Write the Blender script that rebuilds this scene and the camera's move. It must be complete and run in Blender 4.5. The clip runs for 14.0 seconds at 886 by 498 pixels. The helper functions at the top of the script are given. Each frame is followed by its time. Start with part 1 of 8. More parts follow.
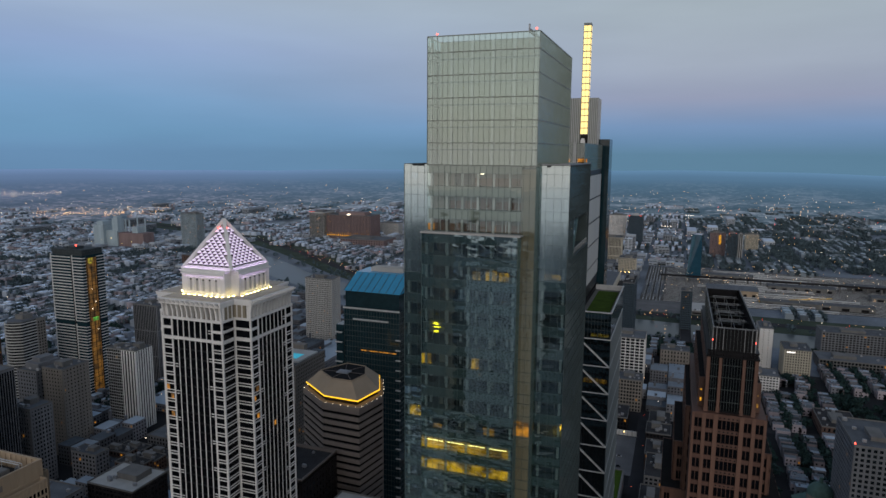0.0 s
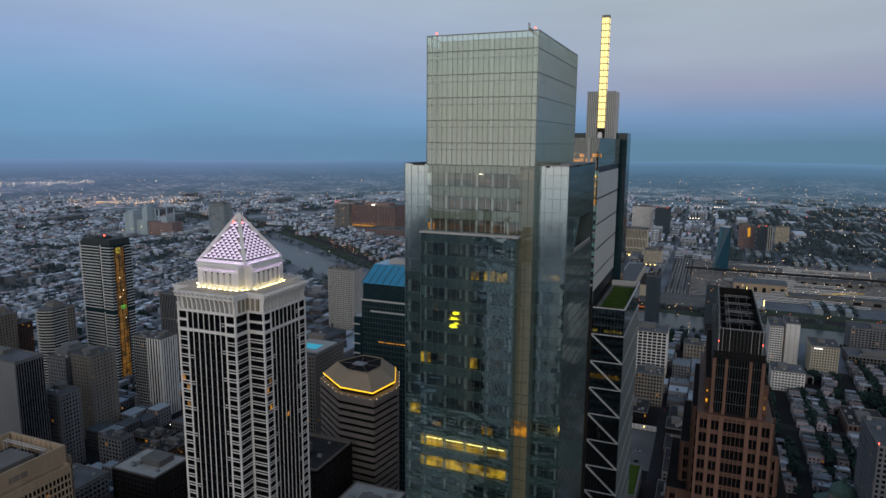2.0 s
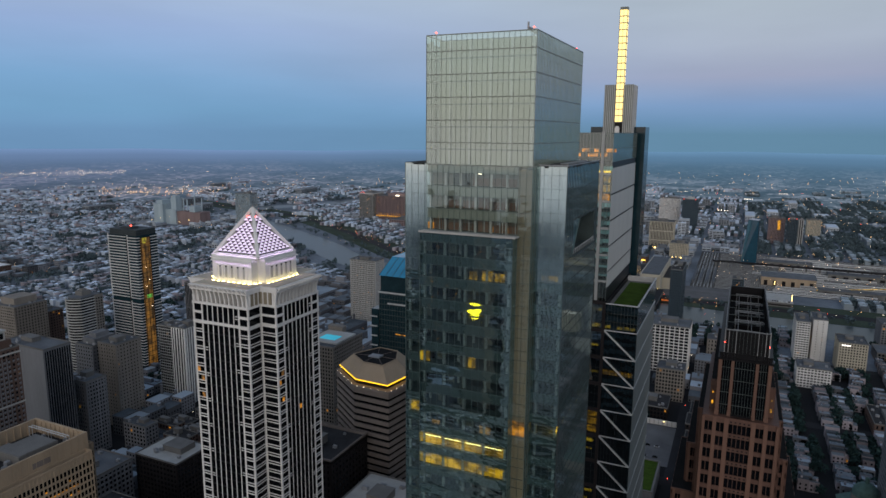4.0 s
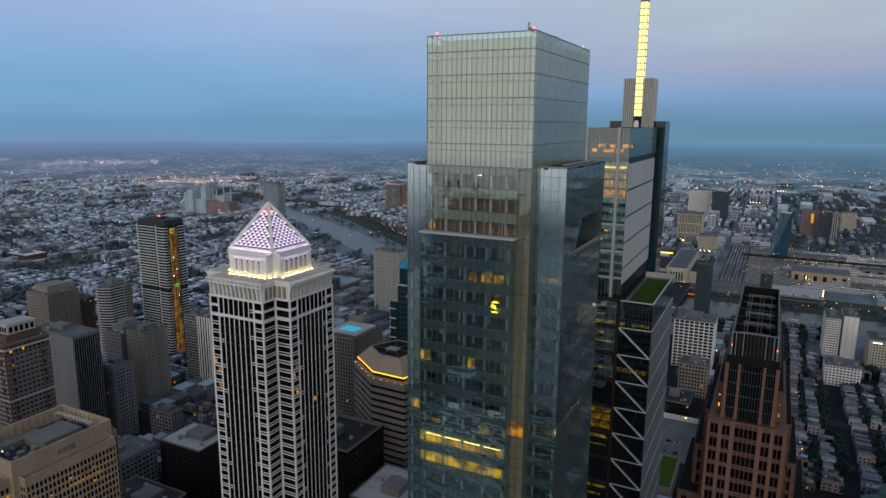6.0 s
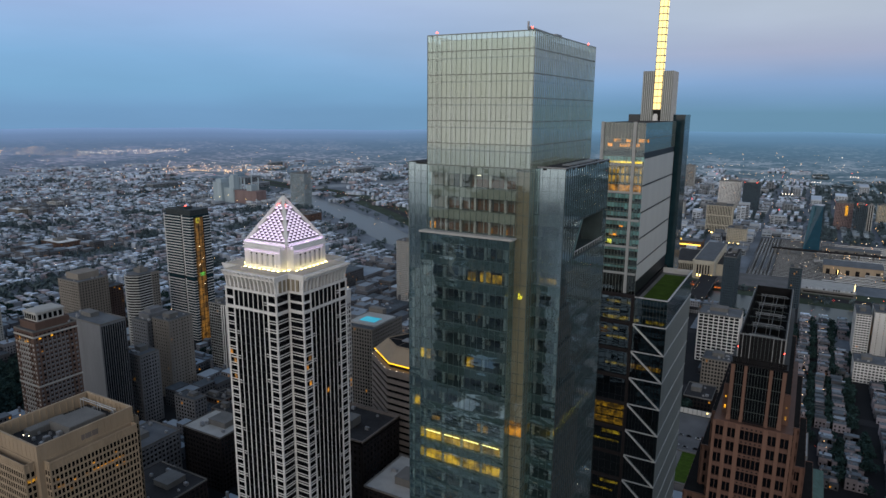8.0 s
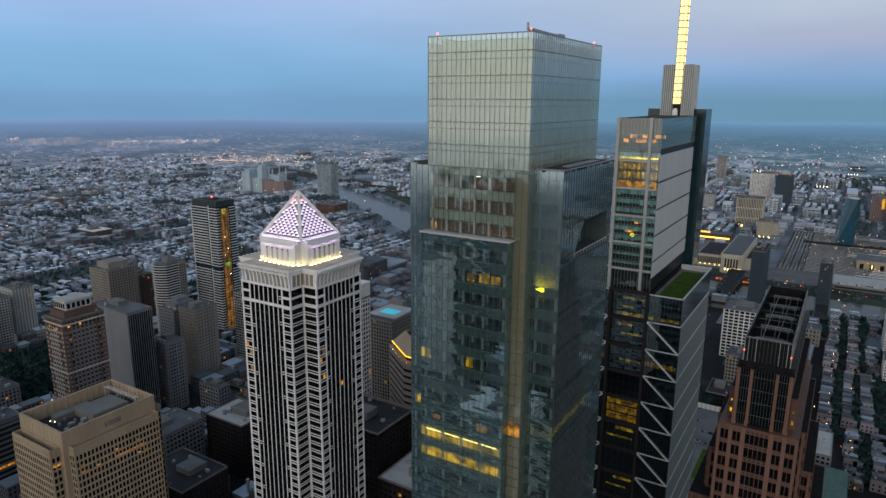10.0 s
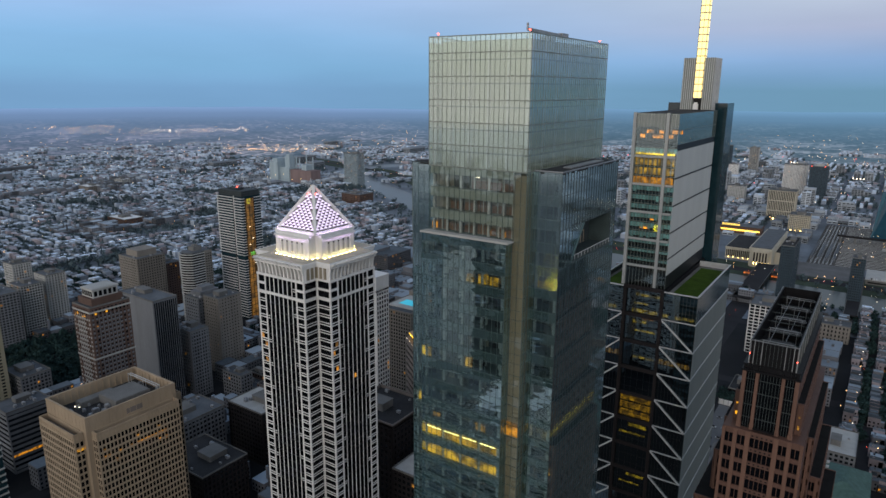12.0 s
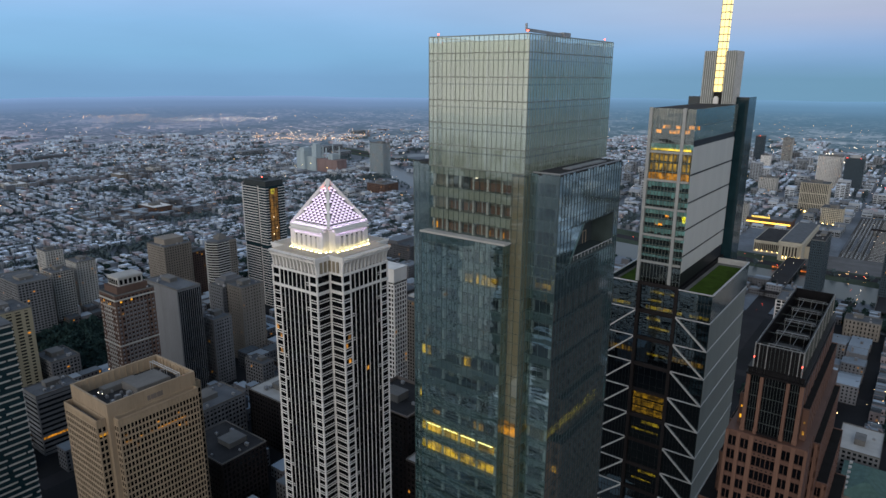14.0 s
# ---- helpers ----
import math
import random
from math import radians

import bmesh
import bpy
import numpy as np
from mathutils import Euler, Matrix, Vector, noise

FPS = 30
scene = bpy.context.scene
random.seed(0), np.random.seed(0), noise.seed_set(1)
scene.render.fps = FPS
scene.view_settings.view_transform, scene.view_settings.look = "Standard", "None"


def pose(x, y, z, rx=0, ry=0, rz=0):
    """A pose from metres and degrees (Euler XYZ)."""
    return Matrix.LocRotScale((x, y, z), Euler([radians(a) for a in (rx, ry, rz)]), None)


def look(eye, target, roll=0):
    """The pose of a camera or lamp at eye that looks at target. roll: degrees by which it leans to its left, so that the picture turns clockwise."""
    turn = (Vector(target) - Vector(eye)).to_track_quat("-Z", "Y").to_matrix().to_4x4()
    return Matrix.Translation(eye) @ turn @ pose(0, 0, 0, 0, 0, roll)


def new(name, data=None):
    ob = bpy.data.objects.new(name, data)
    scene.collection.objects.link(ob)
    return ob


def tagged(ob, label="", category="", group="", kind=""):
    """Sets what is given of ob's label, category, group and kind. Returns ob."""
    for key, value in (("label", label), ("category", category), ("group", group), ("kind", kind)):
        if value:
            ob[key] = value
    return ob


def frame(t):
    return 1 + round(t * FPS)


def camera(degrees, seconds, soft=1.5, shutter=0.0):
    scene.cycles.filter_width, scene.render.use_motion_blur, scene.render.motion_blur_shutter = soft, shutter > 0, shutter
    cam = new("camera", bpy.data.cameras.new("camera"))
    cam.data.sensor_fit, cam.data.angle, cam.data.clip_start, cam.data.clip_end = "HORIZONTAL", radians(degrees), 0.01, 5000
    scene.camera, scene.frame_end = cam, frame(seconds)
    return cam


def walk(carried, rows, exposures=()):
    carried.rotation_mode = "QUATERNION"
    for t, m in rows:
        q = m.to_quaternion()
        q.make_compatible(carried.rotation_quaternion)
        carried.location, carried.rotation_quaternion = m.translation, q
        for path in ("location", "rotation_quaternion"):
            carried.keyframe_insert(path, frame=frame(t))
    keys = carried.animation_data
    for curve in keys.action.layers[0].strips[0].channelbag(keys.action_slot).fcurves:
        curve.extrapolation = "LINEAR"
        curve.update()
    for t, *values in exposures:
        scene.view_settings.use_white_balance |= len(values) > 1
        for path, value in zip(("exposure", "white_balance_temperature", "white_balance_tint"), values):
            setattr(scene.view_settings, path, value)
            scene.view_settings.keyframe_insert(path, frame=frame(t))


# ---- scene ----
cam = camera(68.2, 14.0)
METRES, EYE, TILT, LEAN, TURN = 48.3, 270.0, 0.0, 0.0, 19.8
ROWS = [
    (0.0, 0.0, 0.0, 0.0, 0.06, -8.33, -0.4),
    (0.5, 0.0333, 0.0003, 0.0121, 0.66, -8.55, -0.41),
    (1.0, 0.0664, 0.0007, 0.0248, 1.22, -8.77, -0.43),
    (1.5, 0.0978, 0.0012, 0.0361, 1.78, -8.99, -0.43),
    (2.0, 0.1311, 0.0026, 0.0486, 2.38, -9.22, -0.43),
    (2.5, 0.1645, 0.0048, 0.0606, 3.0, -9.45, -0.44),
    (3.0, 0.1967, 0.0076, 0.0715, 3.55, -9.66, -0.44),
    (5.5, 0.3614, 0.0232, 0.1346, 6.52, -10.76, -0.43),
    (6.0, 0.3944, 0.0266, 0.1483, 7.14, -10.98, -0.43),
    (6.5, 0.4267, 0.0312, 0.1605, 7.73, -11.18, -0.43),
    (7.0, 0.4602, 0.0361, 0.1739, 8.36, -11.43, -0.43),
    (7.5, 0.493, 0.0408, 0.1879, 8.93, -11.68, -0.42),
    (8.0, 0.5255, 0.0468, 0.1991, 9.54, -11.93, -0.4),
    (10.5, 0.6912, 0.0767, 0.2662, 12.61, -13.02, -0.34),
    (11.0, 0.7239, 0.0839, 0.2797, 13.23, -13.25, -0.35),
    (11.5, 0.7565, 0.092, 0.294, 13.85, -13.5, -0.33),
    (12.0, 0.7879, 0.1001, 0.3067, 14.45, -13.75, -0.34),
    (12.5, 0.8206, 0.1085, 0.3212, 15.03, -13.99, -0.33),
    (13.0, 0.8517, 0.1158, 0.3339, 15.62, -14.24, -0.34),
    (13.5, 0.8849, 0.1259, 0.3485, 16.26, -14.47, -0.33),
    (14.0, 0.9182, 0.1377, 0.3617, 16.87, -14.71, -0.3),
]
walk(cam, [(t, pose(0, 0, EYE, TILT, LEAN, TURN) @ pose(METRES * x, METRES * y, METRES * z, 90 + pitch, roll, yaw)) for t, x, y, z, yaw, pitch, roll in ROWS],
     exposures=[(0.0, 0.0, 6530, 11), (3.0, 0.12, 6535, 11.2), (7.0, 0.28, 6550, 10.6), (14.0, 0.52, 6590, 9.6)])

# ---- world and light: dawn, before sunrise; the brighter sky lies in the east (minus y) ----
world = bpy.data.worlds.new("dawn_sky")
scene.world = world
world.use_nodes = True
wn, wl = world.node_tree.nodes, world.node_tree.links
wn.clear()
w_out, w_bg = wn.new("ShaderNodeOutputWorld"), wn.new("ShaderNodeBackground")
w_co, w_sep = wn.new("ShaderNodeTexCoord"), wn.new("ShaderNodeSeparateXYZ")
wl.new(w_co.outputs["Generated"], w_sep.inputs[0])


def ramp_node(nodes, stops):
    r = nodes.new("ShaderNodeValToRGB")
    els = r.color_ramp.elements
    while len(els) < len(stops):
        els.new(0.5)
    for e, (p, c) in zip(els, stops):
        e.position, e.color = p, (*c, 1)
    return r


SKY_SOUTHWEST = [(0.0, (0.135, 0.265, 0.44)), (0.03, (0.155, 0.32, 0.51)), (0.07, (0.185, 0.36, 0.58)), (0.14, (0.27, 0.385, 0.61)),
                 (0.22, (0.36, 0.455, 0.58)), (0.32, (0.40, 0.46, 0.57)), (0.6, (0.17, 0.235, 0.34)), (1.0, (0.115, 0.17, 0.26))]
SKY_NORTHWEST = [(0.0, (0.12, 0.245, 0.36)), (0.02, (0.155, 0.285, 0.46)), (0.04, (0.205, 0.33, 0.54)), (0.078, (0.325, 0.37, 0.51)),
                 (0.12, (0.37, 0.43, 0.53)), (0.2, (0.405, 0.485, 0.55)), (0.6, (0.17, 0.235, 0.34)), (1.0, (0.115, 0.17, 0.26))]
SKY_EAST = [(0.0, (0.90, 0.79, 0.75)), (0.04, (0.96, 0.86, 0.76)), (0.1, (0.99, 0.96, 0.88)), (0.3, (0.80, 0.84, 0.87)), (0.6, (0.26, 0.31, 0.37)), (1.0, (0.09, 0.13, 0.20))]
southwest, northwest, east = ramp_node(wn, SKY_SOUTHWEST), ramp_node(wn, SKY_NORTHWEST), ramp_node(wn, SKY_EAST)
wl.new(w_sep.outputs[2], southwest.inputs[0])
wl.new(w_sep.outputs[2], northwest.inputs[0])
to_north = wn.new("ShaderNodeMapRange")
to_north.interpolation_type = "SMOOTHSTEP"
to_north.inputs[1].default_value, to_north.inputs[2].default_value = -0.85, 0.05
wl.new(w_sep.outputs[0], to_north.inputs[0])
w_west = wn.new("ShaderNodeMix")
w_west.data_type = "RGBA"
wl.new(to_north.outputs[0], w_west.inputs[0])
wl.new(southwest.outputs[0], w_west.inputs[6])
wl.new(northwest.outputs[0], w_west.inputs[7])
wl.new(w_sep.outputs[2], east.inputs[0])
to_east = wn.new("ShaderNodeMapRange")
to_east.interpolation_type = "SMOOTHSTEP"
to_east.inputs[1].default_value, to_east.inputs[2].default_value = 0.25, -0.85
wl.new(w_sep.outputs[1], to_east.inputs[0])
w_mix = wn.new("ShaderNodeMix")
w_mix.data_type = "RGBA"
wl.new(to_east.outputs[0], w_mix.inputs[0])
wl.new(w_west.outputs[2], w_mix.inputs[6])
wl.new(east.outputs[0], w_mix.inputs[7])
# thin drifting cloud veils, stretched along the horizon
w_map, w_noise = wn.new("ShaderNodeMapping"), wn.new("ShaderNodeTexNoise")
w_map.inputs["Scale"].default_value = (1.6, 1.6, 9.0)
wl.new(w_co.outputs["Generated"], w_map.inputs[0])
wl.new(w_map.outputs[0], w_noise.inputs["Vector"])
w_noise.inputs["Scale"].default_value, w_noise.inputs["Detail"].default_value = 1.5, 5.0
w_veil = wn.new("ShaderNodeMapRange")
w_veil.inputs[1].default_value, w_veil.inputs[2].default_value = 0.35, 0.75
w_veil.inputs[3].default_value, w_veil.inputs[4].default_value = 0.94, 1.07
wl.new(w_noise.outputs[0], w_veil.inputs[0])
w_north = wn.new("ShaderNodeMapRange")  # the northern sky is a little darker
w_north.inputs[1].default_value, w_north.inputs[2].default_value = -0.8, 0.4
w_north.inputs[3].default_value, w_north.inputs[4].default_value = 1.02, 0.90
wl.new(w_sep.outputs[0], w_north.inputs[0])
w_both = wn.new("ShaderNodeMath")
w_both.operation = "MULTIPLY"
wl.new(w_veil.outputs[0], w_both.inputs[0])
wl.new(w_north.outputs[0], w_both.inputs[1])
w_mul = wn.new("ShaderNodeVectorMath")
w_mul.operation = "SCALE"
wl.new(w_mix.outputs[2], w_mul.inputs[0])
wl.new(w_both.outputs[0], w_mul.inputs[3])
wl.new(w_mul.outputs[0], w_bg.inputs[0])
w_bg.inputs[1].default_value = 1.0
wl.new(w_bg.outputs[0], w_out.inputs[0])

sun = new("sun", bpy.data.lights.new("sun", "SUN"))
sun.data.energy, sun.data.angle, sun.data.color = 0.55, radians(40), (1.0, 0.90, 0.80)
sun.matrix_world = look((300, -900, 420), (0, 0, 0))

# ---- materials ----
def mat(name, base, rough=0.7, metal=0.0, vary=0.25, scale=0.4, fine=6.0, bump=0.0, streak=False, per="", spread=0.2, spec=None, skew=1.0):
    """A surface with two scales of variation; per: 'object' or 'island' for piece-to-piece changes."""
    m = bpy.data.materials.new(name)
    m.use_nodes = True
    n, l = m.node_tree.nodes, m.node_tree.links
    b = n["Principled BSDF"]
    geo = n.new("ShaderNodeNewGeometry")
    mp = n.new("ShaderNodeMapping")
    if streak:
        mp.inputs["Scale"].default_value = (1, 1, 0.12)
    l.new(geo.outputs["Position"], mp.inputs[0])
    big, small = n.new("ShaderNodeTexNoise"), n.new("ShaderNodeTexNoise")
    big.inputs["Scale"].default_value, big.inputs["Detail"].default_value = scale, 3
    small.inputs["Scale"].default_value, small.inputs["Detail"].default_value = fine, 4
    l.new(mp.outputs[0], big.inputs["Vector"])
    l.new(mp.outputs[0], small.inputs["Vector"])
    add = n.new("ShaderNodeMath")
    add.operation = "MULTIPLY_ADD"
    add.inputs[1].default_value = 0.5
    l.new(small.outputs[0], add.inputs[0])
    l.new(big.outputs[0], add.inputs[2])
    last = add.outputs[0]
    if per:
        r = n.new("ShaderNodeObjectInfo").outputs["Random"] if per == "object" else geo.outputs["Random Per Island"]
        if skew != 1.0:  # most pieces dark, a few pale
            pw = n.new("ShaderNodeMath")
            pw.operation = "POWER"
            pw.inputs[1].default_value = skew
            l.new(r, pw.inputs[0])
            r = pw.outputs[0]
        k = n.new("ShaderNodeMath")
        k.operation = "MULTIPLY_ADD"
        k.inputs[1].default_value = spread / max(vary, 0.01)
        l.new(r, k.inputs[0])
        l.new(last, k.inputs[2])
        last = k.outputs[0]
    rng = n.new("ShaderNodeMapRange")
    top = 1.05 + (spread / max(vary, 0.01) if per else 0)
    rng.inputs[1].default_value, rng.inputs[2].default_value = 0.45, top
    rng.inputs[3].default_value, rng.inputs[4].default_value = 1 - vary - (spread if per else 0), 1 + vary * 0.6 + (spread if per else 0)
    l.new(last, rng.inputs[0])
    sc = n.new("ShaderNodeVectorMath")
    sc.operation = "SCALE"
    sc.inputs[0].default_value = base
    l.new(rng.outputs[0], sc.inputs[3])
    l.new(sc.outputs[0], b.inputs["Base Color"])
    b.inputs["Roughness"].default_value, b.inputs["Metallic"].default_value = rough, metal
    b.inputs["Specular IOR Level"].default_value = spec if spec is not None else (0.12 if rough > 0.55 else 0.35)
    if bump:
        bp = n.new("ShaderNodeBump")
        bp.inputs["Strength"].default_value, bp.inputs["Distance"].default_value = bump, 0.05
        l.new(small.outputs[0], bp.inputs["Height"])
        l.new(bp.outputs[0], b.inputs["Normal"])
    return m


def glass(name, tint, gloss, wave=0.0, wave_scale=0.25, veil=0.0, veil_colour=(0.5, 0.5, 0.5), ior=1.6, rough=0.02, full=1.0):
    """Curtain-wall glass: a tinted clear pane with a mirror coat; wave bends the coat, veil adds ceramic fritting, or a
    painted reflection.
    """
    m = bpy.data.materials.new(name)
    m.use_nodes = True
    n, l = m.node_tree.nodes, m.node_tree.links
    n.remove(n["Principled BSDF"])
    out = n["Material Output"]
    clear, mirror, mix = n.new("ShaderNodeBsdfTransparent"), n.new("ShaderNodeBsdfGlossy"), n.new("ShaderNodeMixShader")
    clear.inputs[0].default_value = (*tint, 1)
    mirror.inputs["Roughness"].default_value = rough
    mirror.inputs[0].default_value = (0.82, 0.98, 0.98, 1)
    fr, amt = n.new("ShaderNodeFresnel"), n.new("ShaderNodeMapRange")
    fr.inputs[0].default_value = ior
    amt.inputs[1].default_value, amt.inputs[2].default_value = 0.0, full
    amt.inputs[3].default_value, amt.inputs[4].default_value = gloss, 1.0
    l.new(fr.outputs[0], amt.inputs[0])
    l.new(amt.outputs[0], mix.inputs[0])
    base = clear.outputs[0]
    if veil:
        veil_film, vm = n.new("ShaderNodeBsdfDiffuse"), n.new("ShaderNodeMixShader")
        veil_film.inputs[0].default_value = (*veil_colour, 1)
        vm.inputs[0].default_value = veil
        l.new(base, vm.inputs[1])
        l.new(veil_film.outputs[0], vm.inputs[2])
        base = vm.outputs[0]
    l.new(base, mix.inputs[1])
    l.new(mirror.outputs[0], mix.inputs[2])
    l.new(mix.outputs[0], out.inputs[0])
    if wave:
        geo, wv, bp, mp = n.new("ShaderNodeNewGeometry"), n.new("ShaderNodeTexNoise"), n.new("ShaderNodeBump"), n.new("ShaderNodeMapping")
        mp.inputs["Scale"].default_value = (0.3, 0.3, 1.0)  # long flat ripples
        wv.inputs["Scale"].default_value, wv.inputs["Detail"].default_value = wave_scale, 1
        l.new(geo.outputs["Position"], mp.inputs[0])
        l.new(mp.outputs[0], wv.inputs["Vector"])
        l.new(wv.outputs[0], bp.inputs["Height"])
        bp.inputs["Strength"].default_value, bp.inputs["Distance"].default_value = 1.0, wave
        l.new(bp.outputs[0], mirror.inputs["Normal"])
    return m


def lamp(name, colour, strength, sampled=False, patchy=0.0):
    """What gives off light; patchy: the size in metres of brighter and darker spots in a lit room."""
    m = bpy.data.materials.new(name)
    m.use_nodes = True
    n, l = m.node_tree.nodes, m.node_tree.links
    b = n["Principled BSDF"]
    b.inputs["Base Color"].default_value = (*colour, 1)
    b.inputs["Emission Color"].default_value = (*colour, 1)
    b.inputs["Emission Strength"].default_value = strength
    if patchy:
        geo, no, rp = n.new("ShaderNodeNewGeometry"), n.new("ShaderNodeTexNoise"), n.new("ShaderNodeMapRange")
        no.inputs["Scale"].default_value, no.inputs["Detail"].default_value = 1 / patchy, 4
        l.new(geo.outputs["Position"], no.inputs["Vector"])
        l.new(no.outputs[0], rp.inputs[0])
        rp.inputs[1].default_value, rp.inputs[2].default_value = 0.4, 0.68
        rp.inputs[3].default_value, rp.inputs[4].default_value = strength * 0.12, strength * 1.35
        l.new(rp.outputs[0], b.inputs["Emission Strength"])
        b.inputs["Base Color"].default_value = (0.12, 0.08, 0.04, 1)
    m.cycles.emission_sampling = "AUTO" if sampled else "NONE"
    return m


ASPHALT = mat("asphalt", (0.019, 0.02, 0.023), 0.85, vary=0.4, scale=0.02, fine=0.6)
ROAD = mat("road_asphalt", (0.030, 0.030, 0.034), 0.8, vary=0.3, scale=0.05, fine=2)
CONCRETE = mat("concrete", (0.17, 0.168, 0.165), 0.85, vary=0.3, scale=0.08, fine=1.5, streak=True)
ROOF_GREY = mat("roof_membrane", (0.115, 0.125, 0.14), 0.8, vary=0.35, scale=0.12, fine=1.0, per="object", spread=0.15)
ROOF_DARK = mat("tar_roof", (0.045, 0.045, 0.048), 0.9, vary=0.4, scale=0.1, fine=1.0)
DUCT = mat("galvanised_duct", (0.33, 0.34, 0.36), 0.5, 0.4, vary=0.3, scale=0.6, fine=5, per="object", spread=0.15)
WINDOW = mat("dark_window_glass", (0.007, 0.010, 0.013), 0.08, vary=0.4, scale=0.3, fine=2, per="island", spread=0.3, spec=0.30)
BLACK_GLASS = mat("black_glass", (0.004, 0.005, 0.007), 0.12, vary=0.4, scale=0.3, fine=2, spec=0.13)
BLUE_SLATE = mat("blue_grey_cladding", (0.042, 0.066, 0.088), 0.5, 0.1, vary=0.2, scale=0.2, fine=2, streak=True)
SLATE = mat("slate_grey_cladding", (0.045, 0.055, 0.06), 0.6, vary=0.3, scale=0.3, fine=3)
# blue-grey of distance haze put into the panel's colour
HAZY_PANEL = mat("haze_tinted_panel", (0.36, 0.44, 0.49), 0.8, vary=0.2, scale=0.1, fine=1, streak=True)
BLACK_ROOF = mat("black_tar_roof", (0.012, 0.012, 0.013), 0.9, vary=0.4, scale=0.3, fine=2)
TRUSS = mat("weathered_steel_tube", (0.26, 0.27, 0.28), 0.5, 0.3, vary=0.3, scale=0.5, fine=5)
BROWN_BAND = mat("brown_precast_band", (0.195, 0.168, 0.155), 0.75, vary=0.2, scale=0.1, fine=2, streak=True, per="object", spread=0.05)
WINDOW_TEAL = mat("teal_window_glass", (0.013, 0.034, 0.044), 0.08, vary=0.4, scale=0.3, fine=2, per="island", spread=0.3, spec=0.48)
WHITE_STONE = mat("white_granite", (0.72, 0.71, 0.70), 0.6, vary=0.18, scale=0.15, fine=3, streak=True, per="object", spread=0.05)
BEIGE = mat("beige_precast", (0.37, 0.29, 0.21), 0.75, vary=0.2, scale=0.1, fine=2, streak=True, per="object", spread=0.05)
RED_STONE = mat("red_granite", (0.105, 0.056, 0.043), 0.55, vary=0.25, scale=0.2, fine=3, streak=True, per="object", spread=0.06)
BLACK_METAL = mat("black_metal", (0.009, 0.009, 0.011), 0.45, 0.2, vary=0.4, scale=0.4, fine=4, spec=0.2)
STEEL = mat("painted_steel", (0.55, 0.56, 0.57), 0.45, 0.2, vary=0.2, scale=0.5, fine=5)
MULLION = mat("dark_mullion", (0.10, 0.12, 0.12), 0.4, 0.5, vary=0.3, scale=0.4, fine=4)
WHITE_ROOF = mat("white_roof_membrane", (0.78, 0.79, 0.80), 0.7, vary=0.2, scale=0.1, fine=1.0)
PALE_PANEL = mat("pale_metal_panel", (0.50, 0.49, 0.46), 0.45, 0.15, vary=0.12, scale=0.12, fine=1.5, streak=True, per="object", spread=0.05)
GREY_PANEL = mat("grey_metal_panel", (0.185, 0.20, 0.188), 0.45, 0.25, vary=0.15, scale=0.15, fine=2, streak=True, per="object", spread=0.05)
BRICK = mat("brick_wall", (0.12, 0.08, 0.068), 0.85, vary=0.25, scale=0.15, fine=2, streak=True, per="object", spread=0.1)
# red-brown brick paled in its colour to look hazy
HAZED_BRICK = mat("haze_paled_brick", (0.25, 0.185, 0.185), 0.85, vary=0.22, scale=0.12, fine=2, streak=True, per="object", spread=0.08)
TAN = mat("tan_masonry", (0.225, 0.205, 0.185), 0.85, vary=0.25, scale=0.12, fine=2, streak=True, per="object", spread=0.1)
GREY_STONE = mat("grey_masonry", (0.185, 0.192, 0.208), 0.85, vary=0.25, scale=0.12, fine=2, streak=True, per="object", spread=0.12)
DARK_STONE = mat("dark_masonry", (0.022, 0.019, 0.020), 0.8, vary=0.25, scale=0.12, fine=2, streak=True, per="object", spread=0.1)
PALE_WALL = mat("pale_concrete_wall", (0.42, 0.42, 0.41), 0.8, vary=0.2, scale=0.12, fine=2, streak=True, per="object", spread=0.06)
BROWN_CORE = mat("tan_core_stone", (0.28, 0.245, 0.185), 0.7, vary=0.2, scale=0.2, fine=2, streak=True)
SLAB = mat("floor_slab", (0.15, 0.19, 0.20), 0.8, vary=0.2, scale=0.2, fine=2)
TERRACE = mat("dark_terrace_panel", (0.05, 0.072, 0.075), 0.5, vary=0.3, scale=0.3, fine=2, spec=0.3)
ROOM = mat("room_partition", (0.08, 0.083, 0.08), 0.8, vary=0.5, scale=0.35, fine=1.2)
MULLION_PALE = mat("grey_green_mullion", (0.24, 0.27, 0.25), 0.4, 0.3, vary=0.2, scale=0.4, fine=4)
LIMESTONE = mat("pale_limestone", (0.48, 0.44, 0.36), 0.75, vary=0.2, scale=0.1, fine=2, streak=True)
BALLAST = mat("rail_ballast", (0.085, 0.08, 0.075), 0.9, vary=0.4, scale=0.05, fine=1.0)
PAVING = mat("plaza_paving", (0.14, 0.14, 0.145), 0.85, vary=0.3, scale=0.05, fine=1.0)
GRASS = mat("roof_grass", (0.045, 0.085, 0.008), 0.95, vary=0.45, scale=0.3, fine=4, bump=0.4)
LEAF = mat("tree_leaves", (0.026, 0.052, 0.05), 0.85, vary=0.4, scale=0.02, fine=0.6, per="island", spread=0.3)
# far leaves lifted paler and bluer: distance haze in their colour
HAZED_LEAF = mat("hazed_tree_leaves", (0.085, 0.12, 0.136), 0.9, vary=0.35, scale=0.01, fine=0.4, per="island", spread=0.3)
WATER = mat("river_water", (0.03, 0.045, 0.05), 0.3, vary=0.2, scale=0.01, fine=0.1, bump=0.25, spec=0.3)
HOUSE_WALL = mat("row_house_wall", (0.155, 0.16, 0.178), 0.9, vary=0.25, scale=0.03, fine=0.4, per="island", spread=0.45)
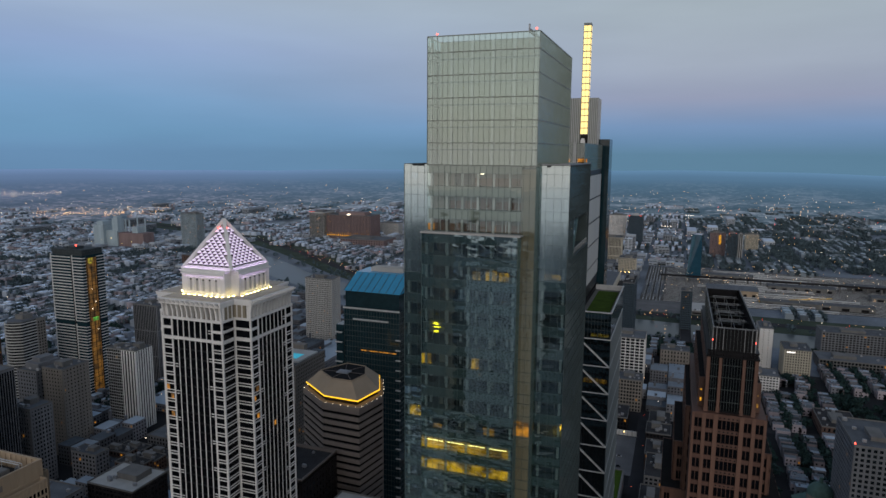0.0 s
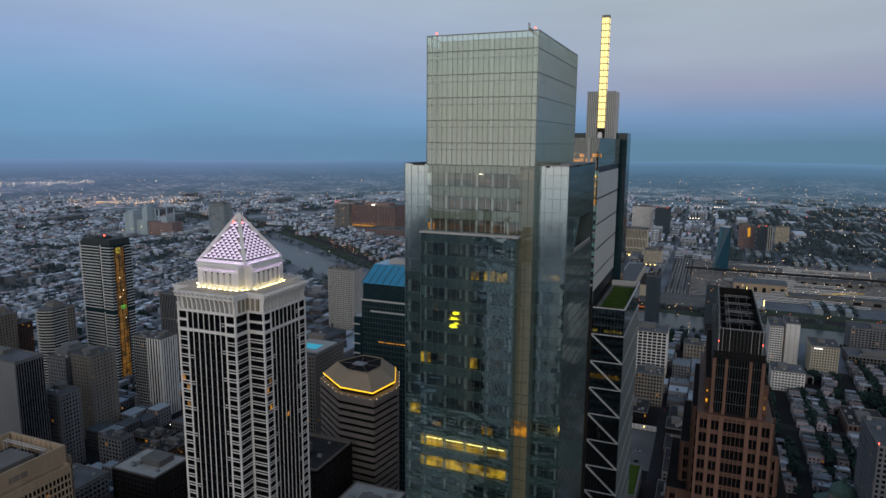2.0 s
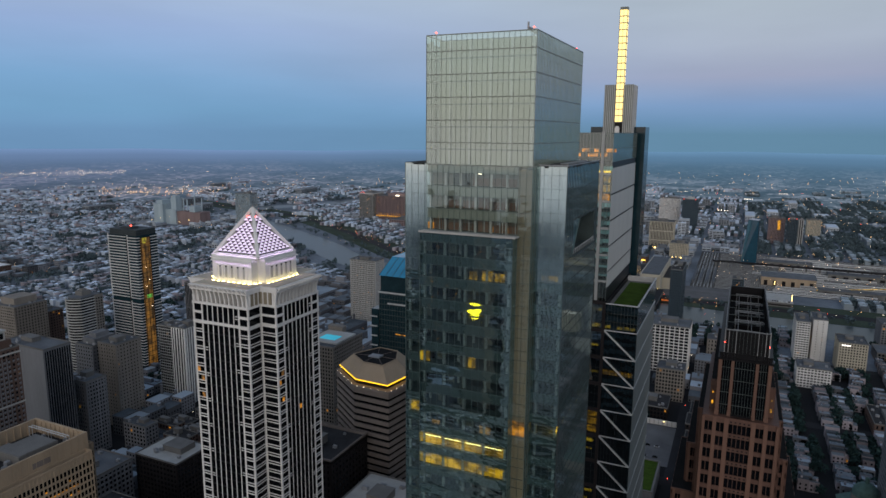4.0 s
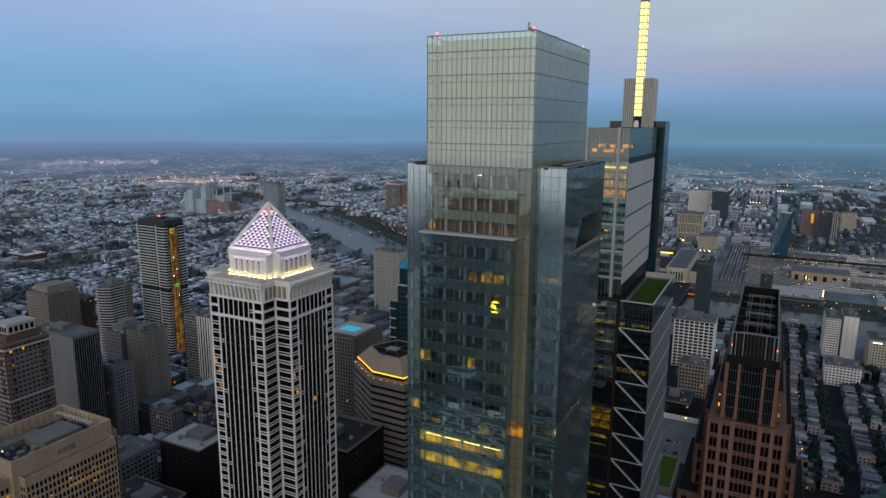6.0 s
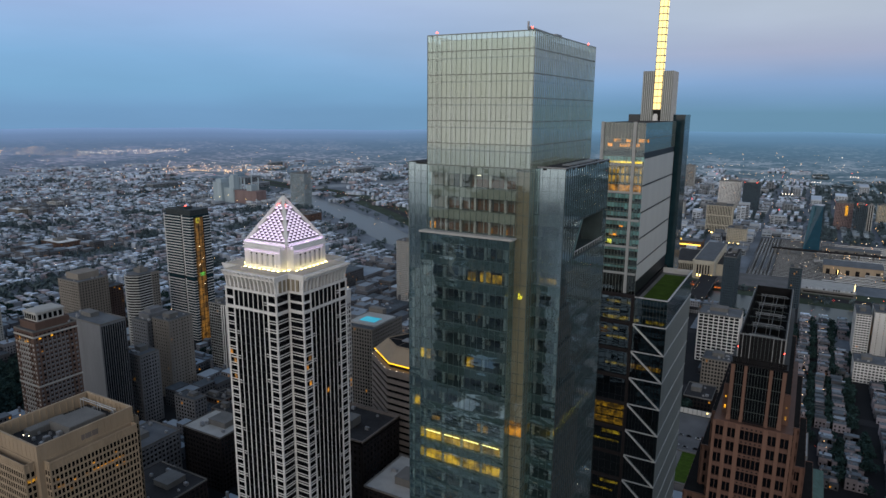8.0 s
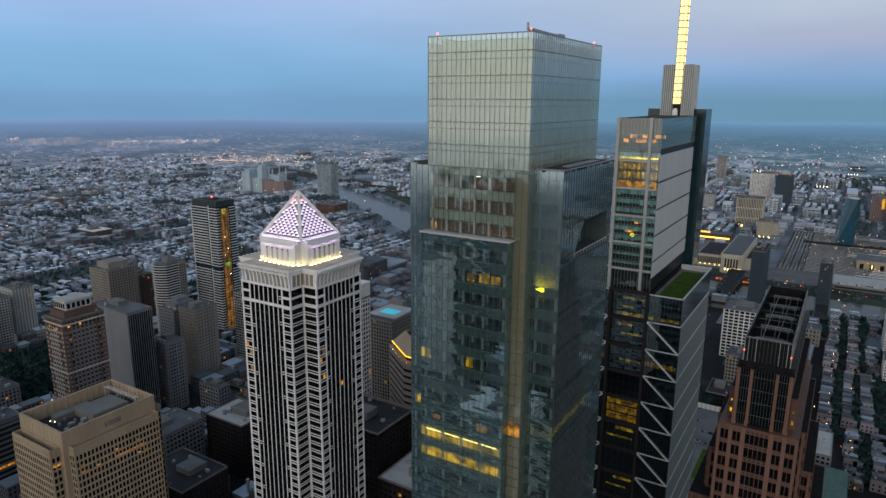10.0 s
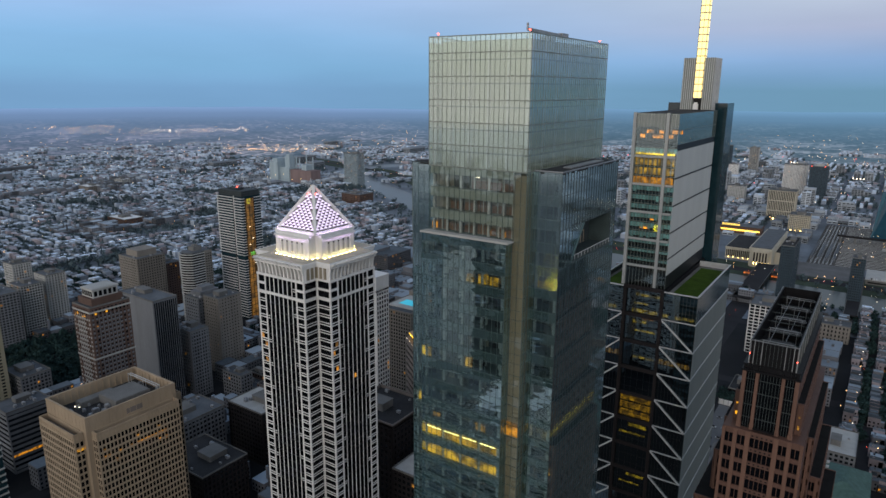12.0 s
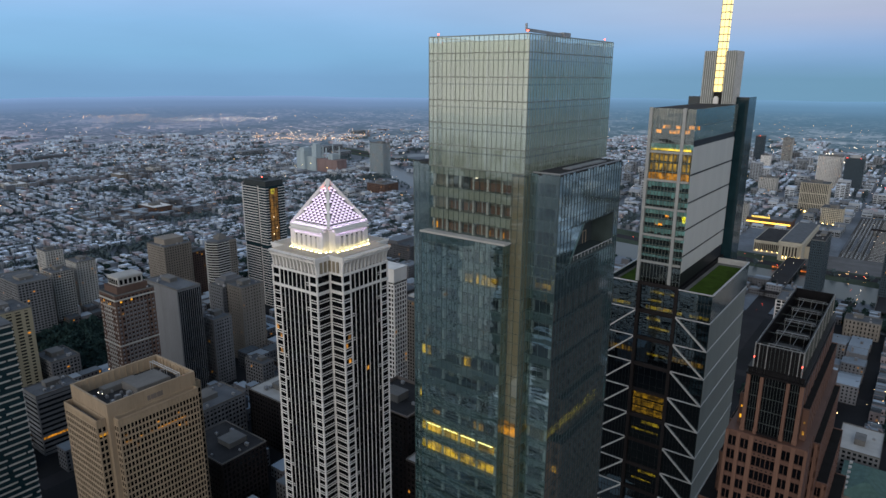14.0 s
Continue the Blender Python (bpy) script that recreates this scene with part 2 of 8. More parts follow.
HOUSE_ROOF = mat("row_house_roof", (0.255, 0.305, 0.36), 0.8, vary=0.25, scale=0.03, fine=0.4, per="island", spread=0.65, skew=1.3)
# next seven: distance haze put into paler, bluer roof and wall colours
HAZED_ROOF = mat("hazed_roof", (0.53, 0.62, 0.75), 0.7, vary=0.25, scale=0.03, fine=0.4, per="island", spread=0.62, skew=1.6)
HAZED_EDGE_ROOF = mat("hazed_edge_roof", (0.62, 0.74, 0.90), 0.7, vary=0.22, scale=0.03, fine=0.4, per="island", spread=0.5, skew=1.4)
HAZED_TAR_ROOF = mat("hazed_tar_roof", (0.33, 0.33, 0.375), 0.85, vary=0.3, scale=0.03, fine=0.4, per="island", spread=0.5)
FAR_WALL = mat("hazed_far_wall", (0.36, 0.39, 0.43), 0.85, vary=0.25, scale=0.03, fine=0.4, per="island", spread=0.5)
FAR_ROOF = mat("hazed_far_roof", (0.42, 0.48, 0.56), 0.8, vary=0.25, scale=0.03, fine=0.4, per="island", spread=0.6, skew=1.5)
HAZED_HOUSE = mat("hazed_house_wall", (0.36, 0.405, 0.475), 0.9, vary=0.25, scale=0.03, fine=0.4, per="island", spread=0.45)
HAZED_EDGE_HOUSE = mat("hazed_edge_wall", (0.46, 0.525, 0.62), 0.9, vary=0.2, scale=0.03, fine=0.4, per="island", spread=0.35)
TARRED_ROOF = mat("tarred_house_roof", (0.115, 0.13, 0.145), 0.85, vary=0.3, scale=0.03, fine=0.6, per="island", spread=0.6)
# suburban and brick walls carry the same painted haze, more weakly
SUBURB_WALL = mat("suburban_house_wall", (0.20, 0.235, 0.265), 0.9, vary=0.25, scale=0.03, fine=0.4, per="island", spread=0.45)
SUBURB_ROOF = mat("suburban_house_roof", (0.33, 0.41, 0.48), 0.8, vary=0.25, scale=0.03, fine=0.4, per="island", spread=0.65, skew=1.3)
BRICK_HOUSE = mat("brick_house_wall", (0.31, 0.275, 0.30), 0.9, vary=0.25, scale=0.03, fine=0.4, per="island", spread=0.4)
G_DARK = glass("reflective_glass", (0.50, 0.70, 0.70), 0.42, wave=0.03, wave_scale=0.5)
G_RIPPLE = glass("rippled_reflective_glass", (0.46, 0.66, 0.64), 0.33, wave=0.2, wave_scale=0.62)
# the veil paints a pale sky reflection into the shoulder panes
G_SHOULDER = glass("flat_reflective_glass", (0.30, 0.42, 0.48), 0.50, wave=0.004, wave_scale=0.4, veil=0.22, veil_colour=(0.20, 0.30, 0.36), rough=0.10)
# darker side copy; tint and veil paint in its blurred teal reflection
G_SIDE = glass("reflection_tinted_side_glass", (0.085, 0.17, 0.23), 0.56, wave=0.02, wave_scale=0.35, veil=0.42, veil_colour=(0.10, 0.20, 0.24), rough=0.05, full=0.55)
G_TEAL_BAR = mat("dark_teal_mullion", (0.10, 0.15, 0.15), 0.35, 0.4, vary=0.2)
G_CLEAR = glass("clear_glass", (0.82, 0.88, 0.83), 0.11, wave=0.02, wave_scale=0.3)
G_CROWN = glass("fritted_crown_glass", (0.78, 0.87, 0.80), 0.13, wave=0.01, wave_scale=0.3, veil=0.30, veil_colour=(0.40, 0.46, 0.38), rough=0.06, full=0.45)
CROWN_SCREEN = mat("crown_screen_panel", (0.37, 0.385, 0.31), 0.6, vary=0.12, scale=0.12, fine=1.5, streak=True)
CROWN_BAR = mat("crown_mullion", (0.20, 0.22, 0.20), 0.4, 0.3, vary=0.2, scale=0.4, fine=4)
UPPER_ROOM = mat("warm_grey_room", (0.27, 0.255, 0.22), 0.8, vary=0.2, scale=0.35, fine=1.2)
ROOM_PANEL = mat("brown_room_panel", (0.21, 0.135, 0.10), 0.7, vary=0.25, scale=0.3, fine=2, per="object", spread=0.2)
UPPER_SLAB = mat("grey_green_spandrel", (0.31, 0.335, 0.31), 0.7, vary=0.15, scale=0.2, fine=2)
# bright teal stands for floors lit from inside
TEAL_LIT_PANEL = mat("teal_lit_panel", (0.24, 0.47, 0.50), 0.4, vary=0.2, scale=0.4, fine=1.5, per="object", spread=0.3)
PIER_GREY = mat("grey_steel_cladding", (0.34, 0.35, 0.35), 0.5, 0.2, vary=0.15, scale=0.3, fine=3)
GOLD_ROOM = lamp("gold_room", (1.0, 0.55, 0.05), 0.40, patchy=2.6)
AMBER_ROOM = lamp("bright_amber_room", (1.0, 0.42, 0.008), 0.95, patchy=5.0)
AMBER_SIDE = lamp("amber_side_floor", (1.0, 0.42, 0.02), 5.0, patchy=3.0)
HOIST = lamp("hoist_light", (0.95, 0.42, 0.06), 0.15, patchy=6.0)
G_BLUE = glass("blue_glass", (0.14, 0.23, 0.31), 0.25, wave=0.02)
KHAKI = mat("khaki_masonry", (0.36, 0.325, 0.235), 0.85, vary=0.22, scale=0.12, fine=2, streak=True, per="object", spread=0.08)
AMBER = lamp("amber_office_light", (1.0, 0.44, 0.012), 1.0, patchy=2.6)
AMBER_DIM = lamp("dim_office_light", (1.0, 0.38, 0.02), 0.5, patchy=2.0)
AMBER_DEEP = lamp("deep_amber_light", (1.0, 0.33, 0.008), 1.1, patchy=2.2)
WARM = lamp("warm_strip_light", (1.0, 0.72, 0.25), 5.0)
LANTERN = lamp("lantern_light", (1.0, 0.74, 0.26), 1.25, True)
FLOOD = lamp("yellow_floodlight", (1.0, 0.80, 0.30), 16.0, True)
LILAC = lamp("lilac_floodlight", (0.80, 0.60, 1.0), 7.5, True)
LILAC_GLOW = lamp("lilac_lit_glass", (0.86, 0.72, 0.95), 0.64)
NEON_YELLOW = lamp("yellow_led_strip", (1.0, 0.55, 0.02), 1.6, True)
RED_LAMP = lamp("red_beacon", (1.0, 0.08, 0.05), 6.0)
STREET_LAMP = lamp("street_lamp_light", (1.0, 0.58, 0.24), 5.0)
WHITE_LAMP = lamp("white_lamp_light", (1.0, 0.86, 0.66), 5.0)
# pool water given an added glow so its turquoise shows
POOL = lamp("glowing_pool_water", (0.03, 0.50, 0.66), 0.32)


# ---- geometry helpers ----
class Geo:
    """A growing list of corners and faces."""

    def __init__(self):
        self.v, self.f, self.m = [], [], []

    def box(self, x0, x1, y0, y1, z0, z1, mi=0, skip=""):
        b = len(self.v)
        self.v += [(x0, y0, z0), (x1, y0, z0), (x1, y1, z0), (x0, y1, z0), (x0, y0, z1), (x1, y0, z1), (x1, y1, z1), (x0, y1, z1)]
        for key, q in (("b", (3, 2, 1, 0)), ("t", (4, 5, 6, 7)), ("s", (0, 1, 5, 4)), ("e", (1, 2, 6, 5)), ("n", (2, 3, 7, 6)), ("w", (3, 0, 4, 7))):
            if key not in skip:
                self.f.append(tuple(b + i for i in q))
                self.m.append(mi)
        return self

    def poly(self, *pts, mi=0):
        b = len(self.v)
        self.v += [tuple(p) for p in pts]
        self.f.append(tuple(range(b, b + len(pts))))
        self.m.append(mi)
        return self

    def prism(self, ring, z0, z1, mi=0, top=None):
        """An upright prism over a ring of (x, y), anticlockwise; top: another ring for the upper end."""
        b, n, up = len(self.v), len(ring), top or ring
        self.v += [(x, y, z0) for x, y in ring] + [(x, y, z1) for x, y in up]
        self.f += [tuple(b + i for i in reversed(range(n))), tuple(b + n + i for i in range(n))]
        self.f += [(b + i, b + (i + 1) % n, b + n + (i + 1) % n, b + n + i) for i in range(n)]
        self.m += [mi] * (n + 2)
        return self

    def beam(self, a, c, w, mi=0):
        """A square bar of width w between two points."""
        a, c = Vector(a), Vector(c)
        d = (c - a).normalized()
        s = d.cross(Vector((0, 0, 1)))
        s = (s if s.length > 0.01 else Vector((1, 0, 0))).normalized() * w / 2
        u = s.cross(d).normalized() * w / 2
        b = len(self.v)
        for p in (a, c):
            self.v += [tuple(p - s - u), tuple(p + s - u), tuple(p + s + u), tuple(p - s + u)]
        for q in ((0, 1, 2, 3), (7, 6, 5, 4), (1, 0, 4, 5), (2, 1, 5, 6), (3, 2, 6, 7), (0, 3, 7, 4)):
            self.f.append(tuple(b + i for i in q))
            self.m.append(mi)
        return self

    def mesh(self, name, *mats):
        me = bpy.data.meshes.new(name)
        me.from_pydata(self.v, [], self.f)
        for k in mats:
            me.materials.append(k)
        if len(mats) > 1:
            me.polygons.foreach_set("material_index", self.m)
        me.update()
        return me


def box(*a, **k):
    return Geo().box(*a, **k)


def part(name, geo, material, parent, label="", at=None, kind=""):
    """One mesh under a thing or part; geo: a Geo or a finished mesh; at: its place in the parent."""
    me = geo if isinstance(geo, bpy.types.Mesh) else geo.mesh(name, *(material if isinstance(material, tuple) else (material,)))
    ob = new(name, me)
    ob.parent = parent
    if at is not None:
        ob.matrix_basis = at if isinstance(at, Matrix) else Matrix.Translation(at)
    return tagged(ob, label, kind=kind)


def thing(name, label, category, at=(0, 0, 0), group="", kind=""):
    ob = new(name)
    ob.location = at
    ob.empty_display_size = 2
    return tagged(ob, label, category, group, kind)


def side(x, y, z=0, turn=0):
    """The frame of a facade: x along it, minus y outward, z up. turn 0 looks to minus y, 90 to plus x, 180 to plus y, 270 to minus x."""
    return pose(x, y, z, 0, 0, turn)


def faces_of(x0, x1, y0, y1):
    """The four facade frames of a box and their widths."""
    return [(side(x0, y0, 0, 0), x1 - x0), (side(x1, y0, 0, 90), y1 - y0), (side(x1, y1, 0, 180), x1 - x0), (side(x0, y1, 0, 270), y1 - y0)]

# ---- ground, river, far land ----
def in_poly_band(x, y, line, half):
    """Whether (x, y) lies within half of a polyline."""
    for (ax, ay), (bx, by) in zip(line, line[1:]):
        dx, dy = bx - ax, by - ay
        t = max(0.0, min(1.0, ((x - ax) * dx + (y - ay) * dy) / (dx * dx + dy * dy)))
        if (x - ax - t * dx) ** 2 + (y - ay - t * dy) ** 2 < half * half:
            return True
    return False


def ribbon(line, half, z):
    """A flat band along a polyline."""
    g, left, right = Geo(), [], []
    for i, (x, y) in enumerate(line):
        ax, ay = line[max(i - 1, 0)]
        bx, by = line[min(i + 1, len(line) - 1)]
        k = math.hypot(bx - ax, by - ay)
        nx, ny = -(by - ay) / k * half, (bx - ax) / k * half
        left.append((x + nx, y + ny, z))
        right.append((x - nx, y - ny, z))
    for i in range(len(line) - 1):
        g.poly(right[i], right[i + 1], left[i + 1], left[i])
    return g


def smooth_line(pts, n=6):
    out = []
    for i in range(len(pts) - 1):
        p0, p1, p2, p3 = (Vector(pts[max(0, min(len(pts) - 1, j))]) for j in (i - 1, i, i + 1, i + 2))
        for k in range(n):
            t = k / n
            q = 0.5 * (2 * p1 + (p2 - p0) * t + (2 * p0 - 5 * p1 + 4 * p2 - p3) * t * t + (3 * p1 - p0 - 3 * p2 + p3) * t ** 3)
            out.append((q.x, q.y))
    return out + [tuple(pts[-1])]


RIVER = smooth_line([(1500, 1250), (800, 1090), (400, 1045), (100, 1050), (-150, 1070), (-400, 1095), (-620, 1140), (-790, 1225), (-930, 1335),
                     (-1180, 1490), (-1400, 1625), (-1530, 1730), (-1560, 1900), (-1420, 2150), (-1350, 2500)])
EXPRESSWAY = smooth_line([(1500, 1400), (800, 1215), (400, 1150), (100, 1145), (-150, 1150), (-400, 1180), (-560, 1235), (-700, 1320), (-850, 1440),
                          (-1080, 1610), (-1350, 1770), (-1800, 1900), (-2400, 2060)])

# ground past 900 m: haze put into a paler, bluer colour
HAZED_GROUND = mat("haze_lifted_ground", (0.185, 0.215, 0.255), 0.9, vary=0.45, scale=0.012, fine=0.12)
g = Geo()
n_ring = 96
for r0, r1 in ((0, 300), (300, 900), (900, 2000), (2000, 3400), (3400, 4900)):
    for i in range(n_ring):
        a0, a1 = 2 * math.pi * i / n_ring, 2 * math.pi * (i + 1) / n_ring
        pts = [(r0 * math.cos(a0), r0 * math.sin(a0), 0), (r1 * math.cos(a0), r1 * math.sin(a0), 0), (r1 * math.cos(a1), r1 * math.sin(a1), 0), (r0 * math.cos(a1), r0 * math.sin(a1), 0)]
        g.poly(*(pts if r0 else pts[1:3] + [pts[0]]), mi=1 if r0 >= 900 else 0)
ground = new("ground", g.mesh("ground", ASPHALT, HAZED_GROUND))
tagged(ground, "dark asphalt city ground, its outer part paled for haze", "ground", kind="structure")

river = new("water", ribbon(RIVER, 43, 0.25).mesh("water", WATER))
tagged(river, "grey still river curving past the city", "river", kind="structure")
VERGE = mat("grass_verge", (0.055, 0.075, 0.055), 0.95, vary=0.5, scale=0.02, fine=0.3)
tagged(new("ground_verge", ribbon(EXPRESSWAY, 52, 0.15).mesh("ground_verge", VERGE)), "grey-green grass verges beside the expressway", "grass", kind="structure")
express = new("road", ribbon(EXPRESSWAY, 13, 0.5).mesh("road", ROAD))
tagged(express, "asphalt riverside expressway with lit traffic", "road", kind="structure")

FAR_PROFILE = [(2650, -1.5), (3300, 4), (3800, 14), (4200, 42), (4600, 98), (4860, 152)]


def far_height(r):
    return float(np.interp(r, [p[0] for p in FAR_PROFILE], [p[1] for p in FAR_PROFILE]))


# far land: plain ring raised to the camera's horizon, so far it hardly shifts
# haze is painted into the land's colour by distance, and the land glows
haze = bpy.data.materials.new("distant_land")
haze.use_nodes = True
hn, hl = haze.node_tree.nodes, haze.node_tree.links
hb = hn["Principled BSDF"]
h_geo, h_no, h_vo, h_len = hn.new("ShaderNodeNewGeometry"), hn.new("ShaderNodeTexNoise"), hn.new("ShaderNodeTexVoronoi"), hn.new("ShaderNodeVectorMath")
h_no.inputs["Scale"].default_value, h_no.inputs["Detail"].default_value = 0.0035, 5
h_vo.inputs["Scale"].default_value = 0.042
h_len.operation = "LENGTH"
for socket in (h_no.inputs["Vector"], h_vo.inputs["Vector"], h_len.inputs[0]):
    hl.new(h_geo.outputs["Position"], socket)
h_sep = hn.new("ShaderNodeSeparateColor")
hl.new(h_vo.outputs["Color"], h_sep.inputs[0])
h_sum = hn.new("ShaderNodeMath")
h_sum.operation = "MULTIPLY_ADD"
h_sum.inputs[1].default_value = 0.35
hl.new(h_sep.outputs[0], h_sum.inputs[0])
hl.new(h_no.outputs[0], h_sum.inputs[2])
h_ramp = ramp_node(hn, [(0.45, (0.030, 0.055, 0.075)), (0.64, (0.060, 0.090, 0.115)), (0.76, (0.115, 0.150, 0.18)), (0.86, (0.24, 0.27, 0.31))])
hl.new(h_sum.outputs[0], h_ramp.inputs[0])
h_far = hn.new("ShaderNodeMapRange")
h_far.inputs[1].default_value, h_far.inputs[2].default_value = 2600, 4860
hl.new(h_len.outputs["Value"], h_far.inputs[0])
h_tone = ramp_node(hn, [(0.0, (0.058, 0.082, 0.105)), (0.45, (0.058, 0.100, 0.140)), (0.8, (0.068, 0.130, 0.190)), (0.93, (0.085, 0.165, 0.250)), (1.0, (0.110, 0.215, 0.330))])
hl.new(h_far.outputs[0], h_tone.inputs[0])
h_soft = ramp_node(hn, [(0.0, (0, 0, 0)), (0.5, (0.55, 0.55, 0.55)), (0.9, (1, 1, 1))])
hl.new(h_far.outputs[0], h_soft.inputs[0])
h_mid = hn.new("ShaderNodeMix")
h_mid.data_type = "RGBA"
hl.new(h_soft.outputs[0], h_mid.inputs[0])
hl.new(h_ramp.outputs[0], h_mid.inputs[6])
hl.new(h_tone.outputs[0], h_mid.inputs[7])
# towards the dawn the painted haze is bright, for the glass to mirror
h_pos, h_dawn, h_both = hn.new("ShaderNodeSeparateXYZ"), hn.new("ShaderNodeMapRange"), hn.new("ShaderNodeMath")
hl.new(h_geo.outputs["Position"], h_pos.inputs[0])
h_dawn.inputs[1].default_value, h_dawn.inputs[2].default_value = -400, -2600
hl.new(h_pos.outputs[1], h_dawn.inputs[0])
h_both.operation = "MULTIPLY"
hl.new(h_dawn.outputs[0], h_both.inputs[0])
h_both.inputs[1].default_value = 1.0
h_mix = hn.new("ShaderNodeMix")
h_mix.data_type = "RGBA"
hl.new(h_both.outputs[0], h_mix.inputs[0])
# and to the south the painted haze is paler
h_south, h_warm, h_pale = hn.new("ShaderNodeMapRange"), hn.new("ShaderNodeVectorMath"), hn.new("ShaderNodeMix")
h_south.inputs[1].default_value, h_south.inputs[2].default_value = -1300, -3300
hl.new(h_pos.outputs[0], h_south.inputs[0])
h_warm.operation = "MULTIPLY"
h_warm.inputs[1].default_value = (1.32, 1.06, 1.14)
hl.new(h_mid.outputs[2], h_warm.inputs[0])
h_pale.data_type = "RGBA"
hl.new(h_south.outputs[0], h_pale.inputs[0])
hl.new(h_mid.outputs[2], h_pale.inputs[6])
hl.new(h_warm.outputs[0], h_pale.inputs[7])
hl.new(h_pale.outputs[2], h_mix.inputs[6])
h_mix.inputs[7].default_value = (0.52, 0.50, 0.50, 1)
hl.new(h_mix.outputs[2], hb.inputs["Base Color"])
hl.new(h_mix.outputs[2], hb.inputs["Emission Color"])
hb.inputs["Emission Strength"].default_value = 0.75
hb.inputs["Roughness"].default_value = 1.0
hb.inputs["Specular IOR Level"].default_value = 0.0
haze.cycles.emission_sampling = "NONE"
g = Geo()
n_ring = 180
prof = FAR_PROFILE
for i in range(n_ring):
    for (r0, z0), (r1, z1) in zip(prof, prof[1:]):
        ring = []
        for r, z, k in ((r0, z0, i), (r1, z1, i), (r1, z1, i + 1), (r0, z0, i + 1)):
            a = 2 * math.pi * (k % n_ring) / n_ring
            lift = 1 + 0.05 * math.sin(5 * a) + 0.03 * math.sin(13 * a + 1) + 0.015 * math.sin(37 * a)
            fall = min(1.0, max(0.02, 0.5 + 1.2 * math.sin(a)))  # kept low in the east, so the glass mirrors bright sky
            near = 1 - 0.62 * (1 - fall) * (1 - (r - 2650) / 2210)  # and begun nearer there, so its glow brightens the mirrored ground
            ring.append((r * near * math.cos(a), r * near * math.sin(a), max(z * lift * fall, 0.9) if z > 0 else z))
        g.poly(*ring)
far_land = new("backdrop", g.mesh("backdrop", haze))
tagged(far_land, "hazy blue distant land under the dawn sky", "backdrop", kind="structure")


KEEP_OUT = []  # (x0, x1, y0, y1) of ground taken by the named buildings


def taken(x0, x1, y0, y1):
    return any(x0 < b and x1 > a and y0 < d and y1 > c for a, b, c, d in KEEP_OUT)


# ---- generic city building ----
def bars(geo, frame_m, width, z0, z1, bay, floor, pier, span, depth, mi=0, skip_floor=0):
    """Piers and spandrels of one facade, standing proud of the glass by depth."""
    n = max(1, round(width / bay))
    k = max(1, round((z1 - z0) / floor))
    b = len(geo.v)
    for i in range(n + 1):
        u = width * i / n
        w = pier * (1.5 if i in (0, n) else 1)
        geo.box(max(0, u - w / 2), min(width, u + w / 2), -depth, 0, z0, z1, mi, skip="bn")
    for j in range(k + 1):
        z = z0 + (z1 - z0) * j / k
        geo.box(0, width, -depth * 0.75, 0, z - span * 0.5, min(z + span * 0.5, z1), mi, skip="n")
    geo.v[b:] = [tuple(frame_m @ Vector(p)) for p in geo.v[b:]]
    return n, k


def split_bars(parent, frame_m, width, z0, z1, bay, floor, pier, span, depth, material):
    """The same piers and spandrels, each a part of its own."""
    n, k = max(1, round(width / bay)), max(1, round((z1 - z0) / floor))
    me = box(-pier / 2, pier / 2, -depth, 0, z0, z1).mesh("pier", material)
    for i in range(n + 1):
        part("pier", me, None, parent, at=frame_m @ Matrix.Translation((min(max(width * i / n, pier / 2), width - pier / 2), 0, 0)))
    me = box(0, width, -depth * 0.75, 0, -span / 2, span / 2).mesh("spandrel", material)
    for j in range(k + 1):
        part("spandrel", me, None, parent, at=frame_m @ Matrix.Translation((0, 0, min(max(z0 + (z1 - z0) * j / k, z0 + span / 2), z1 - span / 2))))


def lit_windows(geo, frame_m, width, z0, z1, bay, floor, pier, span, share, rnd, out=0.05):
    n, k = max(1, round(width / bay)), max(1, round((z1 - z0) / floor))
    b = len(geo.v)
    for i in range(n):
        for j in range(k):
            if rnd.random() < share:
                u0, u1 = width * i / n + pier / 2, width * (i + 1) / n - pier / 2
                w0, w1 = z0 + (z1 - z0) * j / k + span / 2, z0 + (z1 - z0) * (j + 1) / k - span / 2
                geo.poly((u0, -out, w0), (u1, -out, w0), (u1, -out, w1), (u0, -out, w1))
    geo.v[b:] = [tuple(frame_m @ Vector(p)) for p in geo.v[b:]]


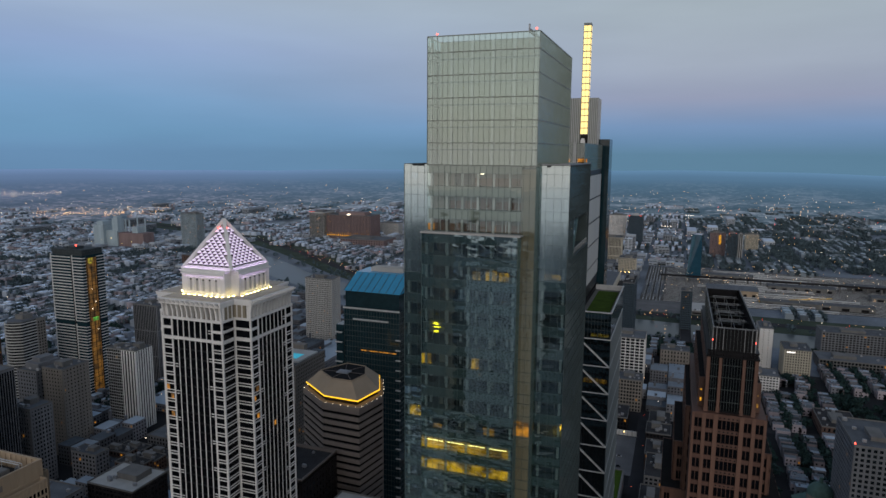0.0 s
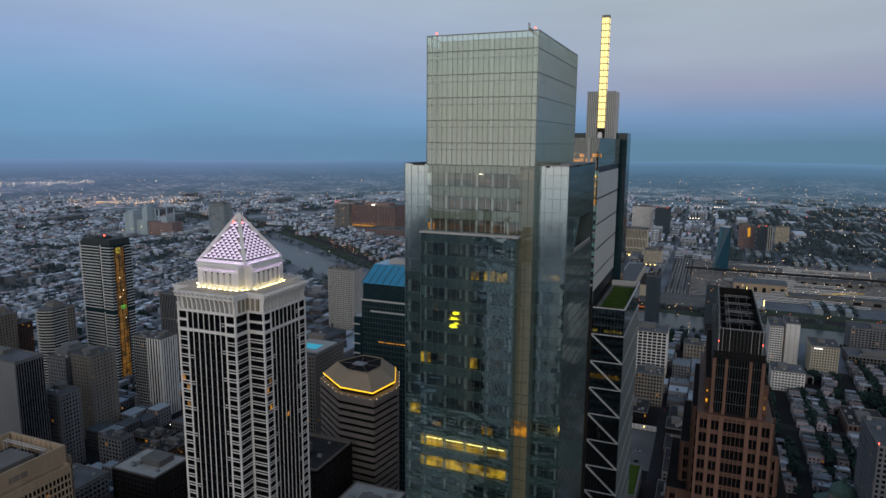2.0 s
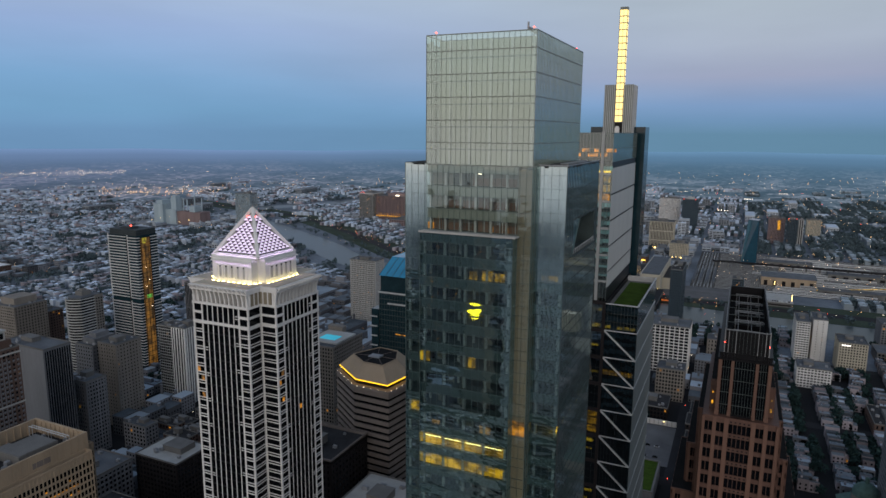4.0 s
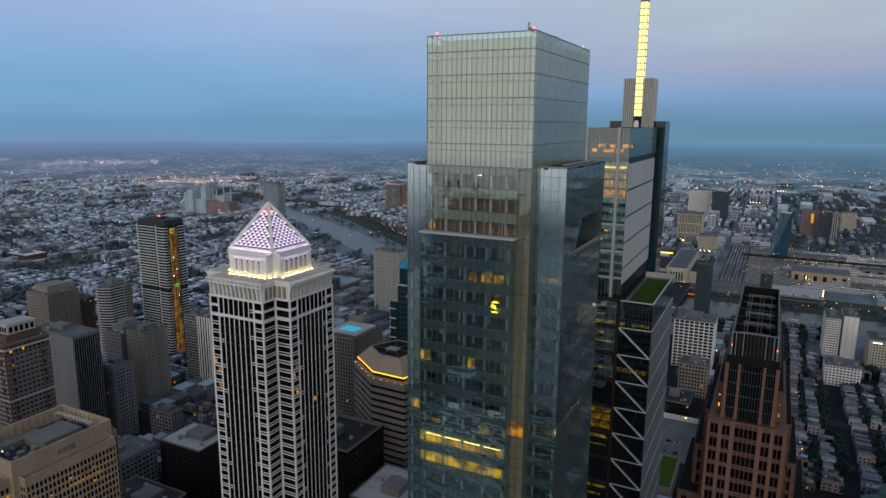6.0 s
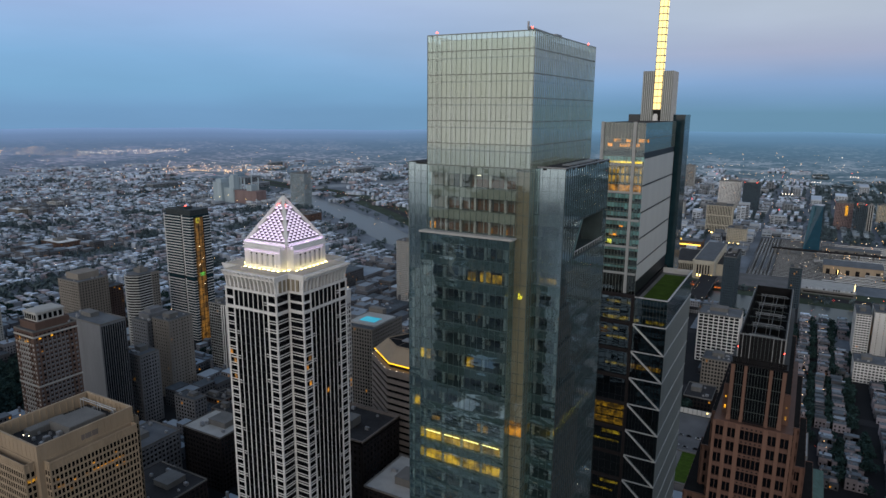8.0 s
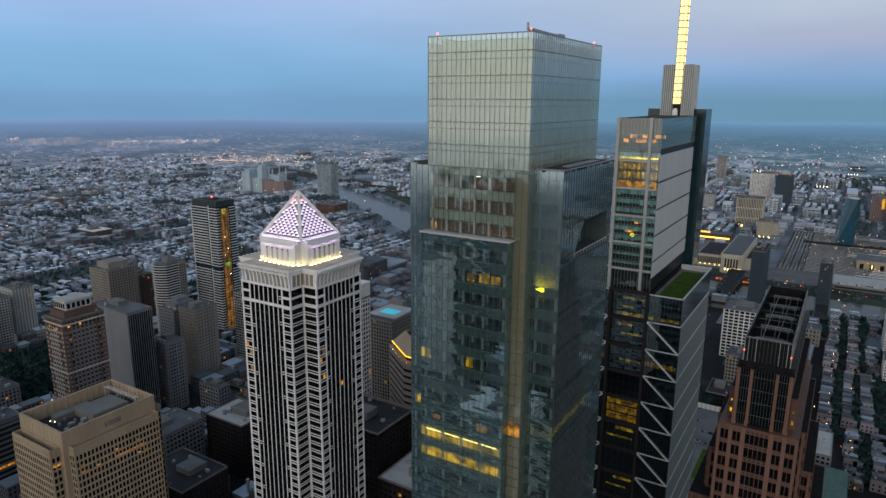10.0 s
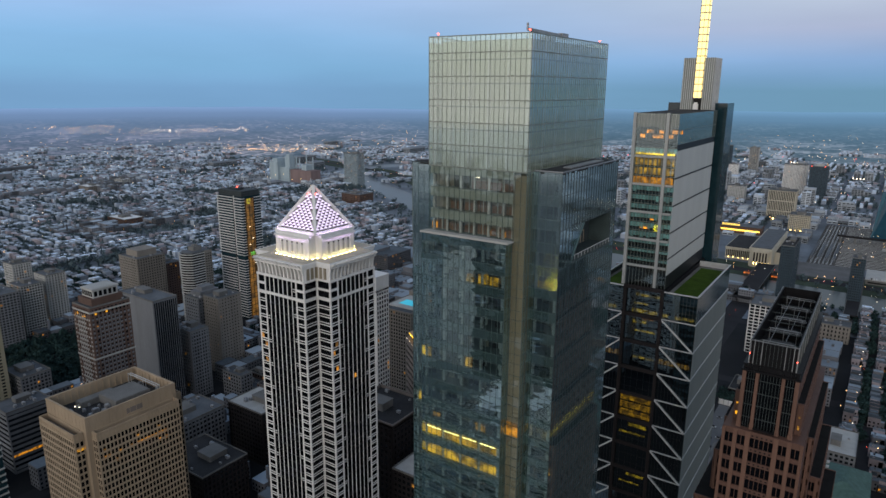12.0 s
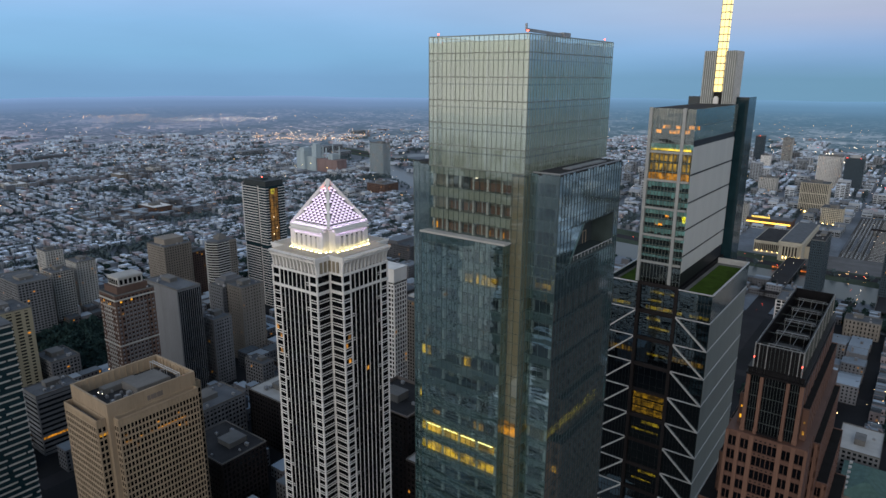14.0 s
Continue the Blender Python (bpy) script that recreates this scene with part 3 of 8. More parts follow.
def roof_kit(parent, x0, x1, y0, y1, z, rnd, n=4, deck=ROOF_GREY):
    """Parapet, deck and plant on a flat roof (parent's own metres)."""
    t = 0.4
    g = Geo().box(x0, x1, y0, y0 + t, z, z + 1.1).box(x0, x1, y1 - t, y1, z, z + 1.1).box(x0, x0 + t, y0 + t, y1 - t, z, z + 1.1).box(x1 - t, x1, y0 + t, y1 - t, z, z + 1.1)
    part("parapet", g, CONCRETE, parent)
    part("roof", box(x0 + t, x1 - t, y0 + t, y1 - t, z - 0.1, z + 0.25), deck, parent)
    w, d = x1 - x0, y1 - y0
    if w > 10 and d > 10:
        cx, cy = x0 + w * rnd.uniform(0.35, 0.6), y0 + d * rnd.uniform(0.4, 0.65)
        a, b, h = w * rnd.uniform(0.12, 0.22), d * rnd.uniform(0.12, 0.22), rnd.uniform(3, 5)
        part("penthouse", Geo().box(cx - a, cx + a, cy - b, cy + b, z + 0.25, z + h).box(cx - a - 0.2, cx + a + 0.2, cy - b - 0.2, cy + b + 0.2, z + h, z + h + 0.3), CONCRETE, parent)
        for _ in range(n):
            px, py = rnd.uniform(x0 + 2, x1 - 4), rnd.uniform(y0 + 2, y1 - 4)
            s = rnd.uniform(1.0, 2.2)
            part("roof_unit", Geo().box(px, px + s * 1.4, py, py + s, z + 0.25, z + 0.5 + s * 0.8).box(px + 0.2, px + s, py + 0.2, py + s * 0.8, z + 0.5 + s * 0.8, z + 0.8 + s * 0.8), DUCT, parent)


def office(name, label, category, x0, x1, y0, y1, h, wall, bay=3.4, floor=3.6, pier=0.9, span=1.2, depth=0.35, glaze=None, lit=0.01, seed=1, roof=True,
           z0=0.0, group="", deck=ROOF_GREY, units=4, base=None, split=False):
    """A flat-roofed block: dark glazing behind a real grid of piers and spandrels, with parapet and roof plant."""
    rnd = random.Random(seed)
    cx, cy = (x0 + x1) / 2, (y0 + y1) / 2
    ob = base or thing(name, label, category, (cx, cy, 0), group)
    ox, oy = ob.location.x, ob.location.y
    KEEP_OUT.append((x0, x1, y0, y1))
    X0, X1, Y0, Y1 = x0 - ox, x1 - ox, y0 - oy, y1 - oy
    part("glazing", box(X0 + depth, X1 - depth, Y0 + depth, Y1 - depth, z0, h - 0.2), glaze or WINDOW, ob)
    lit_g = Geo()
    for k, (m, w) in enumerate(faces_of(X0 + depth, X1 - depth, Y0 + depth, Y1 - depth)):
        if split and k < 2:
            split_bars(ob, m, w, z0, h, bay, floor, pier, span, depth, wall)
        else:
            g = Geo()
            bars(g, m, w, z0, h, bay, floor, pier, span, depth)
            part("wall", g, wall, ob, kind="stuff")
        lit_windows(lit_g, m, w, z0, h, bay, floor, pier, span, lit, rnd)
    if lit_g.f:
        part("lit_window", lit_g, AMBER_DIM, ob, "amber lit windows", kind="stuff")
    if roof:
        roof_kit(ob, X0, X1, Y0, Y1, h, rnd, units, deck)
    return ob

# ---- curtain walls ----
def glass_wall(parent, at, width, levels, cols, material, tilt=0.15, pane_objects=False, seed=0, hole=None, trim=MULLION, bar=0.14, rows_bar=0.16):
    """Panes between mullions and transoms. levels: heights of the transoms; hole: (u0, u1, z0, z1) left open."""
    rs, step = random.Random(seed), width / cols
    joined, shared = Geo(), {}
    for j, (z0, z1) in enumerate(zip(levels, levels[1:])):
        for i in range(cols):
            u, w = step * (i + 0.5), (z0 + z1) / 2
            if hole and hole[0] < u < hole[1] and hole[2] < w < hole[3]:
                continue
            a, b = radians(rs.gauss(0, tilt)), radians(rs.gauss(0, tilt))
            m = Matrix.Translation((u, 0, w)) @ Euler((a, 0, b)).to_matrix().to_4x4()
            hw, hh = step / 2, (z1 - z0) / 2
            pts = [Vector(p) for p in ((-hw, 0, -hh), (hw, 0, -hh), (hw, 0, hh), (-hw, 0, hh))]
            if pane_objects:
                key = round(hh, 2)
                if key not in shared:
                    shared[key] = Geo().poly(*pts).mesh("pane", material)
                part("pane", shared[key], None, parent, at=at @ m).visible_shadow = False
            else:
                joined.poly(*(m @ p for p in pts))
    if joined.f:
        part("glazing", joined, material, parent, at=at, kind="stuff").visible_shadow = False
    me = box(-bar / 2, bar / 2, -0.10, 0.08, levels[0], levels[-1]).mesh("mullion", trim)
    for i in range(cols + 1):
        part("mullion", me, None, parent, at=at @ Matrix.Translation((step * i, 0, 0)))
    me = box(0, width, -0.08, 0.10, -rows_bar / 2, rows_bar / 2).mesh("transom", trim)
    for z in levels:
        part("transom", me, None, parent, at=at @ Matrix.Translation((0, 0, z)))


# ---- the tall glass tower ----
ct = thing("glass_tower", "tall glass office tower with a paler fritted crown", "skyscraper", (-43, 165, 0))
KEEP_OUT.append((-75, -10, 130, 195))
O = Matrix.Translation((43, -165, 0))
FLOOR_H = 5.35
floors = [251.7 + FLOOR_H * k for k in range(2, -32, -1)]  # window sills, from the top down
crown_levels = [267.3 + 5.06 * k for k in range(6)] + [296.2]
glass_wall(ct, O @ side(-56.0, 144.2), 26.0, crown_levels, 21, G_CROWN, 0.05, True, 1, trim=CROWN_BAR, bar=0.05, rows_bar=0.22)
glass_wall(ct, O @ side(-30.0, 144.2, 0, 90), 43.0, crown_levels, 35, G_CROWN, 0.05, False, 2, trim=CROWN_BAR, bar=0.05, rows_bar=0.22)
glass_wall(ct, O @ side(-30.0, 187.2, 0, 180), 26.0, crown_levels, 21, G_CROWN, 0.05, False, 3, trim=CROWN_BAR, bar=0.05, rows_bar=0.22)
glass_wall(ct, O @ side(-56.0, 187.2, 0, 270), 43.0, crown_levels, 35, G_CROWN, 0.05, False, 4, trim=CROWN_BAR, bar=0.05, rows_bar=0.22)
inner = Geo().box(-53.5, -31.6, 146.0, 185.4, 267.0, 295.0)
part("crown_screen", inner, CROWN_SCREEN, ct, "pale screen wall inside the glass crown", at=O)
for x in [-55.2 + 4.85 * i for i in range(6)]:
    part("crown_column", box(x - 0.3, x + 0.3, 145.0, 145.5, 267, 295), STEEL, ct, at=O)
for y in [147 + 6.2 * i for i in range(7)]:
    part("crown_column", box(-31.2, -30.7, y - 0.3, y + 0.3, 267, 295), STEEL, ct, at=O)
for z in crown_levels[1:-1]:
    part("crown_beam", Geo().box(-55.7, -30.3, 144.7, 145.0, z - 1.7, z - 1.35).box(-30.7, -30.3, 145.2, 186.8, z - 1.7, z - 1.35).box(-55.7, -55.3, 145.2, 186.8, z - 1.7, z - 1.35).box(-55.7, -53.5, 145.9, 146.2, z - 1.7, z - 1.35).box(-55.7, -53.5, 149.0, 149.3, z - 1.7, z - 1.35), MULLION, ct, at=O)
part("roof", box(-53.8, -31.4, 146.0, 185.6, 295.0, 295.2), ROOF_GREY, ct, at=O)
for x, y in ((-54.0, 145.0), (-31.0, 145.0), (-31.0, 184.0), (-55, 186)):
    part("beacon_post", box(x - 0.08, x + 0.08, y - 0.08, y + 0.08, 294.3, 296.7), STEEL, ct, at=O)
    part("beacon", box(x - 0.15, x + 0.15, y - 0.15, y + 0.15, 296.7, 297.0), RED_LAMP, ct, "red aviation beacon", at=O)
crane = part("cleaning_crane", Geo().box(-34.6, -32.2, 157, 160, 294.3, 296.4).beam((-33.4, 149, 297.3), (-33.4, 168, 297.0), 0.6).box(-34.0, -32.8, 165, 168.5, 296.3, 297.6).beam((-33.4, 148.6, 297.0), (-33.4, 148.6, 298.6), 0.35).beam((-33.4, 158.5, 296.2), (-33.4, 158.5, 297.4), 0.7), DUCT, ct, "grey facade cleaning crane on the roof", at=O)

# shoulders, centre and the projecting bays
sh_levels = sorted({round(z, 2) for s in floors for z in (s, s + 3.05)} | {267.4})
sh_levels = [z for z in sh_levels if z <= 267.4]
lower = [z for z in sh_levels if z <= 251.75]
sh_top, sh_low = [z for z in sh_levels if z > 240.9], [z for z in sh_levels if z < 241.1]
upper = [z for z in sh_levels if z >= 251.65]
glass_wall(ct, O @ side(-63, 147), 7.0, sh_top, 4, G_SHOULDER, 0.03, False, 5, trim=G_TEAL_BAR, bar=0.03, rows_bar=0.05)
glass_wall(ct, O @ side(-63, 147), 7.0, [z for z in sh_low if z > 208.8], 4, G_DARK, 0.03, False, 5, trim=G_TEAL_BAR, bar=0.022, rows_bar=0.035)
glass_wall(ct, O @ side(-63, 147), 7.0, [z for z in sh_low if z < 209], 4, G_RIPPLE, 0.03, False, 5, trim=G_TEAL_BAR, bar=0.022, rows_bar=0.035)
glass_wall(ct, O @ side(-30.0, 147), 7.0, sh_top, 4, G_SHOULDER, 0.03, False, 6, trim=G_TEAL_BAR, bar=0.03, rows_bar=0.05)
glass_wall(ct, O @ side(-30.0, 147), 7.0, [z for z in sh_low if z > 208.8], 4, G_DARK, 0.03, False, 6, trim=G_TEAL_BAR, bar=0.022, rows_bar=0.035)
glass_wall(ct, O @ side(-30.0, 147), 7.0, [z for z in sh_low if z < 209], 4, G_RIPPLE, 0.03, False, 6, trim=G_TEAL_BAR, bar=0.022, rows_bar=0.035)
# darker bars here, to sink into the side's painted tint
sides = dict(trim=SLATE, bar=0.025, rows_bar=0.04)
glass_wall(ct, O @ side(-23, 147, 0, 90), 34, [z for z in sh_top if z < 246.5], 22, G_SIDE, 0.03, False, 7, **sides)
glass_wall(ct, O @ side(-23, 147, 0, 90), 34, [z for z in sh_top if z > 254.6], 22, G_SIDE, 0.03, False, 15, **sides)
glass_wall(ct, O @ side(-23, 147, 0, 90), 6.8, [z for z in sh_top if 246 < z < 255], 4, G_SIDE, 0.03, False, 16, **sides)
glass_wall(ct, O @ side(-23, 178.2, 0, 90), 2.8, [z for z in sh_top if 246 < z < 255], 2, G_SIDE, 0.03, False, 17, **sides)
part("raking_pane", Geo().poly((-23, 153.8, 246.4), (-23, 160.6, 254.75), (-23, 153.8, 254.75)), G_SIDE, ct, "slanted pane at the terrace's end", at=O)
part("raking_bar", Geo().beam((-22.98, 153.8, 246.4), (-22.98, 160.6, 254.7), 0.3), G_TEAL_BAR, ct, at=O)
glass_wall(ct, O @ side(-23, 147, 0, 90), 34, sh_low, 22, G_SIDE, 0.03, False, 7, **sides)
glass_wall(ct, O @ side(-63, 181, 0, 270), 34, sh_top, 22, G_SHOULDER, 0.03, False, 8, trim=MULLION_PALE, bar=0.05, rows_bar=0.1)
glass_wall(ct, O @ side(-63, 181, 0, 270), 34, sh_low, 22, G_DARK, 0.03, False, 8, trim=G_TEAL_BAR, bar=0.022, rows_bar=0.035)
glass_wall(ct, O @ side(-56.0, 144.2), 26.0, upper, 18, G_CLEAR, 0.03, True, 9, trim=G_TEAL_BAR, bar=0.022, rows_bar=0.035)
glass_wall(ct, O @ side(-30.0, 144.2, 0, 90), 2.8, sh_levels, 2, G_CLEAR, 0.03, False, 10, trim=G_TEAL_BAR, bar=0.022, rows_bar=0.035)
glass_wall(ct, O @ side(-33.3, 144.2), 3.3, lower, 2, G_CLEAR, 0.03, False, 11, trim=G_TEAL_BAR, bar=0.022, rows_bar=0.035)
glass_wall(ct, O @ side(-56.3, 141.5), 23.0, [z for z in lower if z > 208.8], 15, G_DARK, 0.03, False, 12, trim=G_TEAL_BAR, bar=0.022, rows_bar=0.035)
glass_wall(ct, O @ side(-56.3, 141.5), 23.0, [z for z in lower if z < 209], 15, G_RIPPLE, 0.03, False, 12, trim=G_TEAL_BAR, bar=0.022, rows_bar=0.035)
glass_wall(ct, O @ side(-33.3, 141.5, 0, 90), 2.7, [z for z in lower if z > 208.8], 2, G_DARK, 0.03, False, 13, trim=G_TEAL_BAR, bar=0.022, rows_bar=0.035)
glass_wall(ct, O @ side(-33.3, 141.5, 0, 90), 2.7, [z for z in lower if z < 209], 2, G_RIPPLE, 0.03, False, 13, trim=G_TEAL_BAR, bar=0.022, rows_bar=0.035)
glass_wall(ct, O @ side(-56.3, 144.2, 0, 270), 2.7, [z for z in lower if z > 208.8], 2, G_DARK, 0.03, False, 14, trim=G_TEAL_BAR, bar=0.022, rows_bar=0.035)
glass_wall(ct, O @ side(-56.3, 144.2, 0, 270), 2.7, [z for z in lower if z < 209], 2, G_RIPPLE, 0.03, False, 14, trim=G_TEAL_BAR, bar=0.022, rows_bar=0.035)
part("ledge", Geo().box(-56.6, -32.7, 141.2, 144.15, 251.5, 251.8).box(-56.6, -32.7, 141.2, 141.45, 251.8, 251.95), PALE_WALL, ct, "pale ledge over the projecting bay", at=O)
part("shoulder_roof", Geo().box(-63, -56.9, 147, 181, 267.0, 267.5).box(-29.5, -23, 147, 181, 267.0, 267.5), ROOF_DARK, ct, at=O)
part("shoulder_coping", Geo().box(-23.2, -22.9, 146.9, 181.2, 267.5, 267.75).box(-29.5, -23.2, 146.9, 147.2, 267.5, 267.75).box(-27.0, -25.0, 156, 176, 267.5, 267.75), DUCT, ct, at=O)
# inside: core, slabs, columns
part("core", box(-52, -37, 153, 178, 0, 266.5), ROOM, ct, at=O)
part("stone_shaft", box(-33.35, -30.2, 144.6, 150, 0, 266.5), BROWN_CORE, ct, "tan stone shaft behind the corner glass", at=O)
for k, s in enumerate(floors):
    if s < 60:
        break
    top = s + FLOOR_H
    z0, z1 = s + 3.05, min(top, 267.2)
    g = Geo().box(-62.7, -29.3, 147.4, 180.7, z0, z1)
    if 246 < z0 < 254:  # the slab stops short of the terrace
        g.box(-29.3, -23.3, 147.4, 153.7, z0, z1).box(-29.3, -23.3, 178.3, 180.7, z0, z1)
    else:
        g.box(-29.3, -23.3, 147.4, 180.7, z0, z1)
    g.box(-55.8, -33.5, 144.6, 147.4, z0, z1)
    if s < 250:
        g.box(-56.0, -33.6, 141.9, 144.6, z0, z1)
    part("floor_slab", g, UPPER_SLAB if s > 250 else SLAB, ct, at=O)
part("upper_partition", Geo().box(-55.7, -33.6, 146.9, 147.2, 251.8, 266.8), UPPER_ROOM, ct, "warm grey room wall", at=O)
col = box(-0.28, 0.28, -0.28, 0.28, 60, 266).mesh("column", STEEL)
col_low = box(-0.3, 0.3, -0.3, 0.3, 60, 251).mesh("column", STEEL)
for x in (-55.2, -51.4, -47.6, -43.8, -40.0, -36.2):
    part("column", col, None, ct, at=O @ Matrix.Translation((x, 145.4, 0)))
for x in (-55.4, -50.2, -45.0, -39.6, -34.3):
    part("column", col_low, None, ct, at=O @ Matrix.Translation((x, 142.6, 0)))
for x in (-62.2, -57.6, -28.6, -23.9):
    part("column", col, None, ct, at=O @ Matrix.Translation((x, 148.0, 0)))
col_side = Geo().box(-0.28, 0.28, -0.28, 0.28, 60, 245.8).box(-0.28, 0.28, -0.28, 0.28, 255.3, 266).mesh("column", MULLION)
for y in (152, 158, 164, 170, 176, 180):
    part("column", col_side, None, ct, at=O @ Matrix.Translation((-25.6, y, 0)))
# back walls of the rooms, so that the floors read as deep rooms
part("partition", Geo().box(-55.5, -35, 149.5, 149.8, 60, 266.5).box(-62, -57.5, 153, 153.3, 60, 266.5).box(-29, -24.5, 153, 153.3, 60, 266.5).box(-29.3, -29.0, 153.3, 180, 60, 246).box(-29.3, -29.0, 153.3, 180, 255, 266), ROOM, ct, at=O)
part("sky_terrace", Geo().box(-28.8, -22.6, 153.8, 178.2, 246.2, 246.6).box(-28.9, -28.6, 153.8, 178.2, 246.6, 254.8).box(-28.6, -23.1, 153.8, 154.1, 246.6, 254.8).box(-28.6, -23.1, 177.9, 178.2, 246.6, 254.8).box(-28.8, -23, 153.8, 178.2, 254.8, 255.2), TERRACE, ct, "recessed sky terrace", at=O)
part("terrace_wall", Geo().box(-28.5, -28.4, 158, 177.5, 246.7, 254.5), SLATE, ct, "slate grey inner wall of the terrace", at=O)
for y in (156.4, 159.6, 165.0, 172.0):
    part("terrace_door", Geo().box(-28.38, -28.3, y, y + 0.2, 246.7, 249.8).box(-28.38, -28.3, y + 1.8, y + 2.0, 246.7, 249.8).box(-28.38, -28.3, y, y + 2.0, 249.8, 250.0), BEIGE, ct, "pale door frame", at=O)
part("balustrade", Geo().box(-23.1, -23.0, 154, 178, 247.6, 247.75), STEEL, ct, at=O)
for i in range(13):
    part("baluster", box(-23.1, -23.0, 154.1 + 1.98 * i, 154.18 + 1.98 * i, 246.6, 247.6), STEEL, ct, at=O)
# blinds, desks and dark doorways in the rooms behind the glass
rl = random.Random(14)
for k in range(20):
    s = 187.5 + 5.35 * k
    for i in range(7):
        if rl.random() < 0.55 and s < 248:
            x = -56.4 + 3.1 * i + rl.uniform(0, 0.8)
            tall, dark = rl.random() < 0.5, rl.random() < 0.6 and s < 246
            part("partition" if dark else "blind", box(x, x + rl.uniform(0.8, 2.8), 144.4, 144.6, s + 0.2, s + (4.0 if tall else rl.uniform(1.2, 2.6))), BLACK_METAL if dark else UPPER_ROOM, ct, at=O)
    for i in range(8):
        if rl.random() < 0.5 and s < 244:
            y = 150.5 + 3.5 * i
            dark = rl.random() < 0.6
            part("partition" if dark else "blind", box(-25.6, -25.4, y, y + rl.uniform(0.8, 2.8), s + 0.2, s + rl.uniform(1.6, 4.0)), BLACK_METAL if dark else UPPER_ROOM, ct, at=O)
# low brown panels between the columns of the upper rooms, doors and a pale door frame
for s, n0 in ((251.7, 0), (257.05, 1)):
    for i in range(n0, 6):
        x = -54.9 + 3.8 * i
        part("room_panel", box(x, x + 3.2, 146.3, 146.5, s + 0.1, s + (1.9 if i % 3 else 2.6)), ROOM_PANEL, ct, at=O)
        part("blind", box(x + 1.5, x + 1.75, 145.9, 146.1, s + 0.1, s + 3.0), PALE_WALL, ct, at=O)
part("blind", box(-49.5, -45.4, 145.2, 145.3, 262.6, 266.2), ROOM, ct, at=O)
part("room_panel", box(-44.6, -33.9, 145.2, 145.3, 262.6, 264.4), ROOM_PANEL, ct, at=O)
part("ceiling_light", box(-43.2, -42.2, 144.6, 144.7, 265.3, 265.4), WHITE_LAMP, ct, "small white ceiling light", at=O)
part("door_frame", Geo().box(-36.9, -36.75, 144.45, 144.55, 252, 254.6).box(-36.0, -35.85, 144.45, 144.55, 252, 254.6).box(-36.9, -35.85, 144.45, 144.55, 254.6, 254.75), WHITE_STONE, ct, "white door frame", at=O)
# lit rooms and ceiling strips
rl = random.Random(4)
for s, share, mt in ((251.7, 0.25, AMBER_DIM), (241.0, 0.75, AMBER), (203.55, 0.5, AMBER_DIM), (198.2, 1.0, AMBER_ROOM), (192.85, 0.85, AMBER), (230.3, 0.08, AMBER_DIM), (219.6, 0.05, AMBER)):
    for i in range(7):
        if rl.random() < share:
            y0 = 146.4 if s > 250 else 142.5
            x = -56.6 + 3.15 * i
            part("lit_room", box(x, x + (3.12 if s < 199 else rl.uniform(1.4, 2.9)), y0, y0 + 0.2, s + 0.1, s + (rl.uniform(2.5, 3.0) if s < 199 else rl.uniform(1.0, 2.6))), mt, ct, "amber lit room", at=O)
for i in range(4):
    x = -55 + 5.3 * i
    part("ceiling_light", box(x, x + 4.2, 141.95, 142.15, 200.55, 200.66), WARM, ct, "warm ceiling strip light", at=O)
part("lit_room", box(-29, -24.5, 148.2, 148.4, 241.2, 242.4), AMBER, ct, at=O)
part("lit_room", box(-33.3, -30.3, 144.35, 144.5, 203.9, 207.4), AMBER_DIM, ct, at=O)
part("lit_room", box(-62.4, -58.5, 147.9, 148.1, 203.7, 206.4), AMBER, ct, at=O)
part("lit_room", box(-24.2, -24.0, 149, 177, 203.7, 206.2), AMBER_SIDE, ct, "amber lit floor", at=O)

# ---- the lantern tower ----
lt = thing("lantern_tower", "slender glass tower with braced wings and a glowing lantern mast", "skyscraper", (-50, 340, 0))
KEEP_OUT.append((-85, -15, 295, 415))
O = Matrix.Translation((50, -340, 0))
STEP = 13.2
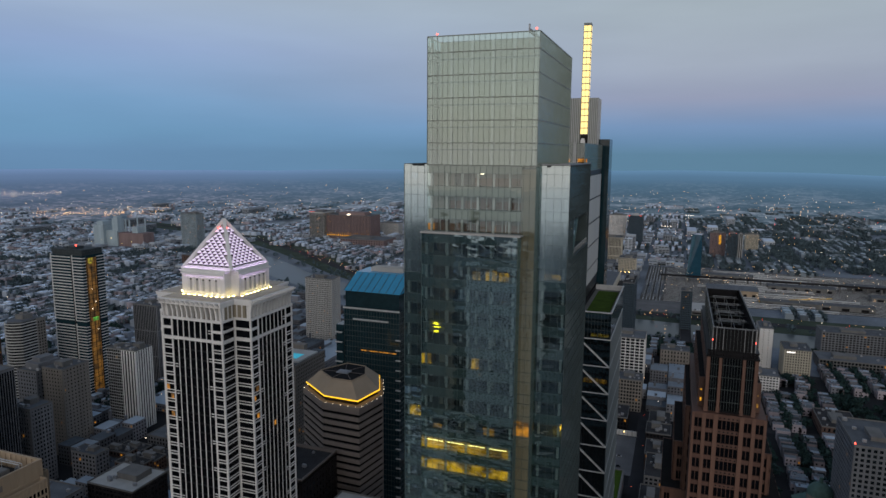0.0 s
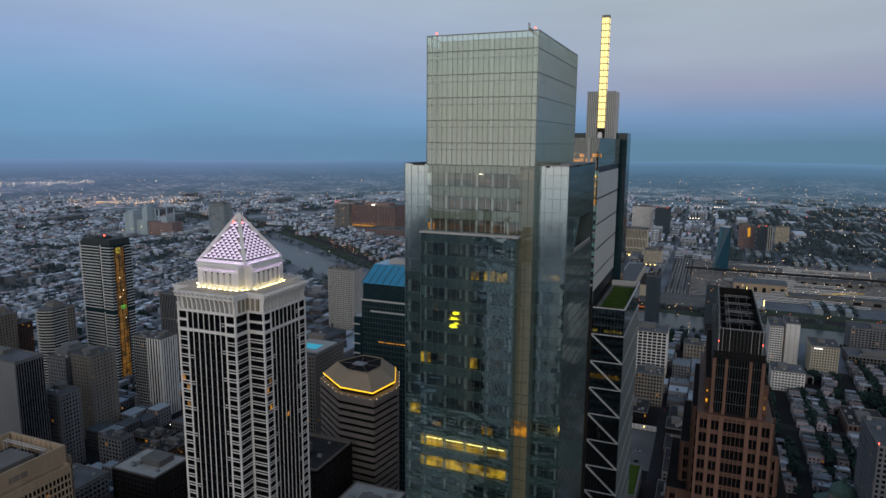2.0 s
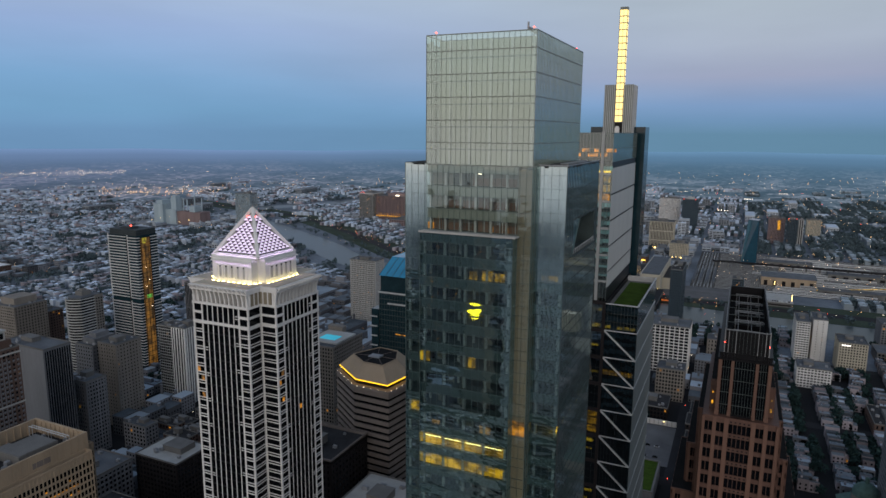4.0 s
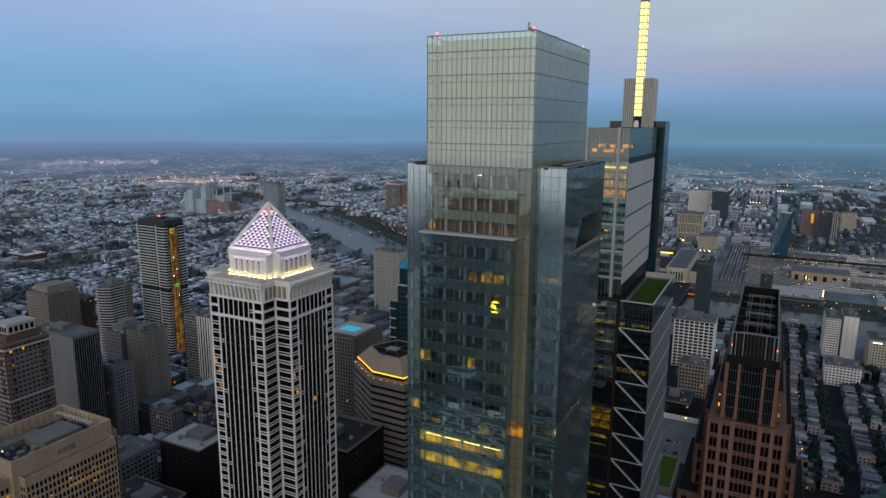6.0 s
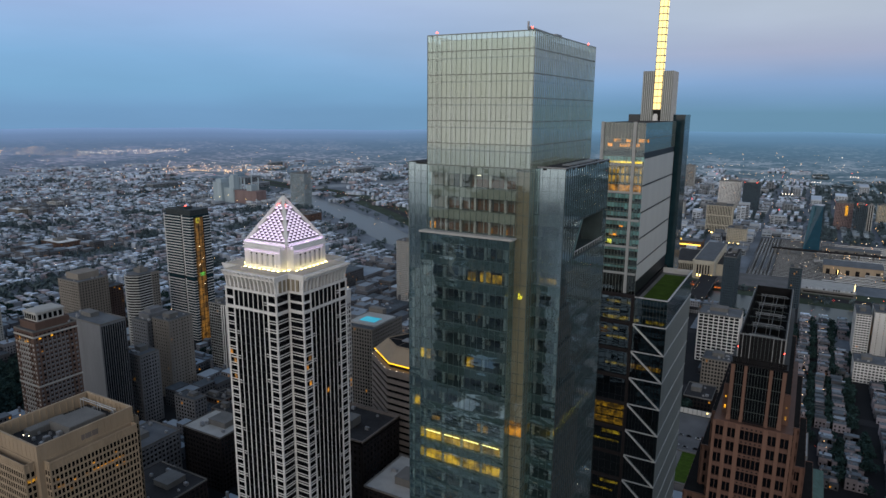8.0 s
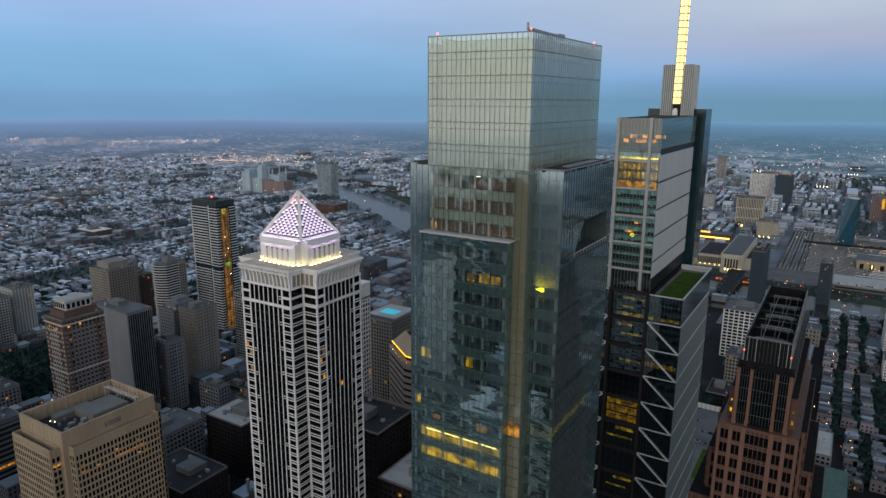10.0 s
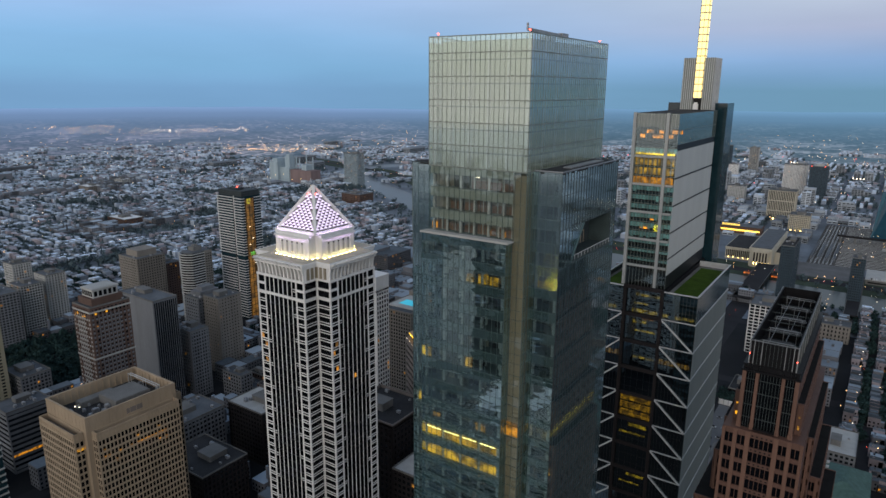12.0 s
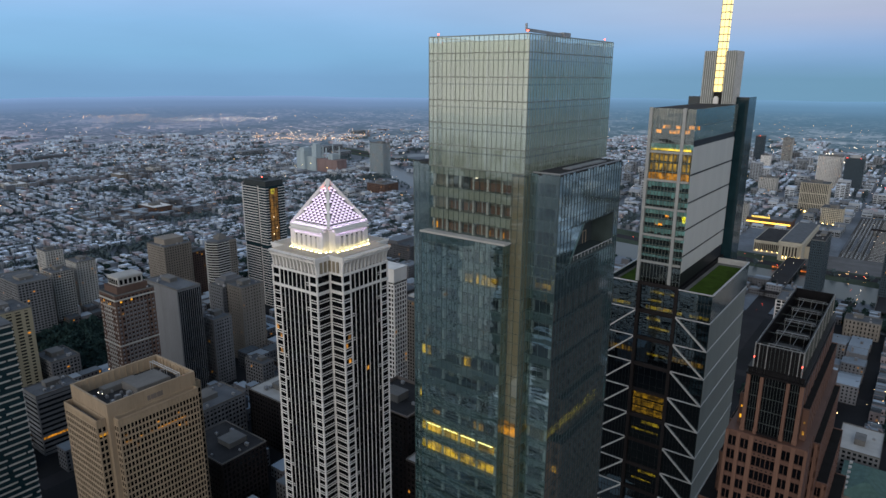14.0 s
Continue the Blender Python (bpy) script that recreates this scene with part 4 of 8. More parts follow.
for x0, x1, sgn in ((-41.5, -26.5, 1), (-74.0, -59.0, -1)):
    part("wing_core", box(x0 + 0.4, x1 - 0.4, 305.6, 371.6, 0, 193.5), BLACK_METAL, lt, at=O)
    lev = [z for z in (184.5 - STEP * k / 3 for k in range(40, -1, -1)) if z > 0]
    glass_wall(lt, O @ side(x0, 305), 15.0, lev, 10, G_BLUE, 0.1, False, 21, trim=BLACK_METAL, bar=0.2)
    glass_wall(lt, O @ side(x0, 305), 15.0, [184.5, 188.5, 192.5, 197.0], 10, G_BLUE, 0.08, False, 22)
    for k in range(14):
        z = 184.2 - STEP * k
        g = Geo().beam((x0, 304.7, z), (x1, 304.7, z), 0.42)
        part("brace_beam", g, STEEL, lt, "white steel brace", at=O)
        a, c = (x0, x1) if sgn > 0 else (x1, x0)
        if z > STEP:
            part("brace_diagonal", Geo().beam((a, 304.6, z), (c, 304.6, z - STEP), 0.6), STEEL, lt, "white steel brace", at=O)
    # metal side walls in storey-high panels with pale joints
    xs = x1 if sgn > 0 else x0
    for k in range(14):
        z = 184.2 - STEP * k
        part("side_panel", box(xs - 0.3, xs + 0.1, 305.2, 371.8, max(0, z - STEP + 0.3), z - 0.3), GREY_PANEL, lt, at=O)
        part("side_joint", box(xs - 0.3, xs + 0.22, 304.8, 372, z - 0.3, z + 0.3), STEEL, lt, at=O)
    part("side_glass", box(xs - 0.2, xs + 0.05, 305.1, 371.9, 184.5, 196.8), WINDOW_TEAL, lt, at=O)
    part("terrace", Geo().box(x0, x1, 305.2, 372, 193.6, 194.4), CONCRETE, lt, at=O)
    part("terrace_parapet", Geo().box(x0, x1, 304.9, 305.3, 196.7, 197.2).box(xs - 0.3, xs + 0.25, 305.3, 372, 196.8, 197.3).box(x0, x1, 371.6, 372, 194.4, 197.2), STEEL, lt, at=O)
    part("green_roof", box(x0 + 2.2, x1 - 2.0, 310, 366, 194.4, 194.8), GRASS, lt, "green sedum roof", at=O)
# spine between the wings
part("spine_core", box(-58.6, -41.9, 306.4, 384, 0, 196), BLACK_METAL, lt, at=O)
glass_wall(lt, O @ side(-59, 305.6), 17.5, [196.0 - STEP * k / 3 for k in range(44, -1, -1)], 6, G_BLUE, 0.1, False, 23, trim=BLACK_METAL)
for x in (-59.3, -42.3):
    part("spine_pier", box(x - 0.2, x + 1.2, 304.2, 306, 0, 197.8), DARK_STONE, lt, at=O)
for k in range(15):
    z = 197 - STEP * k
    part("spine_beam", box(-58.1, -42.4, 304.6, 305.9, z - 0.8, z + 0.8), DARK_STONE, lt, at=O)
rl = random.Random(9)
for k, mt in ((0, AMBER_DIM), (1, AMBER_DIM), (2, AMBER_DIM), (4, AMBER), (5, AMBER_DIM), (7, AMBER_DIM)):
    for j in range(3):
        z = 197 - STEP * (k + 1) + 1.1 + j * 4.0
        if k == 4 or rl.random() < 0.6:
            part("lit_room", box(-57.6 if k == 4 else -57.6 + rl.uniform(0, 6), -42.8 - (0 if k == 4 else rl.uniform(0, 6)), 306.2, 306.35, z, z + (3.2 if k == 4 else rl.uniform(0.7, 1.8))), AMBER_DEEP if k == 4 else AMBER, lt, "amber lit room", at=O)
for x0 in (-41, -73.5):
    for i in range(5):
        if rl.random() < 0.8:
            part("lit_room", box(x0 + 2.8 * i, x0 + 2.8 * i + 2.4, 305.4, 305.55, 185.2, 186.6), AMBER, lt, at=O)
        if rl.random() < 0.8:
            part("lit_room", box(x0 + 2.8 * i, x0 + 2.8 * i + 2.4, 305.4, 305.55, 162.5, 164.6), AMBER_DEEP, lt, at=O)
# upper shaft
# black box under the top glass stands for its dark inside
part("shaft_core", Geo().box(-60.6, -43.0, 310, 377, 196, 262).box(-60.4, -43.2, 314, 376, 262, 274.5), BLACK_METAL, lt, at=O)
up = [197, 206.5] + [206.5 + 4.15 * k for k in range(1, 14)] + [268, 275]
glass_wall(lt, O @ side(-61.5, 308), 19.5, up, 13, G_CLEAR, 0.04, False, 24, trim=MULLION_PALE, bar=0.1)
glass_wall(lt, O @ side(-61.5, 378, 0, 270), 70, up, 30, G_BLUE, 0.1, False, 25)
for k in range(14):
    z = 206.5 + 4.15 * k
    part("shaft_slab", box(-61.2, -42.3, 308.3, 376, z - 0.3, z + 0.2), DARK_STONE, lt, at=O)
    if k < 13:
        lit = k in (9, 10, 11)
        if lit:
            part("lit_room", box(-60.6, -42.8, 309.6, 309.8, z + 0.3, z + 3.7), AMBER_DIM if k == 9 else GOLD_ROOM, lt, "gold lit floor", at=O)
        else:
            for i in range(13):  # teal panels of different heights; inside light put into their colour
                x, drop = -61.2 + 1.5 * i, rl.choice((2.0, 2.0, 2.0, 2.0, 2.15, 2.7)) if k > 2 else 1.2
                part("shaft_blind", box(x, x + 1.38, 308.35, 308.4, z + 3.75 - drop, z + 3.8), TEAL_LIT_PANEL, lt, at=O)
        part("shaft_spandrel", box(-61.3, -42.3, 308.15, 308.3, z - 0.5, z + (0.5 if lit else 0.9)), WINDOW_TEAL, lt, at=O)
for i in range(9):
    part("curtain", box(-60.5 + 2 * i, -59.9 + 2 * i, 309.2, 309.3, 248.4, 255.4), TRUSS, lt, "grey curtain before the gold floor", at=O)
part("lit_room", box(-61, -42.6, 308.6, 308.8, 256.9, 258.6), lamp("gold_strip", (1.0, 0.66, 0.06), 1.5, patchy=5.0), lt, "gold light strip", at=O)
part("lit_room", Geo().box(-55.5, -52.0, 309.0, 309.2, 223.6, 225.8).box(-51.2, -49.4, 308.42, 308.5, 227.4, 229.0), AMBER_DEEP, lt, "amber lit room", at=O)
for i in range(6):
    z = 264.2 + 2.1 * (i % 2)
    part("lit_room", box(-60 + 2.8 * i, -58 + 2.8 * i + 1.2 * (i % 3), 313.6, 313.9, z, z + 1.5), AMBER_DEEP, lt, "amber lamp behind the top glass", at=O)
for k in range(5):
    part("shaft_beam", box(-61.5, -42.2, 307.4, 308.1, 206.2 + 12.45 * k, 207.2 + 12.45 * k), PIER_GREY, lt, "grey floor beam", at=O)
for x in (-61.6, -47.2):
    part("shaft_pier", box(x, x + 1.4, 307.2, 308.1, 197, 275.4), PIER_GREY, lt, at=O)
z = 203.5
for h in (8, 12.0, 12.0, 12.2, 12.4):
    part("white_panel", box(-42.4, -41.9, 308.6, 377.6, z, z + h - 0.9), PALE_PANEL, lt, "large pale wall panel", at=O)
    z += h
part("shaft_side", box(-42.6, -42.2, 308.4, 377.8, 197, 262), BLACK_METAL, lt, at=O)
glass_wall(lt, O @ side(-42.0, 308.2, 0, 90), 69.6, [262, 268, 275], 30, G_DARK, 0.08, False, 26)
part("roof", box(-61.3, -42.2, 308.2, 378, 274.6, 275.1), ROOF_DARK, lt, at=O)
part("back_slab", box(-69, -38.8, 386, 402, 0, 278.5), WINDOW_TEAL, lt, "dark glass rear slab", at=O)
part("mast_slot", Geo().box(-54.3, -50.3, 378.2, 380.8, 268, 281), BLACK_METAL, lt, "dark slot under the lantern", at=O)
part("hoist_box", Geo().box(-54.0, -51.6, 376.6, 378.1, 275.2, 278.0).box(-53.6, -52.0, 376.8, 377.9, 278.0, 278.8), WHITE_STONE, lt, "white machine box", at=O)
part("mast_core", Geo().box(-60.6, -54.4, 377.5, 392, 268, 301).box(-50.2, -45.2, 377.5, 392, 268, 301).box(-54.4, -50.2, 381, 392, 268, 300.5), GREY_PANEL, lt, "grey ribbed mast base", at=O)
rib = box(-0.12, 0.12, -0.15, 0, 268, 301).mesh("rib", STEEL)
for x in [-60.3 + 1.0 * i for i in range(6)] + [-49.8 + 1.0 * i for i in range(5)]:
    part("rib", rib, None, lt, at=O @ Matrix.Translation((x, 377.5, 0)))
for i in range(15):
    part("rib", rib, None, lt, at=O @ pose(-45.2, 378 + i, 0, 0, 0, 90))
lantern = part("lantern", box(-54.2, -50.4, 377.0, 380.8, 281, 340), LANTERN, lt, "glowing glass lantern mast", at=O)
part("lantern_cap", box(-54.3, -50.3, 376.9, 380.9, 340, 341.2), GREY_PANEL, lantern)
for k in range(18):
    z = 281 + 59 / 17 * k
    part("lantern_band", Geo().box(-54.35, -50.25, 376.85, 377.0, z - 0.24, z + 0.24).box(-50.4, -50.25, 377.0, 380.9, z - 0.24, z + 0.24), GREY_PANEL, lantern)
part("lantern_mullion", Geo().box(-52.42, -52.28, 376.85, 377.0, 281, 340).box(-54.45, -54.2, 376.8, 377.05, 281, 340).box(-50.45, -50.2, 376.8, 377.05, 281, 340), GREY_PANEL, lantern)

# ---- the pyramid tower ----
pt = thing("pyramid_tower", "white granite tower with an illuminated lattice pyramid", "skyscraper", (-183.5, 231.5, 0))
KEEP_OUT.append((-212, -155, 203, 260))
PF, PN, PH = 22.8, 7.8, 3.9  # half width of the shaft, corner notch, storey
FW = 2 * (PF - PN)
g = Geo().box(-PF + PN + 0.15, PF - PN - 0.15, -PF + 0.15, PF - 0.15, 0, 203).box(-PF + 0.15, PF - 0.15, -PF + PN + 0.15, PF - PN - 0.15, 0, 203)
part("glazing", g, BLACK_GLASS, pt, "dark window glass")
g = Geo().box(-PF + PN, PF - PN, -PF + 2.3, PF - 2.3, 203, 208.5).box(-PF + 2.3, PF - 2.3, -PF + PN, PF - PN, 203, 208.5)
part("upper_wall", g, BROWN_CORE, pt)
WIDE = 5.0
notch_belt = box(0, PN, -0.25, 0.4, -0.5, 0.5).mesh("notch_belt", WHITE_STONE)
notch_pier = box(-0.3, 0.3, -0.5, 1.9, 203, 208.4).mesh("notch_pier", WHITE_STONE)
wide_pier = box(-0.36, 0.36, -0.16, 0.45, 0, 203).mesh("corner_pier", WHITE_STONE)
thin_pier = box(-0.17, 0.17, -0.06, 0.4, 0, 203).mesh("thin_pier", WHITE_STONE)
sp_wide = Geo().box(0.4, WIDE, -0.1, 0.4, -0.2, 0.2).box(0.4, WIDE, -0.1, 0.4, 1.0, 1.36).mesh("spandrel", WHITE_STONE)
sp_notch = Geo().box(0.4, PN - 0.4, -0.1, 0.4, -0.2, 0.2).box(0.4, PN - 0.4, -0.1, 0.4, 1.0, 1.36).mesh("spandrel", WHITE_STONE)
sp_short = Geo().box(-0.7, 0.7, -0.07, 0.4, -0.15, 0.2).box(-0.7, 0.7, -0.07, 0.4, 0.95, 1.3).mesh("spandrel", WHITE_STONE)
room_lit = box(-0.75, 0.75, 0.08, 0.13, 1.4, 3.4).mesh("lit_window", AMBER_DIM)
rl = random.Random(31)
sp_thin = box(WIDE, FW - WIDE, 0.08, 0.4, -0.35, 0.35).mesh("spandrel_recessed", BLACK_METAL)
belt = box(0, FW, -0.5, 0.4, -0.55, 0.55).mesh("belt_course", WHITE_STONE)
short_belt = box(0, WIDE, -0.4, 0.4, -0.5, 0.5).mesh("belt_course", WHITE_STONE)
bracket = Geo()
prof = [(0.0, 0.0), (0.15, 3.0), (0.7, 5.2), (1.7, 6.8), (3.2, 7.9)]
for (d0, h0), (d1, h1) in zip(prof, prof[1:]):
    b = len(bracket.v)
    bracket.v += [(-0.35, 1.5, h0), (0.35, 1.5, h0), (0.35, -d0, h0), (-0.35, -d0, h0), (-0.35, 1.5, h1), (0.35, 1.5, h1), (0.35, -d1, h1), (-0.35, -d1, h1)]
    bracket.f += [(b + 2, b + 3, b + 7, b + 6), (b + 1, b + 2, b + 6, b + 5), (b + 3, b, b + 4, b + 7)]
    bracket.m += [0, 0, 0]
bracket = bracket.mesh("bracket", WHITE_STONE)
for turn in range(4):
    F = pose(0, 0, 0, 0, 0, 90 * turn) @ Matrix.Translation((-PF + PN, -PF, 0))
    for u in (0.2, WIDE, FW - WIDE, FW - 0.2):
        part("corner_pier", wide_pier, None, pt, at=F @ Matrix.Translation((u, 0, 0)))
    nt = 7
    for i in range(1, nt):
        part("thin_pier", thin_pier, None, pt, at=F @ Matrix.Translation((WIDE + (FW - 2 * WIDE) * i / nt, 0, 0)))
    for k in range(19, 50):
        z = 193.5 - PH * (k - 19)
        part("spandrel", sp_wide, None, pt, at=F @ Matrix.Translation((0, 0, z)))
        part("spandrel", sp_wide, None, pt, at=F @ Matrix.Translation((FW - WIDE - 0.5, 0, z)))
        part("spandrel_recessed", sp_thin, None, pt, at=F @ Matrix.Translation((0, 0, z)))
        if k % 3 == 1:  # short bars in the bays beside the wide ones
            part("spandrel", sp_short, None, pt, at=F @ Matrix.Translation((WIDE + 1.43, 0, z)))
            part("spandrel", sp_short, None, pt, at=F @ Matrix.Translation((FW - WIDE - 1.43, 0, z + PH)))
        if turn < 2 and k in (25, 26, 28, 30) and rl.random() < 0.8:
            part("lit_window", room_lit, None, pt, "amber lit window", at=F @ Matrix.Translation((rl.choice((1.4, 3.2, 9.3, 15.0, 23.5)), -0.02, z)))
        for nf in (pose(0, 0, 0, 0, 0, 90 * turn) @ side(PF - PN, -PF, z, 90), pose(0, 0, 0, 0, 0, 90 * turn) @ side(PF - PN, -PF + PN, z, 0)):
            part("spandrel", sp_notch, None, pt, at=nf)
    for z in (194.3, 202.6):
        part("belt_course", belt, None, pt, at=F @ Matrix.Translation((0, 0, z)))
    for u in (0, FW - WIDE):
        part("belt_course", short_belt, None, pt, at=F @ Matrix.Translation((u, 0, 198.4)))
    for i in range(13):
        part("bracket", bracket, None, pt, at=F @ Matrix.Translation((0.6 + (FW - 1.2) * i / 12, 0.2, 202.6)))
    for i in range(3):
        for nf in (pose(0, 0, 0, 0, 0, 90 * turn) @ side(PF - PN, -PF, 0, 90), pose(0, 0, 0, 0, 0, 90 * turn) @ side(PF - PN, -PF + PN, 0, 0)):
            if i != 1:
                part("corner_pier", wide_pier, None, pt, at=nf @ Matrix.Translation((0.2 + (PN - 0.4) * i / 2, 0.2, 0)))
            part("notch_belt", notch_belt, None, pt, at=nf @ Matrix.Translation((0, 0, (194.3, 198.4, 202.6)[i])))
            part("notch_pier", notch_pier, None, pt, at=nf @ Matrix.Translation((1.4 + (PN - 2.8) * i / 2, 0.4, 0)))
e, f = PF + 1.4, PF - PN + 0.6
ring = [(-f, -e), (f, -e), (f, -f), (e, -f), (e, f), (f, f), (f, e), (-f, e), (-f, f), (-e, f), (-e, -f), (-f, -f)]
part("cornice", Geo().prism([(x * 0.985, y * 0.985) for x, y in ring], 208.4, 209.6).prism(ring, 209.6, 210.6), WHITE_STONE, pt)
part("roof_deck", Geo().prism([(x * 0.94, y * 0.94) for x, y in ring], 210.6, 210.9), LIMESTONE, pt)
a, c = 14.6, 10.6
attic = [(-c, -a), (c, -a), (c, -c), (a, -c), (a, c), (c, c), (c, a), (-c, a), (-c, c), (-a, c), (-a, -c), (-c, -c)]
part("attic", Geo().prism(attic, 210.9, 219.6).prism([(x * 1.03, y * 1.03) for x, y in attic], 219.6, 220.3).prism([(x * 0.99, y * 0.99) for x, y in attic], 220.3, 221.4), WHITE_STONE, pt)
slot = Geo().box(-0.5, 0.5, -0.12, 0.3, 0, 4.5, 0).box(-0.4, 0.4, -0.14, 0.3, 4.5, 5.2, 1).mesh("attic_window", PALE_WALL, BLACK_GLASS)
hood = Geo().prism([(-0.75, -0.35), (0.75, -0.35), (0.75, 0.1), (-0.75, 0.1)], 5.2, 5.7).mesh("window_hood", WHITE_STONE)
fin = box(-0.22, 0.22, -0.3, 0.1, 0, 6.2).mesh("attic_fin", WHITE_STONE)
flood = Geo().box(-0.55, 0.55, -0.25, 0.25, 0, 0.1).mesh("floodlight", FLOOD)
for turn in range(4):
    R = pose(0, 0, 0, 0, 0, 90 * turn)
    for i in range(5):
        u = -6.4 + 3.2 * i
        part("attic_window", slot, None, pt, at=R @ Matrix.Translation((u, -a, 212.6)))
        part("window_hood", hood, None, pt, at=R @ Matrix.Translation((u, -a, 212.6)))
    for i in range(6):
        part("attic_fin", fin, None, pt, at=R @ Matrix.Translation((-8 + 3.2 * i, -a, 212.2)))
    for i in range(8):
        part("floodlight", flood, None, pt, "yellow floodlight at the attic foot", at=R @ Matrix.Translation((-9.8 + 2.8 * i, -a - 0.85, 210.9)))
    part("floodlight", flood, None, pt, at=R @ Matrix.Translation((c + 1.6, -c - 0.85, 210.9)))
    part("floodlight", flood, None, pt, at=R @ pose(c + 0.85, -a + 1.2, 210.9, 0, 0, 90))
    part("lilac_floodlight", box(-11.5, 11.5, -13.6, -13.3, 221.4, 221.5), LILAC, pt, "lilac floodlight trough", at=R)
    # added strip under the cornice stands in for the pyramid's lilac spill light
    part("lilac_floodlight", box(-10.4, 10.4, -a - 1.0, -a - 0.75, 219.9, 220.0), LILAC, pt, at=R)
    # lips added to keep the lilac strips out of sight
    part("lamp_arm", Geo().box(-10.6, 10.6, -a - 1.05, -a - 0.3, 220.0, 220.1).box(-10.6, 10.6, -a - 1.15, -a - 1.05, 219.7, 220.1), WHITE_STONE, pt, at=R)
    part("lamp_curb", box(-11.8, 11.8, -13.78, -13.66, 221.3, 221.8), WHITE_STONE, pt, at=R)
B, TOP, BASE = 12.0, 241.2, 222.0
part("pyramid_glass", Geo().prism([(-B + 0.35, -B + 0.35), (B - 0.35, -B + 0.35), (B - 0.35, B - 0.35), (-B + 0.35, B - 0.35)], BASE, TOP - 1.4, top=[(-0.05, -0.05), (0.05, -0.05), (0.05, 0.05), (-0.05, 0.05)]), PALE_WALL, pt, "pale lattice behind the panes")
part("pyramid_base", Geo().prism([(-B - 0.6, -B - 0.6), (B + 0.6, -B - 0.6), (B + 0.6, B + 0.6), (-B - 0.6, B + 0.6)], 221.4, 222.0), WHITE_STONE, pt)
# lattice tiles: upper faces glow, lower faces carry painted shade
SHADE_PANE = mat("shaded_lattice_glass", (0.05, 0.035, 0.05), 0.3, vary=0.2, scale=0.5, fine=4)
PITCH, RISE = 2 * B / 9, math.hypot(B, TOP - BASE) / 9  # a diamond's width and height on the slope
hw, hh = PITCH * 0.47, RISE * 0.47
top_, left_, low_, right_, mid_ = (0, 0, hh), (-hw, 0, 0), (0, 0, -hh), (hw, 0, 0), (-0.12, -0.55, -0.34)
tile = Geo().poly(top_, left_, mid_).poly(top_, mid_, right_).poly(left_, low_, mid_, mi=1).poly(low_, right_, mid_, mi=1)
tile = tile.mesh("lattice_tile", LILAC_GLOW, SHADE_PANE)
slope = math.atan2(B, TOP - BASE)
for turn in range(4):
    R = pose(0, 0, 0, 0, 0, 90 * turn)
    part("hip", Geo().beam((-B, -B, BASE), (0, 0, TOP), 1.35), WHITE_STONE, pt, "white pyramid hip", at=R)
    part("eave", Geo().beam((-B, -B, BASE + 0.3), (B, -B, BASE + 0.3), 0.8), WHITE_STONE, pt, at=R)
    for j in range(1, 17):
        t = (j + 0.2) / 18
        for i in range(-5, 6):
            u = PITCH * (i + (0.5 if j % 2 else 0))
            if abs(u) + hw <= B * (1 - t) - 0.35:
                part("lattice_tile", tile, None, pt, at=R @ Matrix.Translation((u, -B * (1 - t) + 0.1, BASE + (TOP - BASE) * t)) @ Matrix.Rotation(-slope, 4, "X"))
for x, y in ((-1.0, -2.2), (2.2, -1.0)):
    part("beacon", box(x - 0.28, x + 0.28, y - 0.28, y + 0.28, 237.4, 237.9), RED_LAMP, pt, "red beacon in the lattice")
part("finial", Geo().prism([(-0.5, -0.5), (0.5, -0.5), (0.5, 0.5), (-0.5, 0.5)], 240.2, 242.0, top=[(-0.05, -0.05), (0.05, -0.05), (0.05, 0.05), (-0.05, 0.05)]), PALE_WALL, pt)

# ---- the stepped red granite tower ----
st = thing("stepped_tower", "stepped red granite tower with a dark glazed crown", "skyscraper", (16.6, 222, 0))
KEEP_OUT.append((-25, 60, 180, 262))
ROSE = mat("rose_granite_pier", (0.14, 0.076, 0.056), 0.55, vary=0.22, scale=0.2, fine=3, streak=True, per="object", spread=0.06)


def granite_front(m, width, z0, z1, cols, floor=4.05, span=1.25, rows=24):
    """A window front: piers between the window columns, spandrels and fine black mullions. cols: (u0, u1, panes)."""
    edges = [0.0] + [u for c in cols for u in c[:2]] + [width]
    for a, b in zip(edges[::2], edges[1::2]):
        part("pier", box(a, b, -0.62, 0.1, z0, z1), ROSE, st, at=m)
    for u0, u1, panes in cols:
        sill = Geo().box(u0, u1, -0.34, 0.1, -span / 2, span / 2)
        if panes > 3:  # a row of small square holes under the wide windows
            for i in range(5):
                u = u0 + (u1 - u0) * (i + 0.5) / 5
                sill.box(u - 0.22, u + 0.22, -0.36, -0.34, -0.2, 0.2, 1)
        sill = sill.mesh("spandrel", RED_STONE, BLACK_METAL)
        for j in range(rows):
            z = z1 - 0.9 - floor * j
            if z > z0 + 1:
                part("spandrel", sill, None, st, at=m @ Matrix.Translation((0, 0, z)))
        if z1 - 0.9 - floor * rows > z0 + 5:
            low = Geo()
            j = rows
            while z1 - 0.9 - floor * j > z0 + 1:
                z = z1 - 0.9 - floor * j
                low.box(u0, u1, -0.34, 0.1, z - span / 2, z + span / 2)
                j += 1
            part("lower_spandrel", low, RED_STONE, st, at=m, kind="stuff")
        bar = Geo()
        for i in range(1, panes):
            u = u0 + (u1 - u0) * i / panes
            bar.box(u - 0.07, u + 0.07, -0.2, 0.0, z0, z1 - 1)
        part("mullion", bar, RED_STONE, st, at=m)


